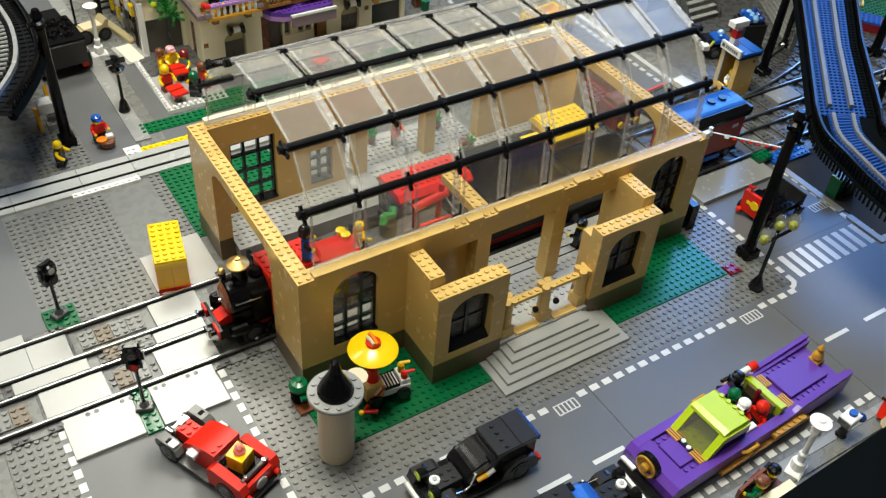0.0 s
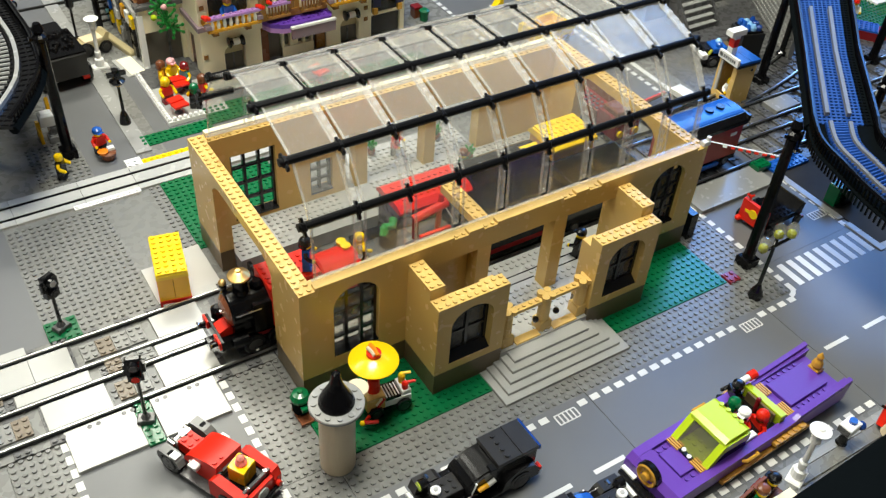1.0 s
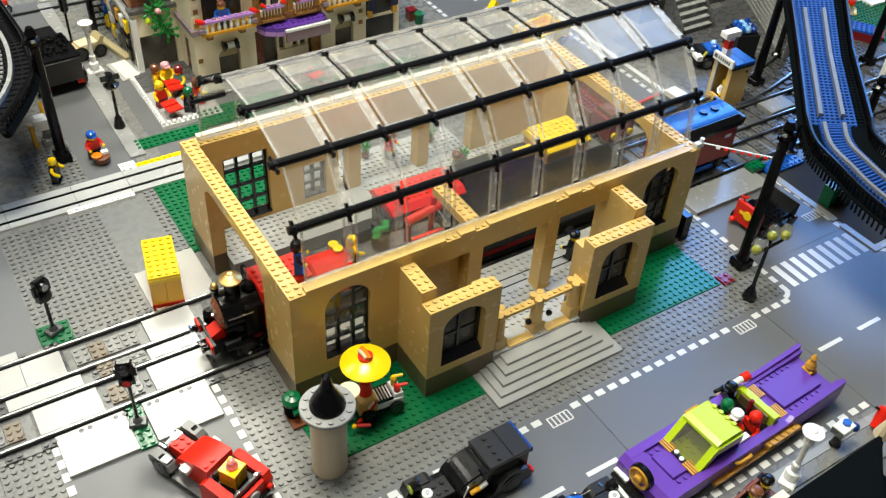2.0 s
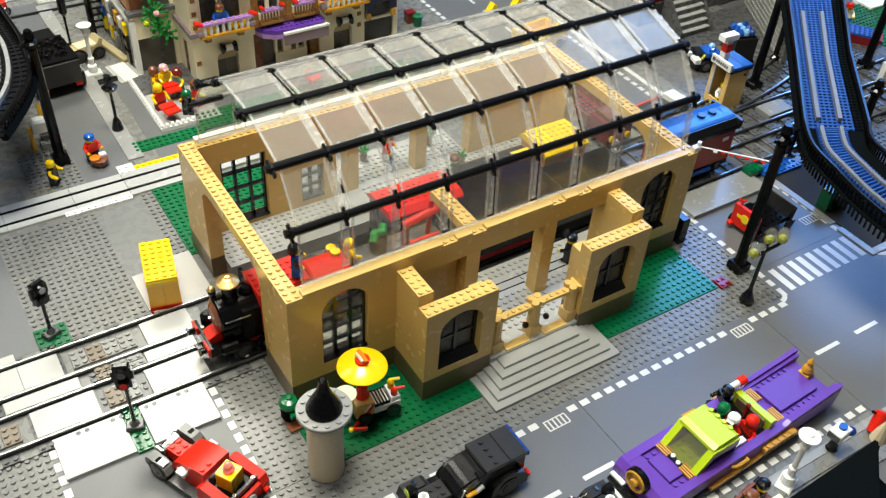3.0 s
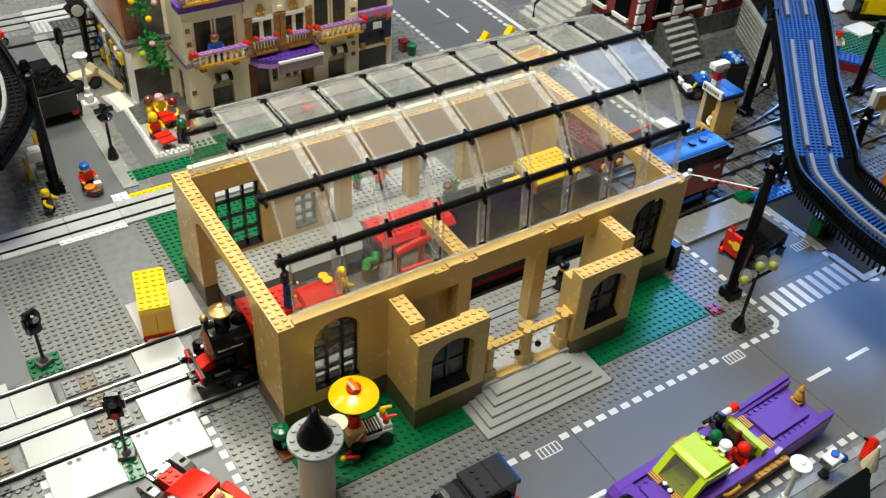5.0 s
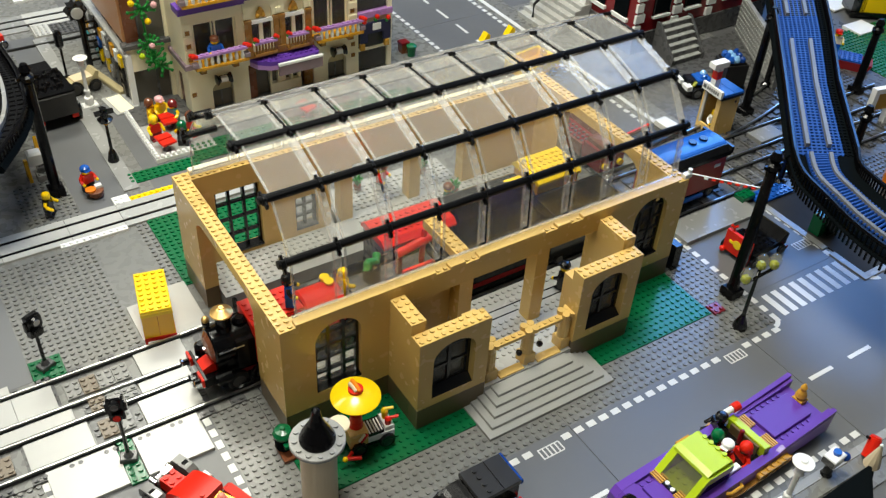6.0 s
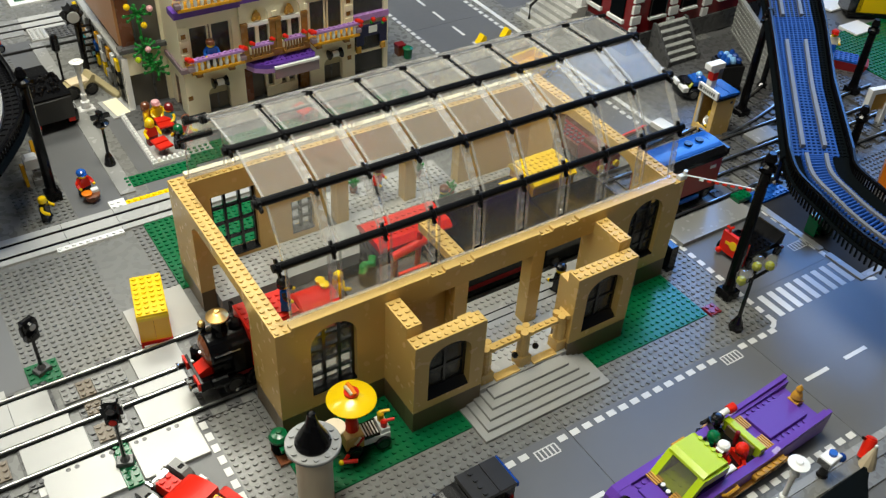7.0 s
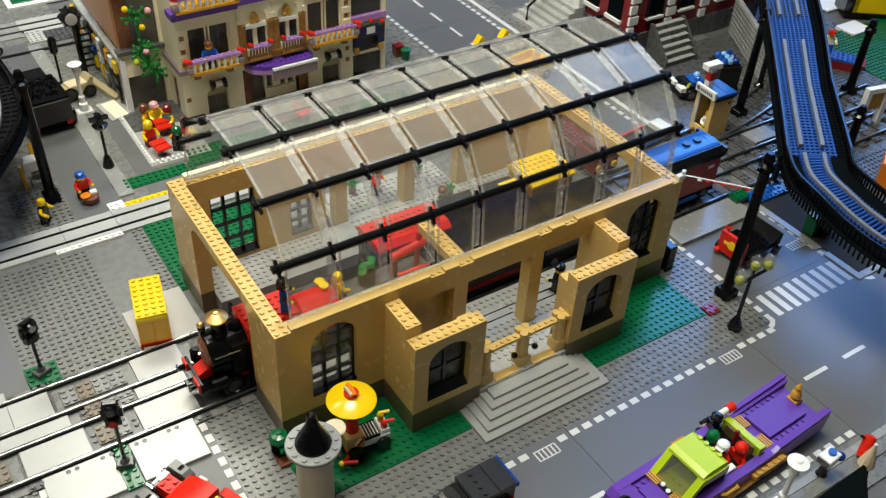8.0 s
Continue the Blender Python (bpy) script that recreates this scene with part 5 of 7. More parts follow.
bn = thing("park_bench", "reddish-brown bench beside the white lamp", "bench", 37.6, -38.9, 0.3, 8)
part("seat", Geo().box(-3, 3, -1, 1, 1.2, 1.6, BROWN, 0.05), bn)
part("backrest", Geo().box(-3, 3, 0.8, 1.2, 1.6, 3.2, BROWN, 0.05), bn)
for s in (-2.4, 2.4):
    part("leg", Geo().box(s - 0.3, s + 0.3, -0.8, 0.8, 0, 1.2, BLACK), bn)
figure(36.7, -39.2, 1.5, 200, GREEN, BLACK, BROWN, None, "toy figure in green seated on the bench", True)
figure(38.9, -38.8, 1.5, 190, BLACK, DRED, BLACK, None, "toy figure in black seated on the bench", True)
tw = thing("spire_house", "cream toy house with a steep dark roof and pale spire tip", "building", 51.0, -42.5, 0)
part("wall", Geo().box(-19, 1.2, -20, 0.2, 0, 2.4, CREAM, 0.1), tw)
part("annex", Geo().box(-17.5, -10, -1.2, 2.6, 0, 3.0, CREAM, 0.1), tw, "cream annex")
g = Geo()
g.add([(-20, 0.5, 5.6), (-20, -20, 2.4), (1.6, -20, 2.4), (1.4, -1.2, 3.4), (-0.35, -0.2, 10), (0.35, -0.2, 10), (-20, 0.5, 2.4), (1.4, 0.5, 2.4)],
      [(0, 1, 2, 3, 5, 4), (0, 4, 5, 3, 7, 6), (0, 6, 1), (3, 2, 7), (1, 6, 7, 2)], SLATE)
part("roof", g, tw, "steep dark slate-coloured roof")
part("spire_tip", Geo().lathe(0, -0.1, [(0.95, 9.4), (0.75, 10.4), (0.15, 12.6)], PILLARM, 10).ball(0, -0.1, 12.7, 0.22, WHITE, 8, 5), tw, "pale tan pointed tip")

# ---- trains ----
lo = thing("steam_locomotive", "black toy steam locomotive with red buffers and a brass dome", "locomotive", -6.6, 11.9, 1.0)
part("frame", Geo().box(0.2, 13.8, -2.0, 2.0, 1.7, 3.1, BLACKM, 0.05).box(2.4, 13.2, -2.3, 2.3, 3.1, 3.5, BLACKM, 0.05), lo)
part("frame_line", Geo().box(2.6, 7.0, -2.34, -2.3, 2.3, 2.9, DRED), lo, "dark red frame line")
part("buffer_beam", Geo().box(0.05, 0.45, -2.9, 2.9, 2.6, 4.0, BLACKM, 0.05), lo)
part("beam_plate", Geo().box(-0.25, 0.05, -2.9, -1.0, 2.9, 4.1, RED, 0.05), lo, "red beam plate")
part("beam_plate", Geo().box(-0.25, 0.05, 1.3, 2.9, 2.9, 4.1, RED, 0.05), lo, "red beam plate")
part("front_block", Geo().prism([(0.45, 3.1), (2.2, 3.1), (2.2, 4.5), (1.7, 4.5), (0.45, 3.9)], "y", -1.1, 0.9, RED), lo, "red sloped block")
for q in (-2.0, 2.0):
    part("buffer", Geo().cyl(q, 3.3, -1.0, -0.25, 0.32, BLACKM, 10, "x").lathe(q, 3.3, [(0.5, -1.3), (0.55, -1.15), (0.5, -1.0)], CHROME, 12, "x"), lo)
part("coupling", Geo().box(-1.0, 0.1, -0.6, 0.6, 1.6, 2.4, BLACK, 0.1), lo)
part("boiler", Geo().lathe(0, 6.4, [(2.25, 2.0), (2.4, 2.2), (2.4, 4.4), (2.45, 4.4), (2.45, 4.7), (2.4, 4.7), (2.4, 7.0)], BLACKM, 28, "x"), lo)
part("saddle", Geo().box(2.2, 7.0, -1.9, 1.9, 3.4, 5.4, BLACKM, 0.1), lo)
part("smokebox_door", Geo().lathe(0, 6.4, [(0.4, 1.4), (1.5, 1.6), (2.1, 2.0)], BROWN, 24, "x"), lo, "dark brown smokebox door")
part("door_dart", Geo().cyl(0, 6.4, 1.2, 1.45, 0.25, CHROME, 8, "x"), lo)
part("air_pump", Geo().lathe(1.6, 2.1, [(0.75, 3.4), (0.9, 3.7), (0.9, 5.0), (0.5, 5.4)], BLACKM, 12), lo)
for q in (-2.3, 2.3):
    part("cylinder_block", Geo().cyl(q, 2.8, 1.6, 3.6, 0.85, BLACKM, 14, "x"), lo)
part("lamp", Geo().lathe(2.4, 1.3, [(0.4, 8.6), (0.5, 9.2), (0.3, 9.3)], BLACKM, 10).ball(2.4, 1.3, 9.7, 0.5, BRASS), lo, "brass lamp")
part("chimney", Geo().lathe(4.1, 0, [(1.1, 8.4), (0.9, 9.2), (0.95, 11.0)], BLACKM, 16), lo)
part("chimney_cap", Geo().lathe(4.1, 0, [(1.1, 11.0), (1.4, 11.15), (1.38, 11.35), (0.6, 11.8), (0.3, 11.9), (0.3, 12.1)], BRASS, 22), lo, "brass chimney cap")
part("dome", Geo().lathe(6.2, 0, [(0.9, 8.5), (0.9, 9.2), (0.5, 9.6)], BLACKM, 14), lo)
part("handrail", Geo().tube([(2.4, -2.6, 7.2), (5.6, -2.6, 7.2)], 0.13, CHROME, 6), lo, "chrome handrail")
part("cab", Geo().box(7.0, 13.4, -2.6, 2.6, 3.5, 9.3, RED, 0.05), lo, "red cab")
part("cab_roof", Geo().box(6.9, 13.8, -2.5, 2.5, 9.3, 9.7, RED, 0.05).studs(7, 13, -2, 2, 9.7, RED), lo, "studded red cab roof")
for x in (4.4, 7.6, 10.8):
    for q in (-1, 1):
        wheel(lo, x, q * 2.5, 1.5, 1.5, 0.6, BLACKM, BROWNBLACK)
    part("crank_pin", Geo().cyl(x, 1.0, -3.2, -2.85, 0.25, CHROME, 8, "y"), lo, "chrome pin")
part("side_tank", Geo().box(4.6, 7.0, -2.62, -1.0, 3.5, 7.9, BLACKM, 0.1).box(4.6, 7.0, 1.0, 2.62, 3.5, 7.9, BLACKM, 0.1), lo, "black side tanks")
part("rods", Geo().box(4.2, 11.0, -3.1, -2.9, 0.8, 1.2, BLACKM, 0.03), lo)

td = thing("tank_wagon", "red rounded tank wagon with yellow studs", "railway wagon", 7.6, 11.7, 1.0)
part("frame", Geo().box(0, 5.6, -2.8, 2.8, 0.9, 2.0, BLACK, 0.05), td)
part("saddle", Geo().box(0.4, 5.2, -1.8, 1.8, 2.0, 4.2, BLACK, 0.05), td)
part("tank", Geo().lathe(0, 6.6, [(0.4, -0.1), (2.6, 0.0), (2.9, 0.3), (2.9, 5.2), (2.6, 5.5), (0.4, 5.6)], RED, 32, "x"), td, "red rounded tank")
part("filler_cap", Geo().lathe(4.3, 1.5, [(0.5, 9.0), (0.5, 9.6), (0.66, 9.6), (0.66, 9.85), (0.2, 9.95)], YELLOW, 14), td, "yellow filler cap")
part("filler_cap", Geo().lathe(4.4, 0.4, [(0.5, 9.3), (0.5, 9.7), (0.66, 9.7), (0.66, 9.95), (0.2, 10.05)], YELLOW, 14), td, "yellow filler cap")
for x in (1.4, 4.2):
    for s in (-1, 1):
        wheel(td, x, s * 2.7, 1.0, 1.0, 0.6, BLACK, DGREY)
figure(13.9, 11.9, 7.9, 90, YELLOW, YELLOW, None, None, "yellow toy figure standing on the dark wagon")
figure(5.9, 10.7, 10.95, 60, BLUE, BLUE, None, BLACK, "blue toy figure with black hair on the cab roof", False, BLACK)


def wagon(x, y, ln, label, body, roof_m, top, open_top=False):
    w = thing("railway_wagon", label, "railway wagon", x, y, 1.0)
    part("frame", Geo().box(0, ln, -2.8, 2.8, 0.9, 2.0, BLACK, 0.05), w)
    if open_top:
        for a in ((0.2, ln - 0.2, -3, -2.6), (0.2, ln - 0.2, 2.6, 3), (0.2, 0.6, -2.6, 2.6), (ln - 0.6, ln - 0.2, -2.6, 2.6)):
            part("side", Geo().box(*a, 2.0, top, body, 0.04), w)
        part("load_floor", Geo().box(0.6, ln - 0.6, -2.6, 2.6, 2.0, 2.4, DGREY), w)
    else:
        part("body", Geo().box(0.2, ln - 0.2, -3, 3, 2.0, top, body, 0.04), w)
        part("roof", Geo().prism([(-3.4, top), (3.4, top), (3.4, top + 0.4), (2.4, top + 1.1), (-2.4, top + 1.1), (-3.4, top + 0.4)], "x", 0, ln, roof_m), w)
    for wx in (2.2, ln - 2.2):
        for s in (-1, 1):
            wheel(w, wx, s * 2.7, 1.0, 1.0, 0.6, BLACK, DGREY)
    return w


ow = wagon(13.6, 11.7, 14.8, "black railway crane wagon with red beams", BLACK, BLACK, 8.8, True)
part("load", Geo().box(0.7, 14.1, -2.5, 2.5, 2.4, 7.4, DGREY, 0.2), ow, "dark grey load")
part("crane_arm", Geo().tube([(8.2, 0, 10.6), (13.4, 0, 11.6)], 0.62, RED, 12).cyl(8.6, 0, 7.4, 10.8, 0.5, DRED, 10), ow, "red crane arm")
part("crane_post", Geo().tube([(12.4, 0.4, 7.4), (12.6, 0.2, 13.2)], 0.4, RED, 10).tube([(12.6, 0.2, 12.0), (14.2, -0.6, 8.8)], 0.1, WHITE, 6), ow, "red crane post")
part("beam", Geo().box(7.6, 12.4, -3.0, -2.5, 9.2, 10.1, RED, 0.05), ow, "red side beam")
part("drum", Geo().cyl(4.8, 0.6, 7.4, 9.4, 1.2, BLACK, 14), ow)
iw = wagon(29.6, 11.7, 15.5, "black railway wagon inside the station", BLACKM, BLACKM, 8.6)
part("side_line", Geo().box(0.3, 15.2, -3.06, -3.0, 2.0, 2.8, DRED), iw, "dark red side line")
wagon(46.2, 11.7, 13.0, "open dark railway wagon with brown sides", BLACK, BROWN, 9.5, True)
rw = wagon(22.6, 19.7, 12, "dark railway wagon with a studded red roof", DGREY, RED, 7.4)
part("roof_studs", Geo().studs(1, 11, -2, 2, 8.5, RED), rw)
sw = wagon(35.2, 19.7, 13.6, "black railway wagon with grey vents on the rear track", BLACKM, BLACKM, 7.2)
for k in (3.0, 6.8, 10.6):
    part("roof_vent", Geo().cyl(k, 0, 8.3, 8.8, 0.6, DGREY, 12), sw, "round grey roof vent")
yw = wagon(49.4, 20.2, 8.2, "yellow hopper wagon with a studded top", AMBER, YELLOW, 8.8)
part("roof_studs", Geo().box(0.3, 7.9, -2.6, 2.6, 9.9, 10.2, YELLOW, 0.05).studs(0.6, 7.6, -2, 2, 10.2, YELLOW), yw)
part("end_ledge", Geo().brick(-3.4, -1.4, 7.6, 3.2, 2.4, 0.8, YELLOW), yw, "yellow ledge")
bw = wagon(69.2, 13.4, 14.2, "dark red railway coach with a bright blue roof", CRED, BLACK, 8.4)
part("roof_top", Geo().prism([(-2.3, 9.4), (2.3, 9.4)] + [(2.3 * math.cos(math.pi * k / 8), 9.45 + 0.5 * math.sin(math.pi * k / 8)) for k in range(9)], "x", 0.15, 14.05, BLUE), bw, "smooth rounded blue roof")
for k in (5.0, 12.6):
    part("roof_line", Geo().tube([(k, -2.2, 9.62), (k, 0, 9.98), (k, 2.2, 9.62)], 0.08, BLUE, 6), bw)
part("roof_vent", Geo().cyl(8.4, 0, 9.75, 10.3, 0.7, BLACK, 12), bw, "black roof vent")
part("roof_vent", Geo().cyl(10.8, 0, 9.75, 10.3, 0.7, BLACK, 12), bw, "black roof vent")
part("roof_edge", Geo().box(-0.2, 14.2, -3.5, -3.1, 8.0, 8.6, BLACK).box(14.2, 14.7, -3.4, 3.4, 8.2, 9.4, BLACK), bw, "black roof edge")
part("step_board", Geo().box(3, 10, -3.4, -3.0, 1.0, 1.6, BLUE), bw, "blue step board")
part("emblem", Geo().box(11.5, 12.8, -3.08, -3.0, 6.0, 6.6, WHITE), bw, "white plate")
solid("green_load", Geo().tube([(0, 0, 0), (0.9, 0.3, 0.9), (1.8, -0.2, 0.7), (2.6, 0.3, 1.2)], 0.6, LEAF, 8).tube([(0.4, 0.2, -1.7), (0.6, 0.2, 0.5)], 0.4, LEAF, 8).ball(0.6, 0.3, 0.7, 0.6, LEAF), "green bent load on the crane wagon", "toy", 17.6, 12.2, 10.0, 25)

# ---- yellow and other goods on the far platform ----
for x, y in ((43, 29.5), (30, 38.0), (41.5, 37.0)):
    pp = thing("potted_plant", "small green toy plant on the platform", "plant", x, y, 2.6, group="platform plants")
    part("pot", Geo().lathe(0, 0, [(0.5, 0), (0.7, 0.8)], BROWN, 10), pp)
    g = Geo()
    for i in range(9):
        a = i * 2.4
        g.tube([(0, 0, 0.8), (0.5 * math.cos(a), 0.5 * math.sin(a), 1.6 + 0.1 * i), (0.9 * math.cos(a), 0.9 * math.sin(a), 1.5 + 0.15 * i)], 0.18, LEAF, 6)
    part("leaves", g, pp)
for x, y, m in ((40, 27.0, GREEN), (33.5, 36.5, RED)):
    figure(x, y, 2.6, 40, m, DGREY, BROWN, None, "toy figure waiting on the platform")
figure(44.6, 3.4, 2.4, 200, BLACK, BLACK, BLACK, None, "toy figure in black on the station floor")

# ---- red and black cart on the road ----
ct = thing("handcart", "red and black toy cart with a yellow emblem on the road", "cart", 78.0, -2.6, 0, 2)
part("bed", Geo().box(-3.6, 4.6, -2.6, 2.6, 1.5, 2.4, BLACKM, 0.05).studs(-3.5, 4.5, -2.5, 2.5, 2.4, BLACKM), ct, "black studded bed")
part("load", Geo().brick(-3.4, 0.4, 2.4, 3, 2, 0.8, BLACKM), ct, "black studded block")
part("tail", Geo().prism([(2.6, 2.4), (4.6, 2.4), (4.8, 3.4), (4.2, 3.6)], "y", -2.6, 2.6, BLACKM), ct)
part("front_board", Geo().box(-4.2, -3.6, -2.4, 2.4, 0.9, 4.6, RED, 0.05), ct, "red board")
part("emblem", Geo().cyl(0.0, 2.9, -4.3, -4.2, 0.75, YELLOW, 14, "x").box(-4.27, -4.2, -1.5, 1.5, 2.6, 3.1, YELLOW), ct, "yellow emblem")
for s in (-1, 1):
    part("hook", Geo().tube([(-3.9, s * 1.4, 4.6), (-3.9, s * 1.5, 5.2), (-4.2, s * 1.9, 5.6)], 0.24, RED).tube([(-3.9, s * 1.5, 5.2), (-3.7, s * 1.1, 5.7)], 0.2, RED), ct, "red hook")
    wheel(ct, -3.0, s * 2.9, 0.9, 0.9, 0.5)
    wheel(ct, 3.4, s * 2.9, 0.9, 0.9, 0.5)
for e in (-2.2, 2.2):
    part("front_bumper", Geo().ball(-4.4, e, 0.9, 0.5, RED), ct, "red round bumper")
part("rear_step", Geo().box(3.0, 4.8, -3.0, -2.6, 0.8, 1.3, DRED, 0.05), ct, "dark red step")
solid("speaker_box", Geo().box(-0.7, 0.7, -1.0, 1.0, 0, 4.6, BLACK, 0.1), "black upright box beside the station wall", "box", 64.0, 1.0, 0, 0)
gb = thing("green_bin", "green toy bin, its shaded side a black box, on dark pavement", "bin", 91.6, -4.6, 0.3, 0)
# The black box stands for the green block's side in shade.
part("body", Geo().box(0, 2.6, -1.6, 1.6, 0, 3.0, BLACK, 0.05), gb)
part("lid", Geo().box(-1.6, 0, -1.0, 1.0, 0, 3.6, GREEN, 0.08), gb, "green front box")
solid("red_plate", Geo().brick(-1, -1, 0, 2, 2, P, DRED), "small dark red plate at the corner of the lawn", "plate", 63.2, -9.6, 0)
bt = thing("barrier_arm", "thin red and white barrier arm from wall to lamp post", "barrier")
B0, B1 = Vector((62.3, 0.2, 18.3)), Vector((67.2, -7.6, 19.2))
part("arm", Geo().tube([B0, B1], 0.1, WHITE, 6), bt, "white upper edge")
for i in range(7):
    a, b = B0.lerp(B1, 0.2 + i * 0.115), B0.lerp(B1, 0.2 + (i + 0.55) * 0.115)
    part("stripe", Geo().tube([a + Vector((0, 0, -0.3)), b + Vector((0, 0, -0.3))], 0.2, RED if i else WHITE, 6), bt, "red stripe")
part("bracket", Geo().box(61.2, 62.5, 0.1, 0.9, 17.7, 18.4, WHITE, 0.1).lathe(62.2, 0.4, [(0.3, 18.4), (0.3, 19.0)], WHITE, 8), bt, "white bracket")

# ---- elevated track, right ----
def smooth(pts, k=4):
    """Points along a soft curve through the given ones."""
    out = []
    for i in range(len(pts) - 1):
        p = [Vector((*pts[min(max(j, 0), len(pts) - 1)], 0, 0, 0)[:3]) for j in (i - 1, i, i + 1, i + 2)]
        for s in range(k):
            u = s / k
            q = 0.5 * (2 * p[1] + (p[2] - p[0]) * u + (2 * p[0] - 5 * p[1] + 4 * p[2] - p[3]) * u * u + (3 * p[1] - p[0] - 3 * p[2] + p[3]) * u ** 3)
            out.append(tuple(q)[:len(pts[0])])
    return out + [tuple(pts[-1])]


def elevated(name, left, right, zs, rail, label, holes, deck, poles=(), ties=True, at=(0.36, 0.64), blue_to=11, spans=((0, 1),), tie_m=None, wide=0.3, beam=0.7, drop=1.6, gap=0.8):
    """A deck between two lines of plan points at heights zs, with fences and two rails."""
    t = thing(name, label, "elevated track")
    if ties:
        left, right, zs = smooth(left), smooth(right), [z for z, in smooth([(z,) for z in zs])]
    n = len(left)
    part("deck", Geo().strip(left, right, [z - 0.5 for z in zs], zs, deck), t)
    for line in (left, right):
        pts = [Vector((*line[i], zs[i])) for i in range(n)]
        part("edge_beam", Geo().tube([p + Vector((0, 0, -0.6)) for p in pts], beam, SLATE, 6).tube([p + Vector((0, 0, 1.5)) for p in pts], 0.34, BLACKM, 6), t, "black edge beam")
        g = Geo()
        for a, b in zip(pts, pts[1:]):
            k = max(2, int((b - a).length / gap))
            for i in range(k):
                p = a.lerp(b, i / k)
                g.box(p.x - 0.13, p.x + 0.13, p.y - 0.13, p.y + 0.13, p.z - drop, p.z + 1.5, BLACKM)
        o = part("fence", g, t, "black picket fence")
        o["kind"] = "stuff"
    if holes:
        g = Geo()
        for i in range(n - 1):
            l0, l1, r0, r1 = Vector(left[i]), Vector(left[i + 1]), Vector(right[i]), Vector(right[i + 1])
            k = max(2, int((l1 - l0).length / 0.8))
            for j in range(k):
                a0, b0 = l0.lerp(l1, (j + 0.2) / k), r0.lerp(r1, (j + 0.2) / k)
                a1, b1 = l0.lerp(l1, (j + 0.72) / k), r0.lerp(r1, (j + 0.72) / k)
                z = zs[i] + (zs[i + 1] - zs[i]) * j / k
                cut = blue_to / 11
                for f0, f1, m in ((0.02, cut, holes if holes == BLACK or i > 0 or j > 0.88 * k else NAVY), (cut + 0.01, 0.98, SLATE)):
                    if f1 > f0:
                        g.strip([tuple(a0.lerp(b0, f0)), tuple(a0.lerp(b0, f1))], [tuple(a1.lerp(b1, f0)), tuple(a1.lerp(b1, f1))], z, z + 0.13, m)
        o = part("deck_grid", g, t)
        o["kind"] = "stuff"
        g = Geo()
        for q in range(13):
            f = q / 12
            line = [Vector(l).lerp(Vector(r), f * 0.94 + 0.03) for l, r in zip(left, right)]
            side = [(Vector(r) - Vector(l)).normalized() * 0.12 for l, r in zip(left, right)]
            g.strip([tuple(p - d) for p, d in zip(line, side)], [tuple(p + d) for p, d in zip(line, side)], [z + 0.02 for z in zs], [z + 0.15 for z in zs], holes if f * 0.94 + 0.03 < blue_to / 11 else SLATE)
        o = part("deck_beam", g, t)
        o["kind"] = "stuff"
    many = lambda line: [Vector(line[min(int(k * (n - 1) / 60), n - 2)]).lerp(Vector(line[min(int(k * (n - 1) / 60), n - 2) + 1]), k * (n - 1) / 60 - min(int(k * (n - 1) / 60), n - 2)) for k in range(61)]
    ll, rr, hh = many(left), many(right), [v.x for v in many([(z, 0.0) for z in zs])]
    for f, s0, s1 in [(f, *s) for f in at for s in spans]:
        ks = range(int(s0 * 60), int(s1 * 60) + 1)
        pts = [Vector((*ll[k], hh[k] + 0.55)).lerp(Vector((*rr[k], hh[k] + 0.55)), f) for k in ks]
        side = [(rr[k] - ll[k]).normalized() for k in ks]
        l_ = [(p.x - s.x * wide, p.y - s.y * wide) for p, s in zip(pts, side)]
        r_ = [(p.x + s.x * wide, p.y + s.y * wide) for p, s in zip(pts, side)]
        part("rail", Geo().strip(l_, r_, [p.z - 0.45 for p in pts], [p.z + 0.25 for p in pts], rail), t, "pearl grey rail")
    for i in range(n - 1 if ties else 0):
        k = max(2, int((Vector(left[i + 1]) - Vector(left[i])).length / 2.2))
        for j in range(k):
            a, b = Vector((*left[i], zs[i])).lerp(Vector((*left[i + 1], zs[i + 1])), j / k), Vector((*right[i], zs[i])).lerp(Vector((*right[i + 1], zs[i + 1])), j / k)
            part("tie", Geo().tube([a.lerp(b, 0.22) + Vector((0, 0, 0.25)), a.lerp(b, 0.7) + Vector((0, 0, 0.25))], 0.24, tie_m or rail, 6), t)
    for px, py, ph in poles:
        part("support", Geo().lathe(px, py, [(1.0, 0), (1.0, 0.8), (0.55, 1.2), (0.55, ph)], BLACK, 8), t, "black support post")
    return t


elevated("elevated_track", [(137, 58), (104.8, 24), (92, 10.6), (78.4, -3.6)], [(146, 53), (113.6, 19.6), (98.9, 5.6), (86.4, -8.4)], [21.5, 20, 19.5, 18.5], RAILM, "blue-decked elevated toy track with black sides", DECKBLUE, SLATE,
         [(96, 8, 19), (120, 33, 20)], False, (0.26, 0.61), 9.2, ((0, 0.3), (0.42, 0.98)))
elevated("elevated_track", [(78.4, -3.6), (75.4, -8), (74.4, -13), (73.8, -18), (74.0, -24), (76, -30)], [(86.4, -8.4), (84.3, -10.8), (83.8, -14), (84, -18), (85, -22), (87.5, -26.5)], [18.5, 18, 17.5, 16.8, 16.2, 15.8], RAILM,
         "curved elevated toy track with black picket sides", None, SLATE, [(83, -27, 15.6)], True, (0.29, 0.6), tie_m=DECKBLUE, wide=0.28, beam=0.32, drop=2.2, gap=1.15)
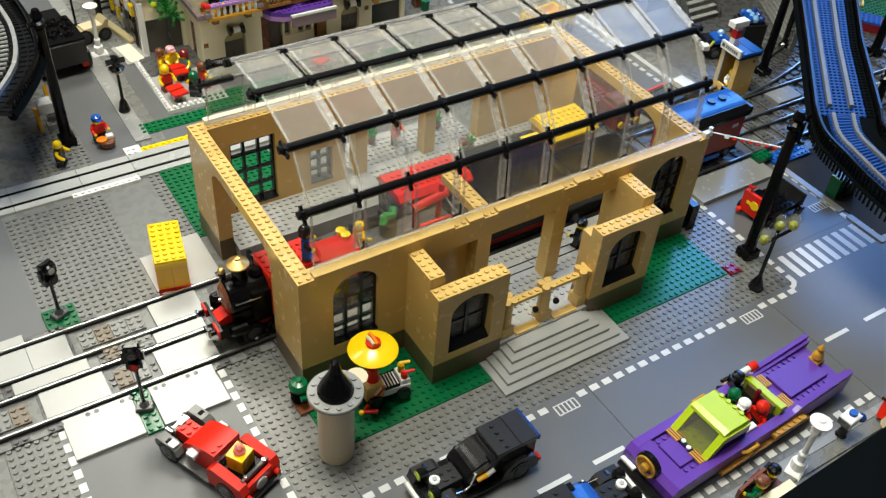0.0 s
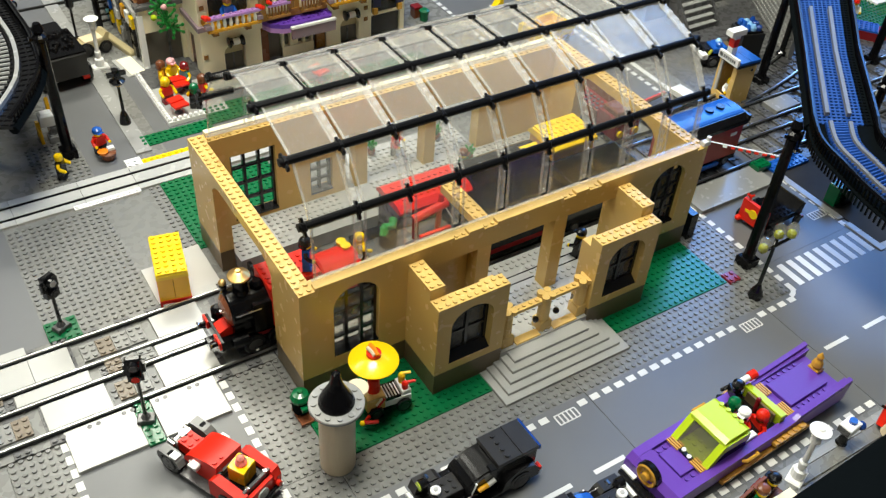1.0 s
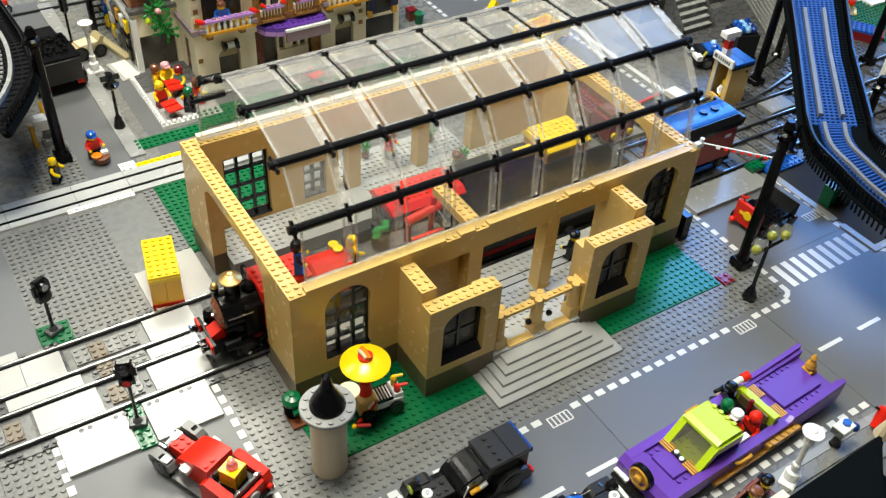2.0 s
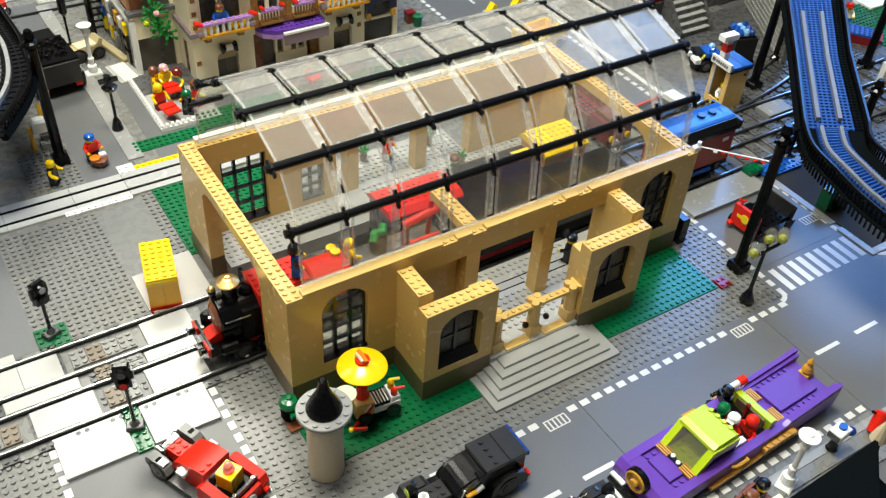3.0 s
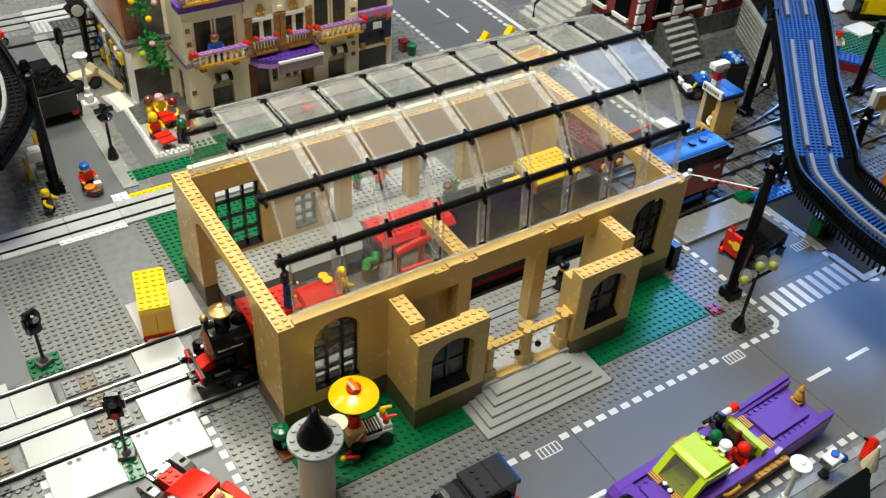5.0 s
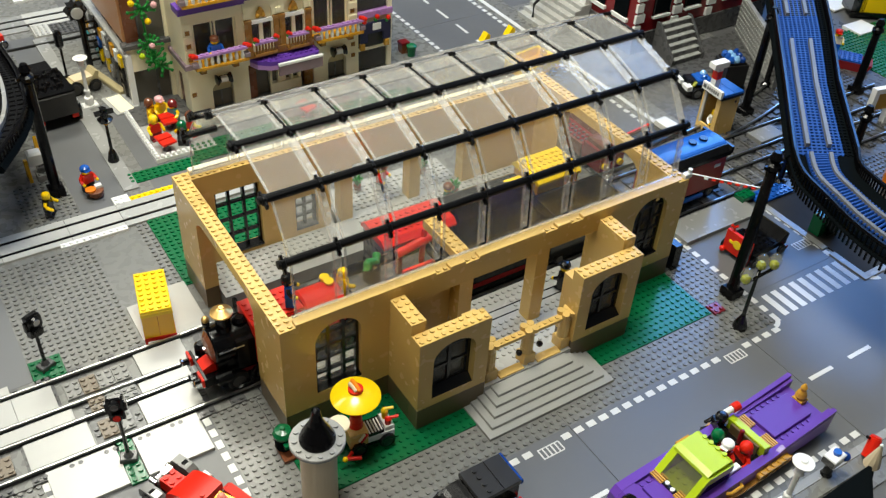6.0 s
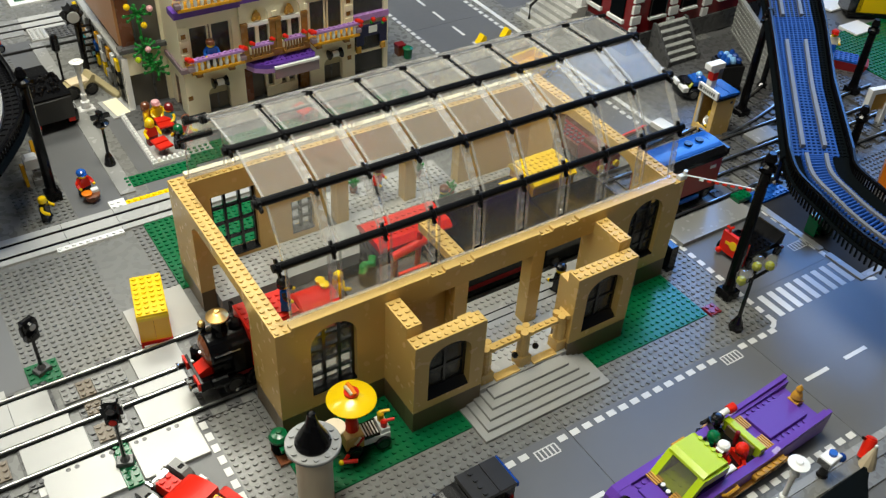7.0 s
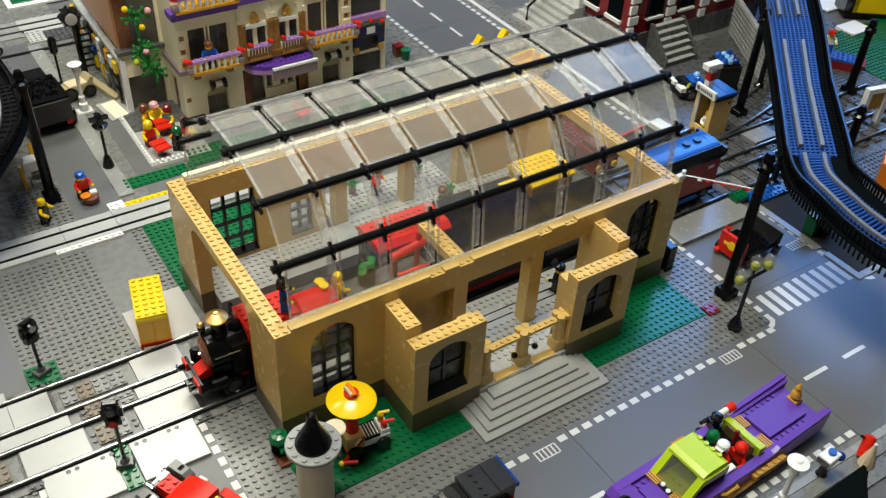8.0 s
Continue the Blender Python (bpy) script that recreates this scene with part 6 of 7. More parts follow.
elevated("elevated_track", [(-24, 92), (-23, 80), (-23, 70), (-27, 62), (-32, 56)], [(-11.9, 91.8), (-11.2, 79), (-11, 70), (-12.6, 59.4), (-18.8, 49)], [16.5, 16.3, 16.2, 16.2, 16.2], LGREY, "curved black elevated toy track with grey rails", BLACK, BLACK,
         [(-22, 66, 15.5)], True, (0.5, 0.78))
sh = thing("market_stall", "dim stall with yellow panels and white goods under the elevated track", "stall", -12.8, 70.4, 0)
part("panel", Geo().prism([(2.6, 0), (5.0, 0), (4.4, 3.6), (3.2, 4.6)], "x", 1.8, 2.3, ORYEL), sh, "yellow sloping panel")
part("panel", Geo().prism([(-3.0, 0), (-0.2, 0), (-0.4, 3.0), (-2.0, 3.6)], "x", -1.0, -0.5, ORYEL), sh, "yellow sloping panel")
part("counter", Geo().brick(0.2, -3.6, 0, 3, 2, 1.2, LGREY).brick(0.6, -3.0, 1.2, 2, 2, 1.2, DGREY), sh)
part("goods", Geo().box(-0.4, 1.8, -2.4, -0.4, 2.6, 4.8, WHITE, 0.4), sh, "white rounded goods")
figure(-13.2, 57.5, 0, 60, BLACK, BLACK, None, YELLOW, "toy figure in black with yellow arms by the stall")

# ---- black dump truck ----
dt = thing("dump_truck", "black toy dump truck with red rear lights on the grey square", "truck", -5.6, 86.6, 0, 4)
dt.scale = (1.08, 1.08, 1.08)
part("bed", Geo().prism([(-4.2, 2.6), (3.6, 2.6), (3.6, 6.2), (-5.0, 6.4)], "x", -3.4, 3.4, BLACKM), dt)
part("tailgate", Geo().box(-3.3, 3.3, -5.2, -4.6, 2.2, 6.0, BROWNBLACK, 0.1), dt, "dark tailgate")
g = Geo().box(-3.2, 3.2, -4, 3, 6.0, 6.3, BLACKM)
rng = random.Random(5)
for k in range(60):
    g.ball(rng.uniform(-2.9, 2.9), rng.uniform(-3.6, 2.8), 6.3 + rng.uniform(0, 0.2), rng.uniform(0.25, 0.5), BLACKM, 6, 4)
o = part("load", g, dt, "rough black load")
o["kind"] = "stuff"
part("cab", Geo().box(-3.0, 3.0, 4, 8, 1.6, 5.6, BLACK, 0.2), dt)
for s in (-1, 1):
    part("tail_light", Geo().box(s * 2.2, s * 3.2, -5.0, -4.5, 1.4, 2.2, RED, 0.05), dt, "red tail light")
    for y in (-2.5, 5.5):
        w = new("wheel")
        w.parent = dt
        part("tyre", Geo().cyl(y, 1.8, s * 2.4, s * 4.0, 1.8, BLACK, 18, "x"), w)
pt = thing("signpost", "thin black signpost with a round head behind the truck", "signpost", 0.2, 97, 0)
part("pole", Geo().cyl(0, 0, 0, 9, 0.22, BLACK, 8), pt)
part("head", Geo().lathe(0, 0, [(0.4, 7.0), (0.75, 7.5), (0.75, 9.8), (0.4, 10.4)], BLACK, 10), pt)

cg = thing("tan_carriage", "tan curved toy carriage with black wheels behind the white lamp", "carriage", 1.6, 92.6, 0, 12)
part("body", Geo().prism([(-3.6, 1.4), (2.6, 1.4), (3.2, 3.6), (2.6, 3.8), (1.6, 2.6), (-2.2, 2.6), (-3.4, 4.2), (-4.0, 4.0)], "y", -1.4, 1.4, PALETAN), cg, "tan curved body")
part("seat", Geo().box(-1.6, 2.2, -1.3, 1.3, 2.6, 3.0, PILLARM, 0.08), cg)
for wy, r in ((-1.7, 1.5), (1.7, 1.5)):
    wheel(cg, -1.8, wy, 1.5, r, 0.5, BLACK, BROWNBLACK)
    wheel(cg, 2.0, wy, 1.2, 1.2, 0.5, BLACK, BROWNBLACK)
part("hoop", Geo().tube([(-3.4, -1.5, 2.4), (-3.6, -1.2, 4.4), (-3.4, 0, 5.0), (-3.4, 1.2, 4.4), (-3.2, 1.5, 2.4)], 0.3, BLACK, 8), cg, "black hoop")
solid("plank_bench", Geo().box(-0.7, 0.7, -5.0, 5.0, 0, 0.9, PALETAN, 0.15), "long tan plank at the foot of the kiosk", "bench", 6.6, 92.4, 0, 14)

# ---- cafe terrace ----
fx0, fy0 = 6.0, 63.4
te = thing("cafe_terrace", "white scalloped fence round the cafe terrace on tiles", "fence")
part("tiles", Geo().box(6, 16.4, 63.6, 75, 0, 0.35, GREY, 0.04).box(6, 16, 75, 82, 0, 0.35, DGREY, 0.04), te, "grey terrace floor")
for x0, x1, y0, y1 in ((5.6, 6.4, 63.2, 80.5), (6.4, 12, 63.2, 64.0)):
    g = Geo().box(x0, x1, y0, y1, 0, 0.8, WHITE, 0.06)
    for k in range(int(max(x1 - x0, y1 - y0) / 0.9)):
        cx, cy = (x0 + 0.4, y0 + 0.45 + 0.9 * k) if y1 - y0 > 2 else (x0 + 0.45 + 0.9 * k, y0 + 0.4)
        g.lathe(cx, cy, [(0.36, 0.8), (0.4, 1.0), (0.3, 1.3), (0.1, 1.4)], WHITE, 8)
    part("fence_rail", g, te, "white scalloped rail")
green(12, 56, 60.6, 66.0, "green studded plate behind the station", 0.3)
for x, y, turn, t_, l_, c_, h_, lab in ((7.4, 71.4, 10, RED, DRED, None, YELLOW, "toy figure in red with long yellow hair at the terrace"),
                                       (10.4, 77.2, 20, YELLOW, BROWN, PINK, None, "toy figure with a pink cap at the terrace"),
                                       (11.9, 74.8, -60, TEAL, DGREY, None, DRED, "toy figure in blue-grey with red hair at the terrace"),
                                       (11.0, 67.6, 150, BLACK, BLACK, None, GREEN, "toy figure in black with green hair at the terrace"),
                                       (13.3, 69.8, 100, RED, RED, None, BROWN, "toy figure in a red robe at the terrace"),
                                       (8.6, 77.0, 60, AMBER, BROWN, None, BROWN, "toy figure in amber at the terrace")):
    figure(x + 0.5, y - 1.4, 0.35, turn, t_, l_, c_, YELLOW, lab, False, h_)
for x, y, turn in ((8.4, 66.2, 10), (11.0, 72.4, 0), (34.0, 65.0, 20)):
    tb2 = thing("cafe_table", "small red cafe table with a tablecloth fold", "table", x, y, 0.35 if x < 20 else 0.5, turn, group="cafe tables")
    part("tabletop", Geo().box(-1.3, 1.3, -1.6, -0.05, 1.7, 2.1, RED, 0.08).box(-1.3, 1.3, 0.0, 1.6, 1.9, 2.3, RED, 0.08), tb2)
    part("leg", Geo().lathe(0, 0, [(0.8, 0), (0.4, 0.3), (0.4, 1.9)], DGREY, 10), tb2)
solid("doormat_tile", Geo().box(-2.2, 2.2, -3.4, 3.4, 0, 0.3, GREY).box(-1.4, 1.2, -3.0, 3.0, 0.3, 0.36, CREAM), "pale tile with a tan print on the pavement", "tile", 6.2, 84.5, 0, 8)

# ---- cream townhouse with purple awning ----
BX, BY = 16.4, 75.0
hs = thing("townhouse", "cream toy townhouse with gold trim, purple awning and flower balconies", "building", BX, BY, 0)


def house_part(name, m, *boxes, label="", c=0.0):
    g = Geo()
    for b in boxes:
        g.box(*b, m, c)
    return part(name, g, hs, label)


# ground floor
g = Geo()
part("wall", arch_wall(Geo(), 0, 11.2, 0, 1.6, 0.2, 9.6, 4.1, 8.1, 0.2, 3.9, 1.5, CREAM), hs)
part("wall", arch_wall(Geo(), 24.2, 33.8, 0, 1.6, 0.2, 9.6, 27.2, 31.1, 0.2, 3.9, 1.5, CREAM), hs)
g.box(11.2, 24.2, 0, 1.6, 7.2, 9.6, CREAM).box(40.2, 41.1, 0, 1.6, 0.2, 9.6, CREAM).box(33.8, 40.2, 0, 1.6, 9.0, 9.6, CREAM)
part("wall", g, hs)
for a in (4.1, 27.2):
    d = new("door")
    d.parent = hs
    part("leaf", Geo().box(a + 0.05, a + 3.85, 1.0, 1.3, 0.2, 3.4, DIMGLASS).box(a + 1.8, a + 2.1, 0.9, 1.0, 0.2, 3.4, DGREY), d, "dark door leaf")
    part("fanlight", Geo().box(a + 0.05, a + 3.85, 0.8, 1.3, 3.4, 5.4, PALETAN), d, "tan arched panel")
house_part("shop_front", DIMGLASS, (11.2, 24.2, 1.3, 1.7, 0.2, 7.2), label="dark shop front under the awning")
for x, w_, m in ((11.2, 1.6, BROWN), (15.4, 0.5, CREAM), (17.0, 1.6, CREAM), (19.6, 0.5, CREAM), (21.2, 0.5, CREAM), (22.4, 1.8, BRONZE)):
    house_part("shop_post", m, (x, x + w_, 0.5, 1.3, 0.2, 7.2))
house_part("shop_sill", CREAM, (15.4, 21.7, 0.3, 1.3, 0.2, 2.2), c=0.05)
# first floor
g = Geo()
g.box(0, 1.9, 0, 1.6, 9.6, 20, CREAM).box(9.6, 10.9, 0, 1.6, 9.6, 20, CREAM).box(1.9, 9.6, 0, 1.6, 17.3, 20, CREAM)
part("wall", g, hs)
part("wall", arch_wall(Geo(), 10.9, 17.4, -0.6, 1.2, 9.6, 20.2, 12.2, 16.3, 11.2, 17.0, 1.9, CREAM), hs)
part("wall", arch_wall(Geo(), 17.42, 23.7, -0.6, 1.2, 9.6, 20.2, 18.6, 22.5, 11.2, 17.0, 1.9, CREAM), hs)
g = Geo().box(23.7, 24.6, 0, 1.6, 9.6, 20, CREAM).box(31.6, 33.6, 0, 1.6, 9.6, 20, CREAM).box(24.6, 31.6, 0, 1.6, 17.6, 20, CREAM)
part("wall", g, hs)
for a, b in ((10.7, 11.1), (16.9, 18.0), (23.3, 23.8)):
    house_part("keystone", CREAM, (a, b, -0.9, -0.6, 16.7, 17.6))
for a, b in ((1.9, 5.5), (5.8, 9.6), (24.6, 28.0), (28.3, 31.6)):
    w = new("window")
    w.parent = hs
    part("frame", Geo().box(a, b, 0.6, 1.0, 10.0, 10.4, CREAM).box(a, a + 0.3, 0.5, 1.0, 10.4, 17.3, CREAM).box(b - 0.3, b, 0.5, 1.0, 10.4, 17.3, CREAM).box(a, b, 0.6, 1.0, 16.9, 17.3, CREAM), w)
    part("pane", Geo().box(a + 0.3, b - 0.3, 0.75, 0.85, 10.4, 16.9, DARKPANE), w)
for a, b in ((12.2, 16.3), (18.6, 22.5)):
    m_ = (a + b) / 2
    w = new("window")
    w.parent = hs
    part("tympanum", Geo().box(a, b, 0.1, 0.6, 15.9, 18.9, CREAM), w)
    part("emblem", Geo().lathe(m_, 17.0, [(0.75, -0.25), (0.8, -0.1), (0.6, 0.1)], GOLD, 12, "y").ball(m_ - 0.5, -0.1, 16.5, 0.45, GOLD, 8, 5).ball(m_ + 0.5, -0.1, 16.5, 0.45, GOLD, 8, 5).ball(m_, -0.15, 17.7, 0.4, GOLD, 8, 5), w, "gold emblem")
    part("transom", Geo().box(a, b, -0.4, 0.6, 15.2, 15.9, WHITE, 0.06), w, "white transom")
    part("mullion", Geo().box(m_ - 0.35, m_ + 0.35, 0.0, 0.5, 11.2, 15.2, CREAM), w)
    part("pane", Geo().box(a, b, 0.4, 0.5, 11.2, 15.2, DARKPANE), w)
for a, b in ((10.9, 12.1), (16.35, 17.35), (17.45, 18.5), (22.55, 23.7)):
    part("pilaster", Geo().box(a, b, -1.0, -0.6, 9.6, 16.4, BRONZE, 0.05).box(a - 0.05, b + 0.05, -1.15, -0.6, 9.6, 10.4, BRONZE, 0.05).box(a - 0.05, b + 0.05, -1.15, -0.6, 15.8, 16.4, BRONZE, 0.05), hs, "gold-brown pilaster")
house_part("string_course", BRONZE, (10.8, 24.0, -1.1, 0, 9.0, 9.6), label="gold-brown ledge", c=0.05)
# corner bay
house_part("lavender_band", LAV, (33.6, 41.1, -0.3, 1.2, 11.4, 12.6), label="lavender band", c=0.05)
for z0, z1 in ((0.3, 9.0), (12.6, 20)):
    part("corner_glass", Geo().box(33.8, 40.2, 0.6, 0.8, z0, z1, DARKPANE), hs)
house_part("corner_post", CREAM, (40.2, 41.1, 0, 1.6, 9.6, 20), (33.6, 40.2, 0.2, 1.2, 9.6, 11.4))
house_part("bay_rail", CREAM, (33.8, 40.2, 0.3, 0.9, 4.4, 4.9), label="cream rail in the shop window")
part("shop_drape", Geo().box(33.9, 40.4, -0.9, -0.4, 8.4, 10.6, NAVY, 0.05).box(33.9, 35.4, -0.85, -0.4, 6.6, 8.4, NAVY, 0.05).box(38.9, 40.4, -0.85, -0.4, 6.6, 8.4, NAVY, 0.05), hs, "dark blue drape")
house_part("drape_tag", WHITE, (36.4, 38.2, -1.0, -0.9, 9.0, 10.4), label="white square", c=0.03)
for x, z in ((34.6, 11.0), (37.4, 11.6), (39.8, 11.0)):
    part("flower", Geo().ball(x, -0.9, z, 0.5, RED, 8, 5).ball(x - 0.3, -0.8, z - 0.55, 0.4, LEAF, 6, 4), hs, "red flower")
for x in (34.3, 39.6):
    part("drape_bracket", Geo().box(x - 0.45, x + 0.45, -1.0, -0.3, 5.2, 6.5, GOLD, 0.1), hs, "gold bracket")
# things behind the panes
house_part("curtain", TEAL, (25.6, 27.6, 2.4, 3.0, 10.4, 13.4), label="teal cushion behind the pane", c=0.3)
house_part("interior_wall", NOUGAT, (27.9, 33.4, 5.0, 5.4, 9.7, 19.5), label="brown inner wall")
# quoins: cream blocks with small square recesses in tan between them
for z in (10.4, 12.9, 15.4):
    for x in (0.1, 31.8):
        part("quoin", Geo().box(x, x + 1.5, -0.25, 0, z + 1.1, z + 2.3, CREAM, 0.06), hs)
        part("quoin_clip", Geo().box(x + 0.35, x + 1.15, -0.12, 0, z + 0.15, z + 0.95, BRONZE), hs, "tan square")
for x, z in ((0.3, 3.6), (32.2, 3.9), (32.2, 6.2)):
    part("quoin_clip", Geo().box(x, x + 0.8, -0.12, 0, z, z + 0.8, BRONZE), hs, "tan square")
house_part("plinth_band", MAUVE, (-0.5, 1.2, -0.7, 0, 9.3, 10.2), (-0.5, 0, 0, 8, 9.3, 10.2), label="dusty mauve ledge", c=0.05)
# upper floor
part("cornice", Geo().box(-0.8, 10.9, -1.6, 1.6, 20, 21.2, PURPLE, 0.1).box(10.9, 23.7, -1.1, 1.6, 20.2, 21.2, PURPLE, 0.1).box(23.7, 41.4, -0.8, 1.6, 20, 21.2, PURPLE, 0.1), hs, "purple cornice")
house_part("wall", CREAM, (0, 41.1, 0.4, 1.6, 21.2, 30))


def balcony(x0, x1, z, cols):
    b = new("balcony")
    b.parent = hs
    part("floor", Geo().box(x0 + 0.3, x1 - 0.2, -3.0, 0, z - 0.9, z - 0.35, AMBER, 0.06), b, "gold balcony floor")
    part("corner", Geo().box(x0 - 0.1, x0 + 0.9, -3.1, -2.0, z - 0.2, z + 0.6, MAUVE, 0.1), b, "mauve corner block")
    part("corner", Geo().box(x1 - 0.9, x1 + 0.1, -3.1, -2.0, z - 0.2, z + 0.6, MAUVE, 0.1), b, "mauve corner block")
    for i in range(cols):
        x = x0 + 1.2 + (x1 - x0 - 2.4) * i / (cols - 1)
        part("baluster", Geo().lathe(x, -2.6, [(0.28, z - 0.35), (0.36, z + 0.3), (0.24, z + 0.9), (0.3, z + 1.4)], WHITE, 8), b, "white turned baluster")
    n = int(x1 - x0)
    part("handrail", Geo().box(x0 + 0.2, x1 - 0.2, -3.05, -2.1, z + 1.4, z + 1.85, LAV, 0.05).studs(x0 + 0.2, x0 + 0.2 + n, -3.08, -2.08, z + 1.85, LAV), b, "lavender handrail")
    for x in (x0 + 0.2, x1 - 0.2):
        fl = part("flower", Geo().ball(x, -2.6, z + 1.9, 0.55, RED, 8, 5).ball(x + 0.45, -2.8, z + 1.8, 0.4, RED, 8, 5).ball(x - 0.4, -2.4, z + 2.1, 0.4, RED, 8, 5), b, "red flower")
    for x in (x0 + 2.1, x1 - 2.1):
        part("bracket", Geo().box(x - 0.55, x + 0.55, -1.4, 0, z - 2.5, z - 0.9, BRONZE, 0.12).cyl(x, z - 1.7, -1.55, -1.4, 0.3, AMBER, 10, "y"), b, "gold-brown bracket")
    return b


balcony(0.4, 10.6, 10.9, 8)
balcony(23.6, 33.6, 10.9, 8)
balcony(-0.6, 11.0, 22.6, 9)
for a, b in ((12.1, 16.35), (18.5, 22.6)):
    fb = new("flower_box")
    fb.parent = hs
    part("box", Geo().box(a, b, -2.0, -0.7, 9.6, 10.1, BRONZE, 0.05), fb, "gold-brown shelf")
    part("handrail", Geo().box(a, b, -2.2, -1.2, 12.0, 12.45, LAV, 0.05).studs(a, a + 4, -2.2, -1.2, 12.45, LAV), fb, "lavender handrail")
    for i in range(7):
        part("baluster", Geo().cyl(a + 0.35 + i * (b - a - 0.7) / 6, -1.7, 10.1, 12.0, 0.19, BRONZE, 8), fb)
    for x in (a + 0.2, b - 0.2):
        part("flower", Geo().ball(x, -1.8, 12.9, 0.45, RED, 8, 5).ball(x + 0.35, -2.0, 12.75, 0.35, RED, 8, 5), fb, "red flower")
        part("leaves", Geo().ball(x, -1.7, 12.5, 0.5, LEAF, 8, 5), fb)
aw = new("awning")
aw.parent = hs
pts = [(11.6, 0), (24.2, 0), (24.2, -2.6), (23.6, -3.4), (16.6, -3.6), (14.2, -3.1), (12.4, -1.8)]
part("canopy", Geo().prism(pts, "z", 7.9, 8.7, PURPLE).studs(13.2, 24.2, -2.9, 0.1, 8.7, PURPLE, 10).studs(12.2, 13.2, -0.9, 0.1, 8.7, PURPLE, 10), aw, "studded purple canopy")
part("canopy_edge", Geo().prism(pts, "z", 7.0, 7.88, LAV), aw, "lavender canopy edge")
part("sign", Geo().box(15.6, 24.3, -3.95, -3.6, 5.9, 7.9, MAUVE, 0.05), aw, "dusty mauve sign board")
part("sign_edge", Geo().box(15.5, 24.4, -4.1, -3.5, 7.9, 8.35, WHITE, 0.05), aw, "white sign edge")
for a in (6.1, 29.1):
    wl = new("wall_lamp")
    wl.parent = hs
    part("bracket", Geo().box(a - 0.3, a + 0.3, -0.9, 0, 5.9, 6.4, BLACK, 0.05).box(a - 1.3, a + 1.3, -1.1, -0.5, 6.6, 7.0, BLACK, 0.1), wl)
    for e in (-1.15, 1.15):
        part("end_cap", Geo().lathe(-0.95, 6.4, [(0.4, a + e * 0.45), (0.95, a + e * 1.05), (1.0, a + e * 1.2), (0.3, a + e * 1.3)], BLACK, 14, "x"), wl, "black flared end cap")
    part("glass", Geo().cyl(-0.95, 6.4, a - 0.62, a + 0.62, 0.62, WHITE, 14, "x"), wl, "white lamp glass")
# side wall and rear block
house_part("side_wall", CREAM, (0, 1.6, 1.6, 3.4, 0.2, 30), (0, 1.6, 3.4, 6.0, 6.8, 30), (0, 1.6, 6.0, 22, 0.2, 30))
house_part("side_door", BROWN, (0.3, 0.7, 3.4, 6.0, 0.2, 6.8), label="brown side door", c=0.05)
# recessed wing beside the terrace
house_part("wing_wall", CREAM, (-7.8, 0, 8, 9.4, 6.6, 11.2), (-0.8, 0, 8, 9.4, 0.2, 6.6), (-7.8, 0, 8.2, 9.2, 22, 30), (-0.6, 0, 8.2, 9.2, 12, 22))
house_part("wing_ledge", DGREY, (-8.4, 0, 7.4, 9.4, 11.2, 12.0), label="grey ledge", c=0.05)
house_part("wing_door", DIMGLASS, (-7.6, -0.8, 8.6, 9.0, 0.2, 6.6), label="dark glass doors")
house_part("wing_door_bar", DGREY, (-3.2, -2.8, 8.4, 8.6, 0.2, 6.6))
house_part("wing_window", DIMGLASS, (-5.0, -0.6, 8.6, 9.0, 12, 22), label="large dark window")
house_part("wing_curtain", BROWN, (-7.4, -5.0, 8.7, 9.1, 12, 22), label="brown curtain")
house_part("wing_mullion", DGREY, (-5.2, -4.9, 8.3, 8.7, 12, 22))
house_part("wing_side", NOUGAT, (-7.8, -7.0, 9.4, 30, 12, 30))
house_part("roof", DGREY, (0, 41.1, 0.4, 26, 30, 30.6))
house_part("rear_wall", CREAM, (1.6, 41.1, 24, 26, 0.2, 30), (39.5, 41.1, 1.6, 24, 0.2, 30))
house_part("floor_slab", BROWN, (1.6, 39.4, 1.6, 24, 9.2, 9.6), (1.6, 39.4, 1.6, 24, 19.6, 20))
figure(BX + 4.9, BY - 1.6, 10.7, 0, BLUE, DGREY, BROWN, BLUE, "toy figure in blue with brown hair on the balcony")

# flowering climber on the side wall
cl = thing("climbing_plant", "green climbing plant with yellow and pink flowers on the cafe wall", "plant", 12.6, 82.4, 0.4)
g = Geo()
rng = random.Random(4)
for cx, cz, n in ((-0.6, 18.0, 9), (-0.3, 11.4, 11), (0.4, 8.4, 10), (1.4, 6.8, 6)):
    for k in range(n):
        t = k * 6.283 / n + rng.random() * 0.5
        r = 1.3 + rng.random() * 1.2
        p = [(cx, 0, cz), (cx + 0.5 * r * math.cos(t), -0.3 - 0.4 * rng.random(), cz + 0.5 * r * math.sin(t)), (cx + r * math.cos(t), -0.2 - 0.5 * rng.random(), cz + r * math.sin(t))]
        g.tube(p, 0.2, LEAF, 5)
        g.ball(*p[2], 0.34, LEAF, 6, 4)
        g.ball(*p[1], 0.3, LEAF, 6, 4)
part("leaves", g, cl)
part("stem", Geo().tube([(1.4, 0.2, 6.2), (-0.2, 0, 11), (-0.6, 0, 18)], 0.22, LEAF, 6), cl)
for x, z, m in ((-2.2, 19.6, YELLOW), (1.6, 18.6, PINK), (0.2, 15.8, YELLOW), (0.2, 11.2, PINK), (-1.8, 9.6, LIME)):
    part("flower", Geo().ball(x, -0.7, z, 0.58, m, 10, 6), cl, "round flower")

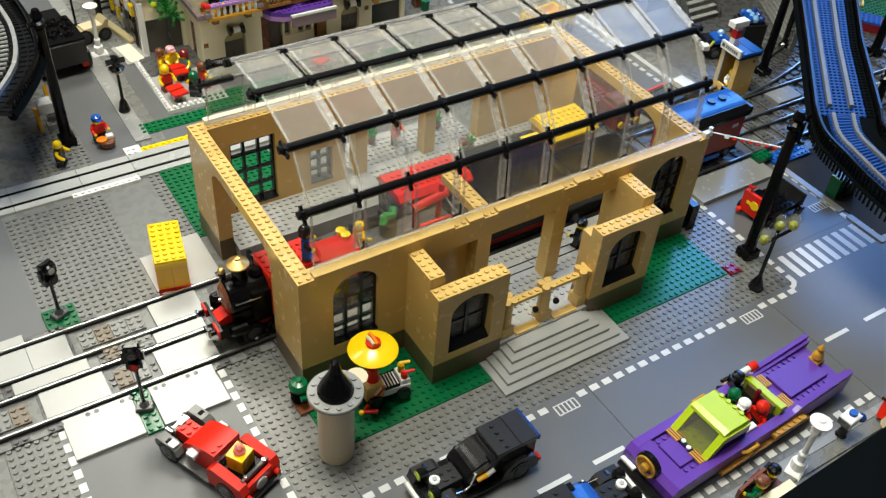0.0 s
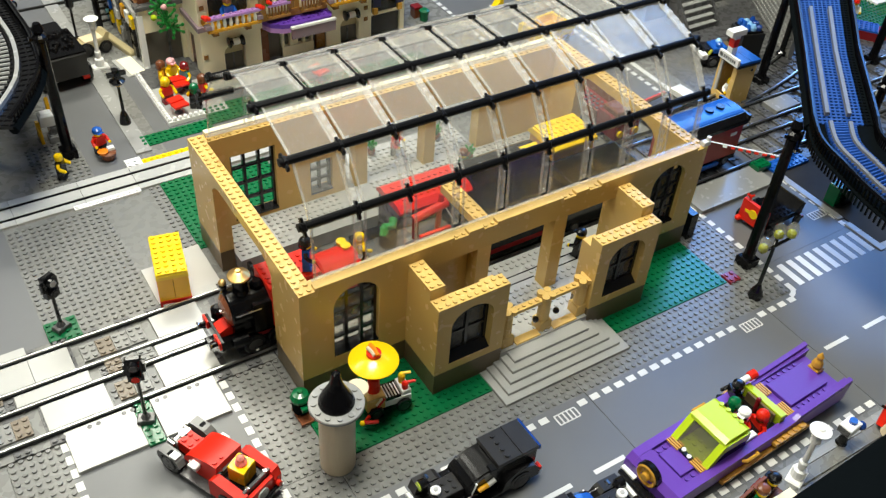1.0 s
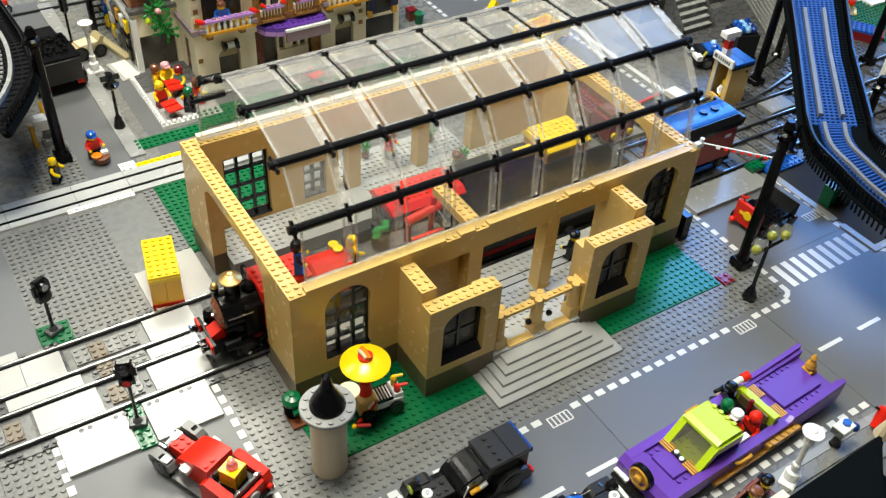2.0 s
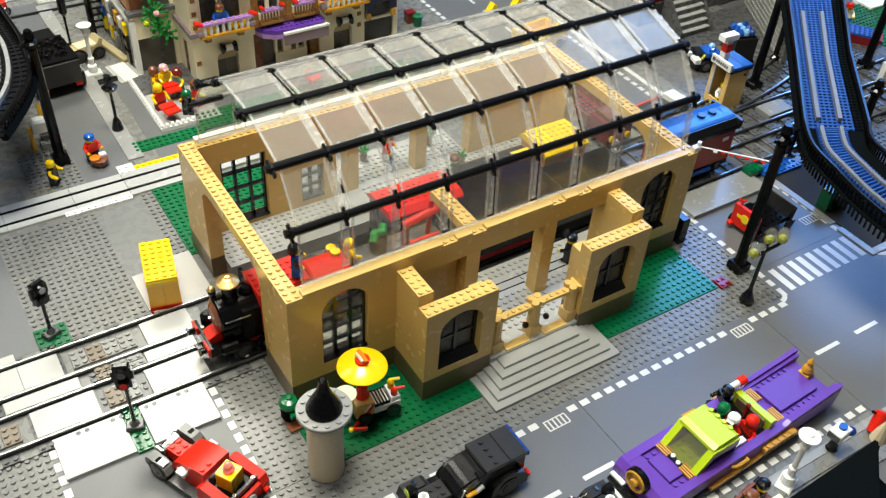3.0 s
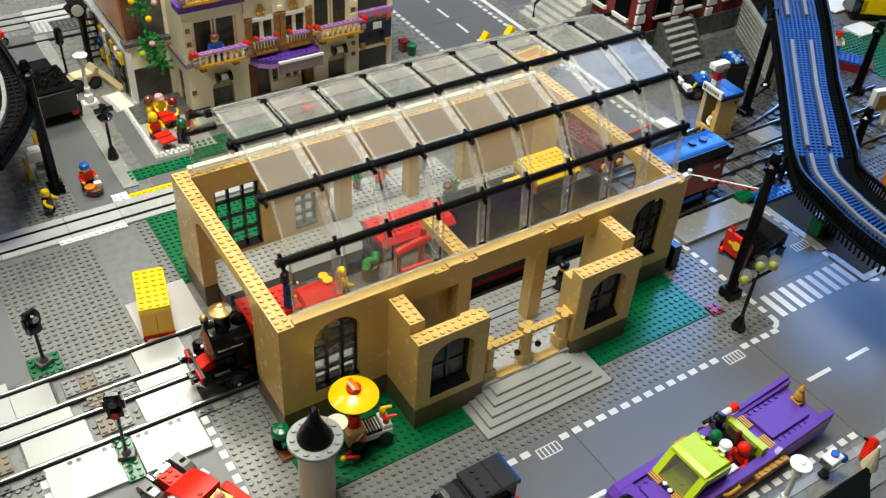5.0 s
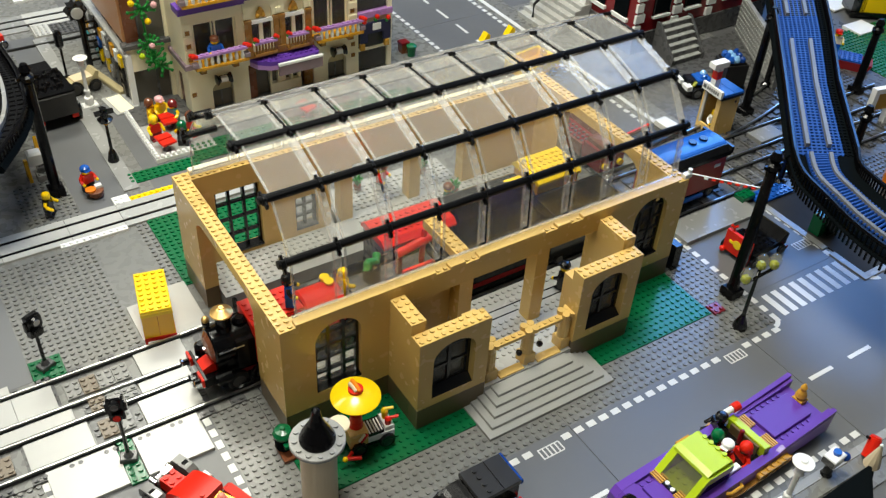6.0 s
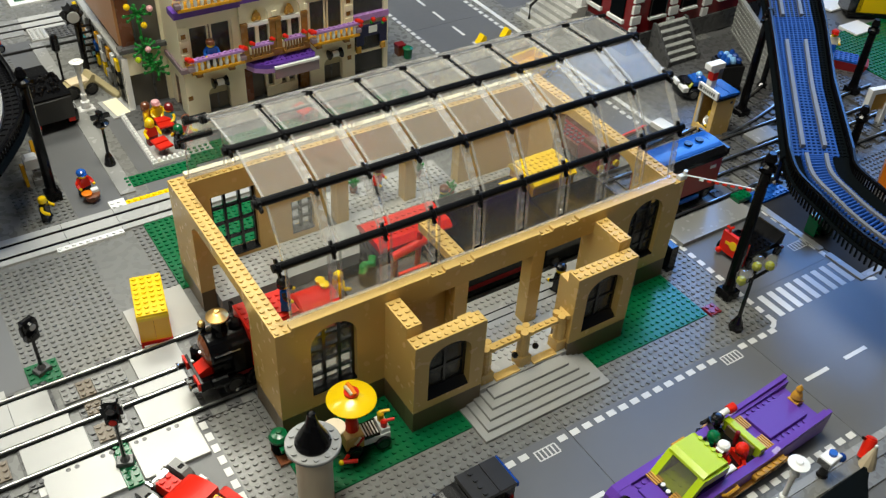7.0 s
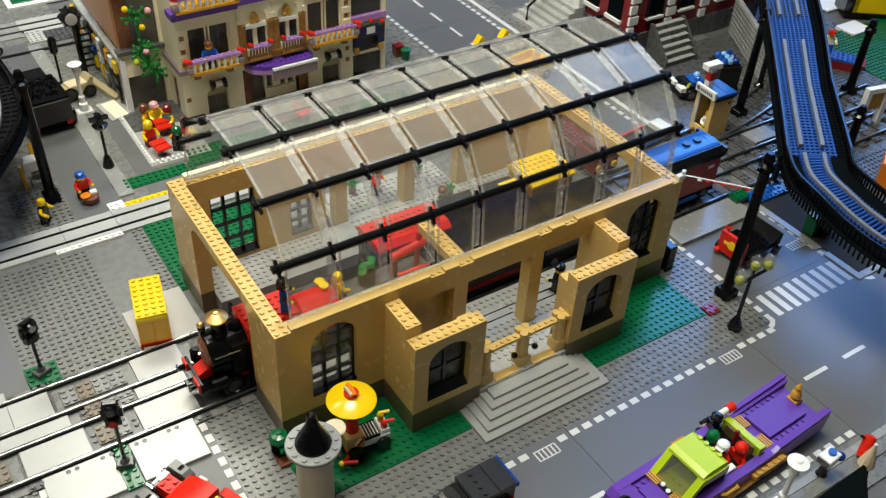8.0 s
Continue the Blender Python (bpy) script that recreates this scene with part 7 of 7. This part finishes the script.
# shop with newspaper racks behind the terrace
np_ = thing("kiosk_wall", "glazed grey shop front with coloured goods beside the pavement", "shop front", 8.6, 83.2, 0, 0)
part("beam", Geo().box(-0.6, 0.6, 0, 30, 9.4, 10.2, GREY, 0.05).box(-0.5, 0.5, -0.6, 0.4, 0, 10.2, WHITE, 0.05), np_)
rng = random.Random(12)
for i in range(12):
    part("mullion", Geo().box(-0.4, 0.4, 1.6 + i * 2.4, 2.1 + i * 2.4, 0, 9.4, BROWNBLACK if i % 3 else LGREY, 0.04), np_)
    for z in (1.0, 4.0, 6.6):
        if rng.random() < 0.6:
            part("goods", Geo().box(-0.9, -0.1, 2.2 + i * 2.4, 3.8 + i * 2.4, z, z + rng.uniform(1.4, 2.4), rng.choice([BLUE, AMBER, WHITE, DGREY, TEAL, BROWNBLACK, LGREY, YELLOW]), 0.06), np_, "coloured goods")
part("back_wall", Geo().box(2.5, 3.2, 1, 30, 0, 10, BROWN), np_)
ld = thing("wall_clock_post", "black bracket with a round white lamp and a ladder", "lamp", 5.4, 101.0, 0)
part("post", Geo().cyl(0, 0, 0, 11, 0.5, BLACK, 8), ld)
star = [(-0.6 + r * math.cos(k * math.pi / 8), 11.8 + r * math.sin(k * math.pi / 8)) for k, r in enumerate([1.9, 1.35] * 8)]
part("drum", Geo().prism(star, "y", -1.4, 0.9, BLACK), ld, "black toothed drum")
part("disc", Geo().lathe(-0.6, 11.8, [(0.7, -1.9), (1.1, -1.85), (1.1, -1.6)], GREY, 16, "y"), ld, "pale disc")
for i in range(7):
    part("rung", Geo().box(0.6, 2.4, -0.2, 0.2, 1 + i * 1.3, 1.3 + i * 1.3, BLACK), ld)
part("ladder_rail", Geo().box(0.4, 0.7, -0.2, 0.2, 0, 10, BLACK).box(2.3, 2.6, -0.2, 0.2, 0, 10, BLACK), ld)

# ---- bins on the far road ----
b2 = thing("litter_bin", "round green litter bin with handles beside the road", "bin", 63.2, 76.6, 0)
part("body", Geo().lathe(0, 0, [(0.8, 0), (0.95, 1.9)], GREEN, 14), b2)
part("lid", Geo().lathe(0, 0, [(1.08, 1.9), (1.08, 2.2), (0.6, 2.5)], GREEN, 14), b2)
b3 = thing("litter_bin", "square brown litter bin with a red lid beside the road", "bin", 62.6, 78.7, 0)
part("body", Geo().box(-0.85, 0.85, -0.85, 0.85, 0, 1.9, BROWN, 0.05), b3)
part("lid", Geo().box(-0.95, 0.95, -0.95, 0.95, 1.9, 2.4, DRED, 0.1), b3, "dark red lid")
for x in (80.1, 86.5):
    solid("wheel_stop", Geo().prism([(-1, 0), (1, 0), (1, 1.6), (0.3, 2.0)], "y", -0.8, 0.8, YELLOW), "small yellow marker on the road", "marker", x, 75, 0, 0, "road markers")

rv = thing("red_cart", "small red toy cart with black wheels on the far square", "cart", -8.6, 117.0, 0, 10)
part("body", Geo().box(-2, 1.6, -2, 2, 1.0, 2.8, RED, 0.1), rv)
for e in (-1.2, 1.2):
    wheel(rv, e, -2.1, 0.9, 0.9, 0.5)
    wheel(rv, e, 2.1, 0.9, 0.9, 0.5)
yv = thing("yellow_trailer", "open yellow toy trailer on the far road", "trailer", 81.0, 59.5, 0, 8)
part("bed", Geo().box(-4.6, 4.6, -3.2, 3.2, 1.0, 1.8, ORYEL, 0.05), yv)
for a in ((-4.6, 4.6, -3.2, -2.6), (-4.6, 4.6, 2.6, 3.2), (-4.6, -4.0, -2.6, 2.6), (4.0, 4.6, -2.6, 2.6)):
    part("side", Geo().box(*a, 1.8, 3.4, YELLOW, 0.05), yv)
for e in (-2.6, 2.6):
    wheel(yv, e, -3.4, 0.9, 0.9, 0.5)
    wheel(yv, e, 3.4, 0.9, 0.9, 0.5)
ys = thing("warning_sign", "small yellow triangular sign on a thin post", "sign", 65.5, 43.0, 0)
part("post", Geo().cyl(0, 0, 0, 5.0, 0.2, BLACK, 8), ys)
part("board", Geo().prism([(-1.2, 7.0), (1.2, 7.0), (0, 4.8)][::-1], "y", -0.2, 0.2, YELLOW), ys, "yellow triangle")

# ---- red house and stairs ----
rh = thing("red_house", "dark red toy house with white window quoins on a grey base", "building", 104, 56, 0)
part("base", Geo().box(0, 40, 0, 26, 0, 4.4, DGREY, 0.05), rh, "dark grey base")
g = Geo().box(0.4, 40, 0.4, 26, 4.4, 26, DRED)
part("wall", g, rh)
for x in (5, 14, 25, 33):
    w = new("window")
    w.parent = rh
    part("pane", Geo().box(x, x + 4, 0.1, 0.4, 8, 15, SLATE), w)
    part("frame", Geo().box(x - 0.3, x, 0.0, 0.4, 7.6, 15.4, BLACK).box(x + 4, x + 4.3, 0.0, 0.4, 7.6, 15.4, BLACK).box(x - 0.3, x + 4.3, 0, 0.4, 15, 15.4, BLACK).box(x - 0.3, x + 4.3, -0.4, 0.4, 7.2, 7.7, WHITE), w)
for x in (0, 10.6, 20.6):
    for i in range(7):
        part("quoin", Geo().box(x - 0.2, x + (2.2 if i % 2 else 1.5), -0.2, 0.4, 4.6 + i * 2.4, 6.4 + i * 2.4, WHITE, 0.05), rh)
for y in (3, 10, 17):
    w = new("window")
    w.parent = rh
    part("pane", Geo().box(0.1, 0.4, y, y + 4, 7, 13, SLATE), w)
    part("sill", Geo().box(-0.3, 0.4, y - 0.4, y + 4.4, 6.2, 7.0, WHITE, 0.05), w)
ds = thing("stairs", "dark grey toy stairs with pale treads before the red house", "stairs", 108.9, 48.2, 0)
for a in (-0.6, 8.0):
    part("side", Geo().prism([(-0.3, 0), (6.0, 0), (6.0, 7.4), (5.2, 7.4), (-0.3, 1.4)], "x", a, a + 0.6, DGREY), ds)
for i in range(6):
    part("tread", Geo().box(0, 8.0, i * 0.95, 6.0, i * 1.2, i * 1.2 + 0.95, DGREY).box(0.1, 7.9, i * 0.95 - 0.1, i * 0.95 + 0.95, i * 1.2 + 0.95, i * 1.2 + 1.2, GREY, 0.05), ds)
ws = thing("stairs", "pale grey toy stairs with a black handrail beside the far road", "stairs", 94.0, 70.0, 0)
for i in range(6):
    part("tread", Geo().box(i * 1.5, 11, 0, 12, i * 0.9, i * 0.9 + 0.9, GREY, 0.06), ws)
part("handrail", Geo().tube([(1, 8, 1), (1, 8, 4), (7, 8, 8), (7, 8, 5)], 0.3, BLACK), ws, "black handrail")
part("post", Geo().box(8.6, 10.4, 0.2, 2, 5.4, 14, WHITE, 0.05), ws)
lw = thing("lattice_wall", "grey studded lattice wall beside the railway", "wall", 121, 31, 0, 60)
part("wall", Geo().box(0, 26, 0, 1, 0, 8, GREY, 0.05), lw)
g = Geo()
for i in range(26):
    for j in range(8):
        g.cyl(i + 0.5, j + 0.5, 1.0, 1.22, 0.3, GREY, 6, "y")
o = part("side_studs", g, lw)
o["kind"] = "stuff"

# ---- police car and booth ----
pk = thing("police_car", "black and blue toy police car with a blue light bar", "car", 108.2, 37.4, 0, -18)
part("chassis", Geo().box(-6, 6.4, -2.6, 2.6, 0.9, 1.8, BLACK, 0.05), pk)
part("bonnet", Geo().box(-5.0, -2.4, -1.2, 2.2, 1.8, 3.0, BLACK, 0.15).box(-2.4, -0.4, -1.8, 1.8, 2.4, 3.6, BLUE, 0.3).box(-6, -5.0, -2.6, -1.2, 1.8, 2.8, WHITE, 0.05), pk, "black, blue and white bonnet")
part("seat", Geo().box(-0.9, 1.4, -2, 2, 1.8, 2.8, DTAN, 0.05), pk)
part("cab", Geo().box(1.6, 6.2, -2.5, 2.5, 1.8, 6.4, BROWNBLACK, 0.1), pk)
part("light_bar", Geo().box(2.0, 5.8, -2.2, 2.2, 6.4, 6.8, BLACK, 0.1), pk)
rng = random.Random(3)
for k in range(9):
    lx, ly = 2.7 + 1.2 * (k % 3), -1.4 + 1.4 * (k // 3)
    part("light", Geo().lathe(lx, ly, [(0.6, 6.8), (0.62, 7.1 + 0.5 * rng.random()), (0.3, 7.7 + 0.4 * rng.random())], (BLUE, PALEBLUE, DBLUE)[k % 3], 10), pk, "blue light")
part("engine", Geo().box(-3.4, -1.0, -1.6, 1.6, 2.4, 3.4, BLUE, 0.2).ball(-2.0, -0.8, 3.5, 0.7, BLUE).ball(-1.4, 0.7, 3.6, 0.7, PALEBLUE), pk, "blue engine")
part("headlight", Geo().box(-6.2, -5.4, -2.6, -0.4, 1.9, 2.7, WHITE, 0.1), pk, "white headlight block")
part("headlight", Geo().box(-6.2, -5.4, 0.4, 2.6, 1.9, 2.7, WHITE, 0.1), pk, "white headlight block")
part("lever", Geo().tube([(-4.4, -1.6, 2.2), (-3.6, -1.2, 2.9)], 0.3, YELLIME, 8), pk, "yellow lever")
part("lever", Geo().tube([(0.6, -1.6, 2.8), (1.2, -1.2, 3.3)], 0.3, YELLIME, 8), pk, "yellow lever")
for s in (-1, 1):
    wheel(pk, -3.8, s * 2.6, 1.2, 1.2, 0.8)
    wheel(pk, 4.2, s * 2.6, 1.2, 1.2, 0.8)
bo = thing("police_booth", "tan toy booth with a blue roof and a white sign", "booth", 98.6, 26.4, 0, -3)
part("wall", Geo().box(-2.3, 2.3, -2.3, -1.9, 0, 8.0, TAN), bo)
part("wall", Geo().box(1.9, 2.3, -1.9, 2.3, 0, 8.0, TAN), bo)
part("wall", Geo().box(-2.3, 1.9, 1.9, 2.3, 0, 8.0, TAN), bo)
part("post", Geo().box(-2.3, -1.9, -1.9, -1.3, 1.6, 8.0, TAN), bo)
part("post", Geo().box(-2.3, -1.9, 1.4, 1.9, 1.6, 8.0, PALE), bo, "pale post")
part("sill", Geo().box(-2.3, -1.9, -1.9, 1.9, 0, 1.6, TAN), bo)
part("peg_hole", Geo().cyl(1.4, 6.9, -2.34, -2.2, 0.28, BLACK, 10, "y"), bo, "dark round hole")
part("roof_plate", Geo().box(-2.6, 2.6, -2.6, 2.6, 8.0, 8.5, BLACK, 0.05), bo, "black roof plate")
part("roof", Geo().box(-1.9, 0.4, -2.6, 2.6, 8.5, 9.0, BLUE, 0.08), bo, "smooth blue roof tile")
part("roof", Geo().box(0.45, 2.6, -2.6, 2.6, 8.5, 9.0, BLUE, 0.08), bo, "smooth blue roof tile")
sgn = part("sign", Geo().box(-2.9, -2.4, -2.5, 2.4, 8.3, 9.8, WHITE, 0.06), bo, "white sign board")
part("mark", Geo().box(-2.96, -2.9, 1.4, 2.1, 8.7, 9.4, DGREY), sgn)
for k in range(6):
    part("mark", Geo().box(-2.96, -2.9, 0.8 - k * 0.52, 1.1 - k * 0.52, 8.75, 9.35, DGREY), sgn)
bp = part("beacon_post", Geo().box(-2.0, -0.8, 0.4, 1.6, 9.0, 10.6, WHITE, 0.04), bo, "white post")
part("band", Geo().box(-2.0, -0.8, 0.4, 1.6, 10.6, 12.2, RED, 0.04), bp, "red band")
part("beacon", Geo().box(-2.0, -0.8, 0.4, 1.6, 12.2, 12.9, WHITE, 0.04).box(-3.2, 0.2, 0.2, 1.8, 12.9, 14.0, WHITE, 0.1), bp, "white beacon head")
figure(97.9, 26.2, 0.2, -20, WHITE, BLACK, None, WHITE, "toy figure in white in the booth")

# ---- far right ----
figure(142.0, 34.8, 2.2, -40, CREAM, BLUE, RED, None, "toy figure with a red cap on a brown boat")
bo2 = thing("rowing_boat", "reddish brown toy boat with blue plates on green ground", "boat", 142.6, 31.6, 0, -55)
part("hull", Geo().prism([(-4.4, 0.0), (4.4, 0.0), (5.2, 1.8), (-5.2, 1.8)], "y", -2.0, 2.0, DRED), bo2)
part("deck", Geo().box(-4, 3, -2, 2, 1.8, 2.2, BLUE, 0.03).studs(-4, 3, -2, 2, 2.2, BLUE), bo2, "blue studded deck")
dg = thing("track_machine", "yellow and black toy track machine on a dark track", "machine", 172, 44, 0, -35)
part("body", Geo().box(-7, 7, -3, 3, 1.4, 5, YELLOW, 0.1).box(-4, 1, -2.4, 2.4, 5, 8, YELLOW, 0.1), dg)
part("chassis", Geo().box(-9, 9, -3.4, 3.4, 0.4, 1.4, BLACK, 0.05).box(-9, -6, -3, 3, 1.4, 4.6, BLACK, 0.1), dg)
gtw = thing("white_arch", "white arch frame with a gold inner panel on dark studs", "arch", 125.4, 13.3, 0, -12)
part("frame", Geo().box(-0.5, 0.5, -0.6, 0.6, 0, 7.3, WHITE, 0.05).box(-0.5, 5.0, -0.6, 0.6, 7.3, 8.3, WHITE, 0.05).box(4.0, 5.0, -0.6, 0.6, 0, 7.3, WHITE, 0.05), gtw)
part("panel", Geo().box(0.5, 4.0, -0.2, 0.2, 3.6, 7.3, GOLD), gtw, "gold panel")
pb = thing("poster_box", "white framed picture box with an orange rim", "box", 113.6, -1.2, 0.25, 30)
part("box", Geo().box(-2.4, 2.4, -1, 1, 0, 5, ORANGE, 0.05), pb)
part("poster", Geo().box(-2.4, 2.4, -1.1, -1.0, 1.4, 5.4, WHITE).box(-1.9, 1.9, -1.16, -1.1, 1.9, 4.9, LEAF), pb, "white framed green picture")
solid("blue_plate", Geo().brick(-4, -1.5, 0, 8, 3, P, BLUE), "blue studded plate beside the crossing", "plate", 92.2, 6.4, 0.3, 0)
solid("green_plate", Geo().brick(-1.5, -1, 0, 3, 2, 0.8, GREEN), "small green plate beside the crossing", "plate", 86.8, 7.4, 0.8, 0)

lt = thing("flatbed_truck", "dark red toy truck with a grey studded bed behind the station", "truck", 71.4, 36.0, 0, 0)
part("bed", Geo().box(-2.6, 2.6, -7, 7, 2.2, 3.0, DRED, 0.05).studs(-2, 2, -6, 7, 3.0, DGREY), lt)
for s in (-1, 1):
    part("side", Geo().box(s * 2.6, s * 3.0, -7, 7, 2.2, 4.6, BROWN, 0.04), lt)
    for y in (-5, 5):
        w = new("wheel")
        w.parent = lt
        part("tyre", Geo().cyl(y, 1.3, s * 2.2, s * 3.2, 1.3, BLACK, 16, "x"), w)
part("cab", Geo().box(-2.6, 2.6, -12, -7.2, 1.4, 5.4, DRED, 0.2).box(-2.2, 2.2, -11.4, -7.6, 5.4, 6.4, BROWN, 0.2), lt)
for s in (-1, 1):
    part("headlight", Geo().cyl(s * 1.7, 2.6, -12.5, -12.0, 0.6, YELLOW, 10, "y"), lt, "yellow headlight")
rt = thing("black_trailer", "flat black toy trailer with a red stripe behind the station", "trailer", 83.0, 27.0, 0.8, 6)
part("deck", Geo().box(-6, 6, -2.4, 2.4, 1.0, 2.4, BLACK, 0.1), rt)
part("stripe", Geo().box(-6, 2, 2.0, 2.45, 2.4, 2.9, RED, 0.05), rt, "red stripe")
part("front_block", Geo().box(3.0, 5.6, -2, 2, 2.4, 3.4, WHITE, 0.1), rt, "white block")
for x in (-4, 4):
    for s in (-1, 1):
        wheel(rt, x, s * 2.4, 0.8, 0.8, 0.5)
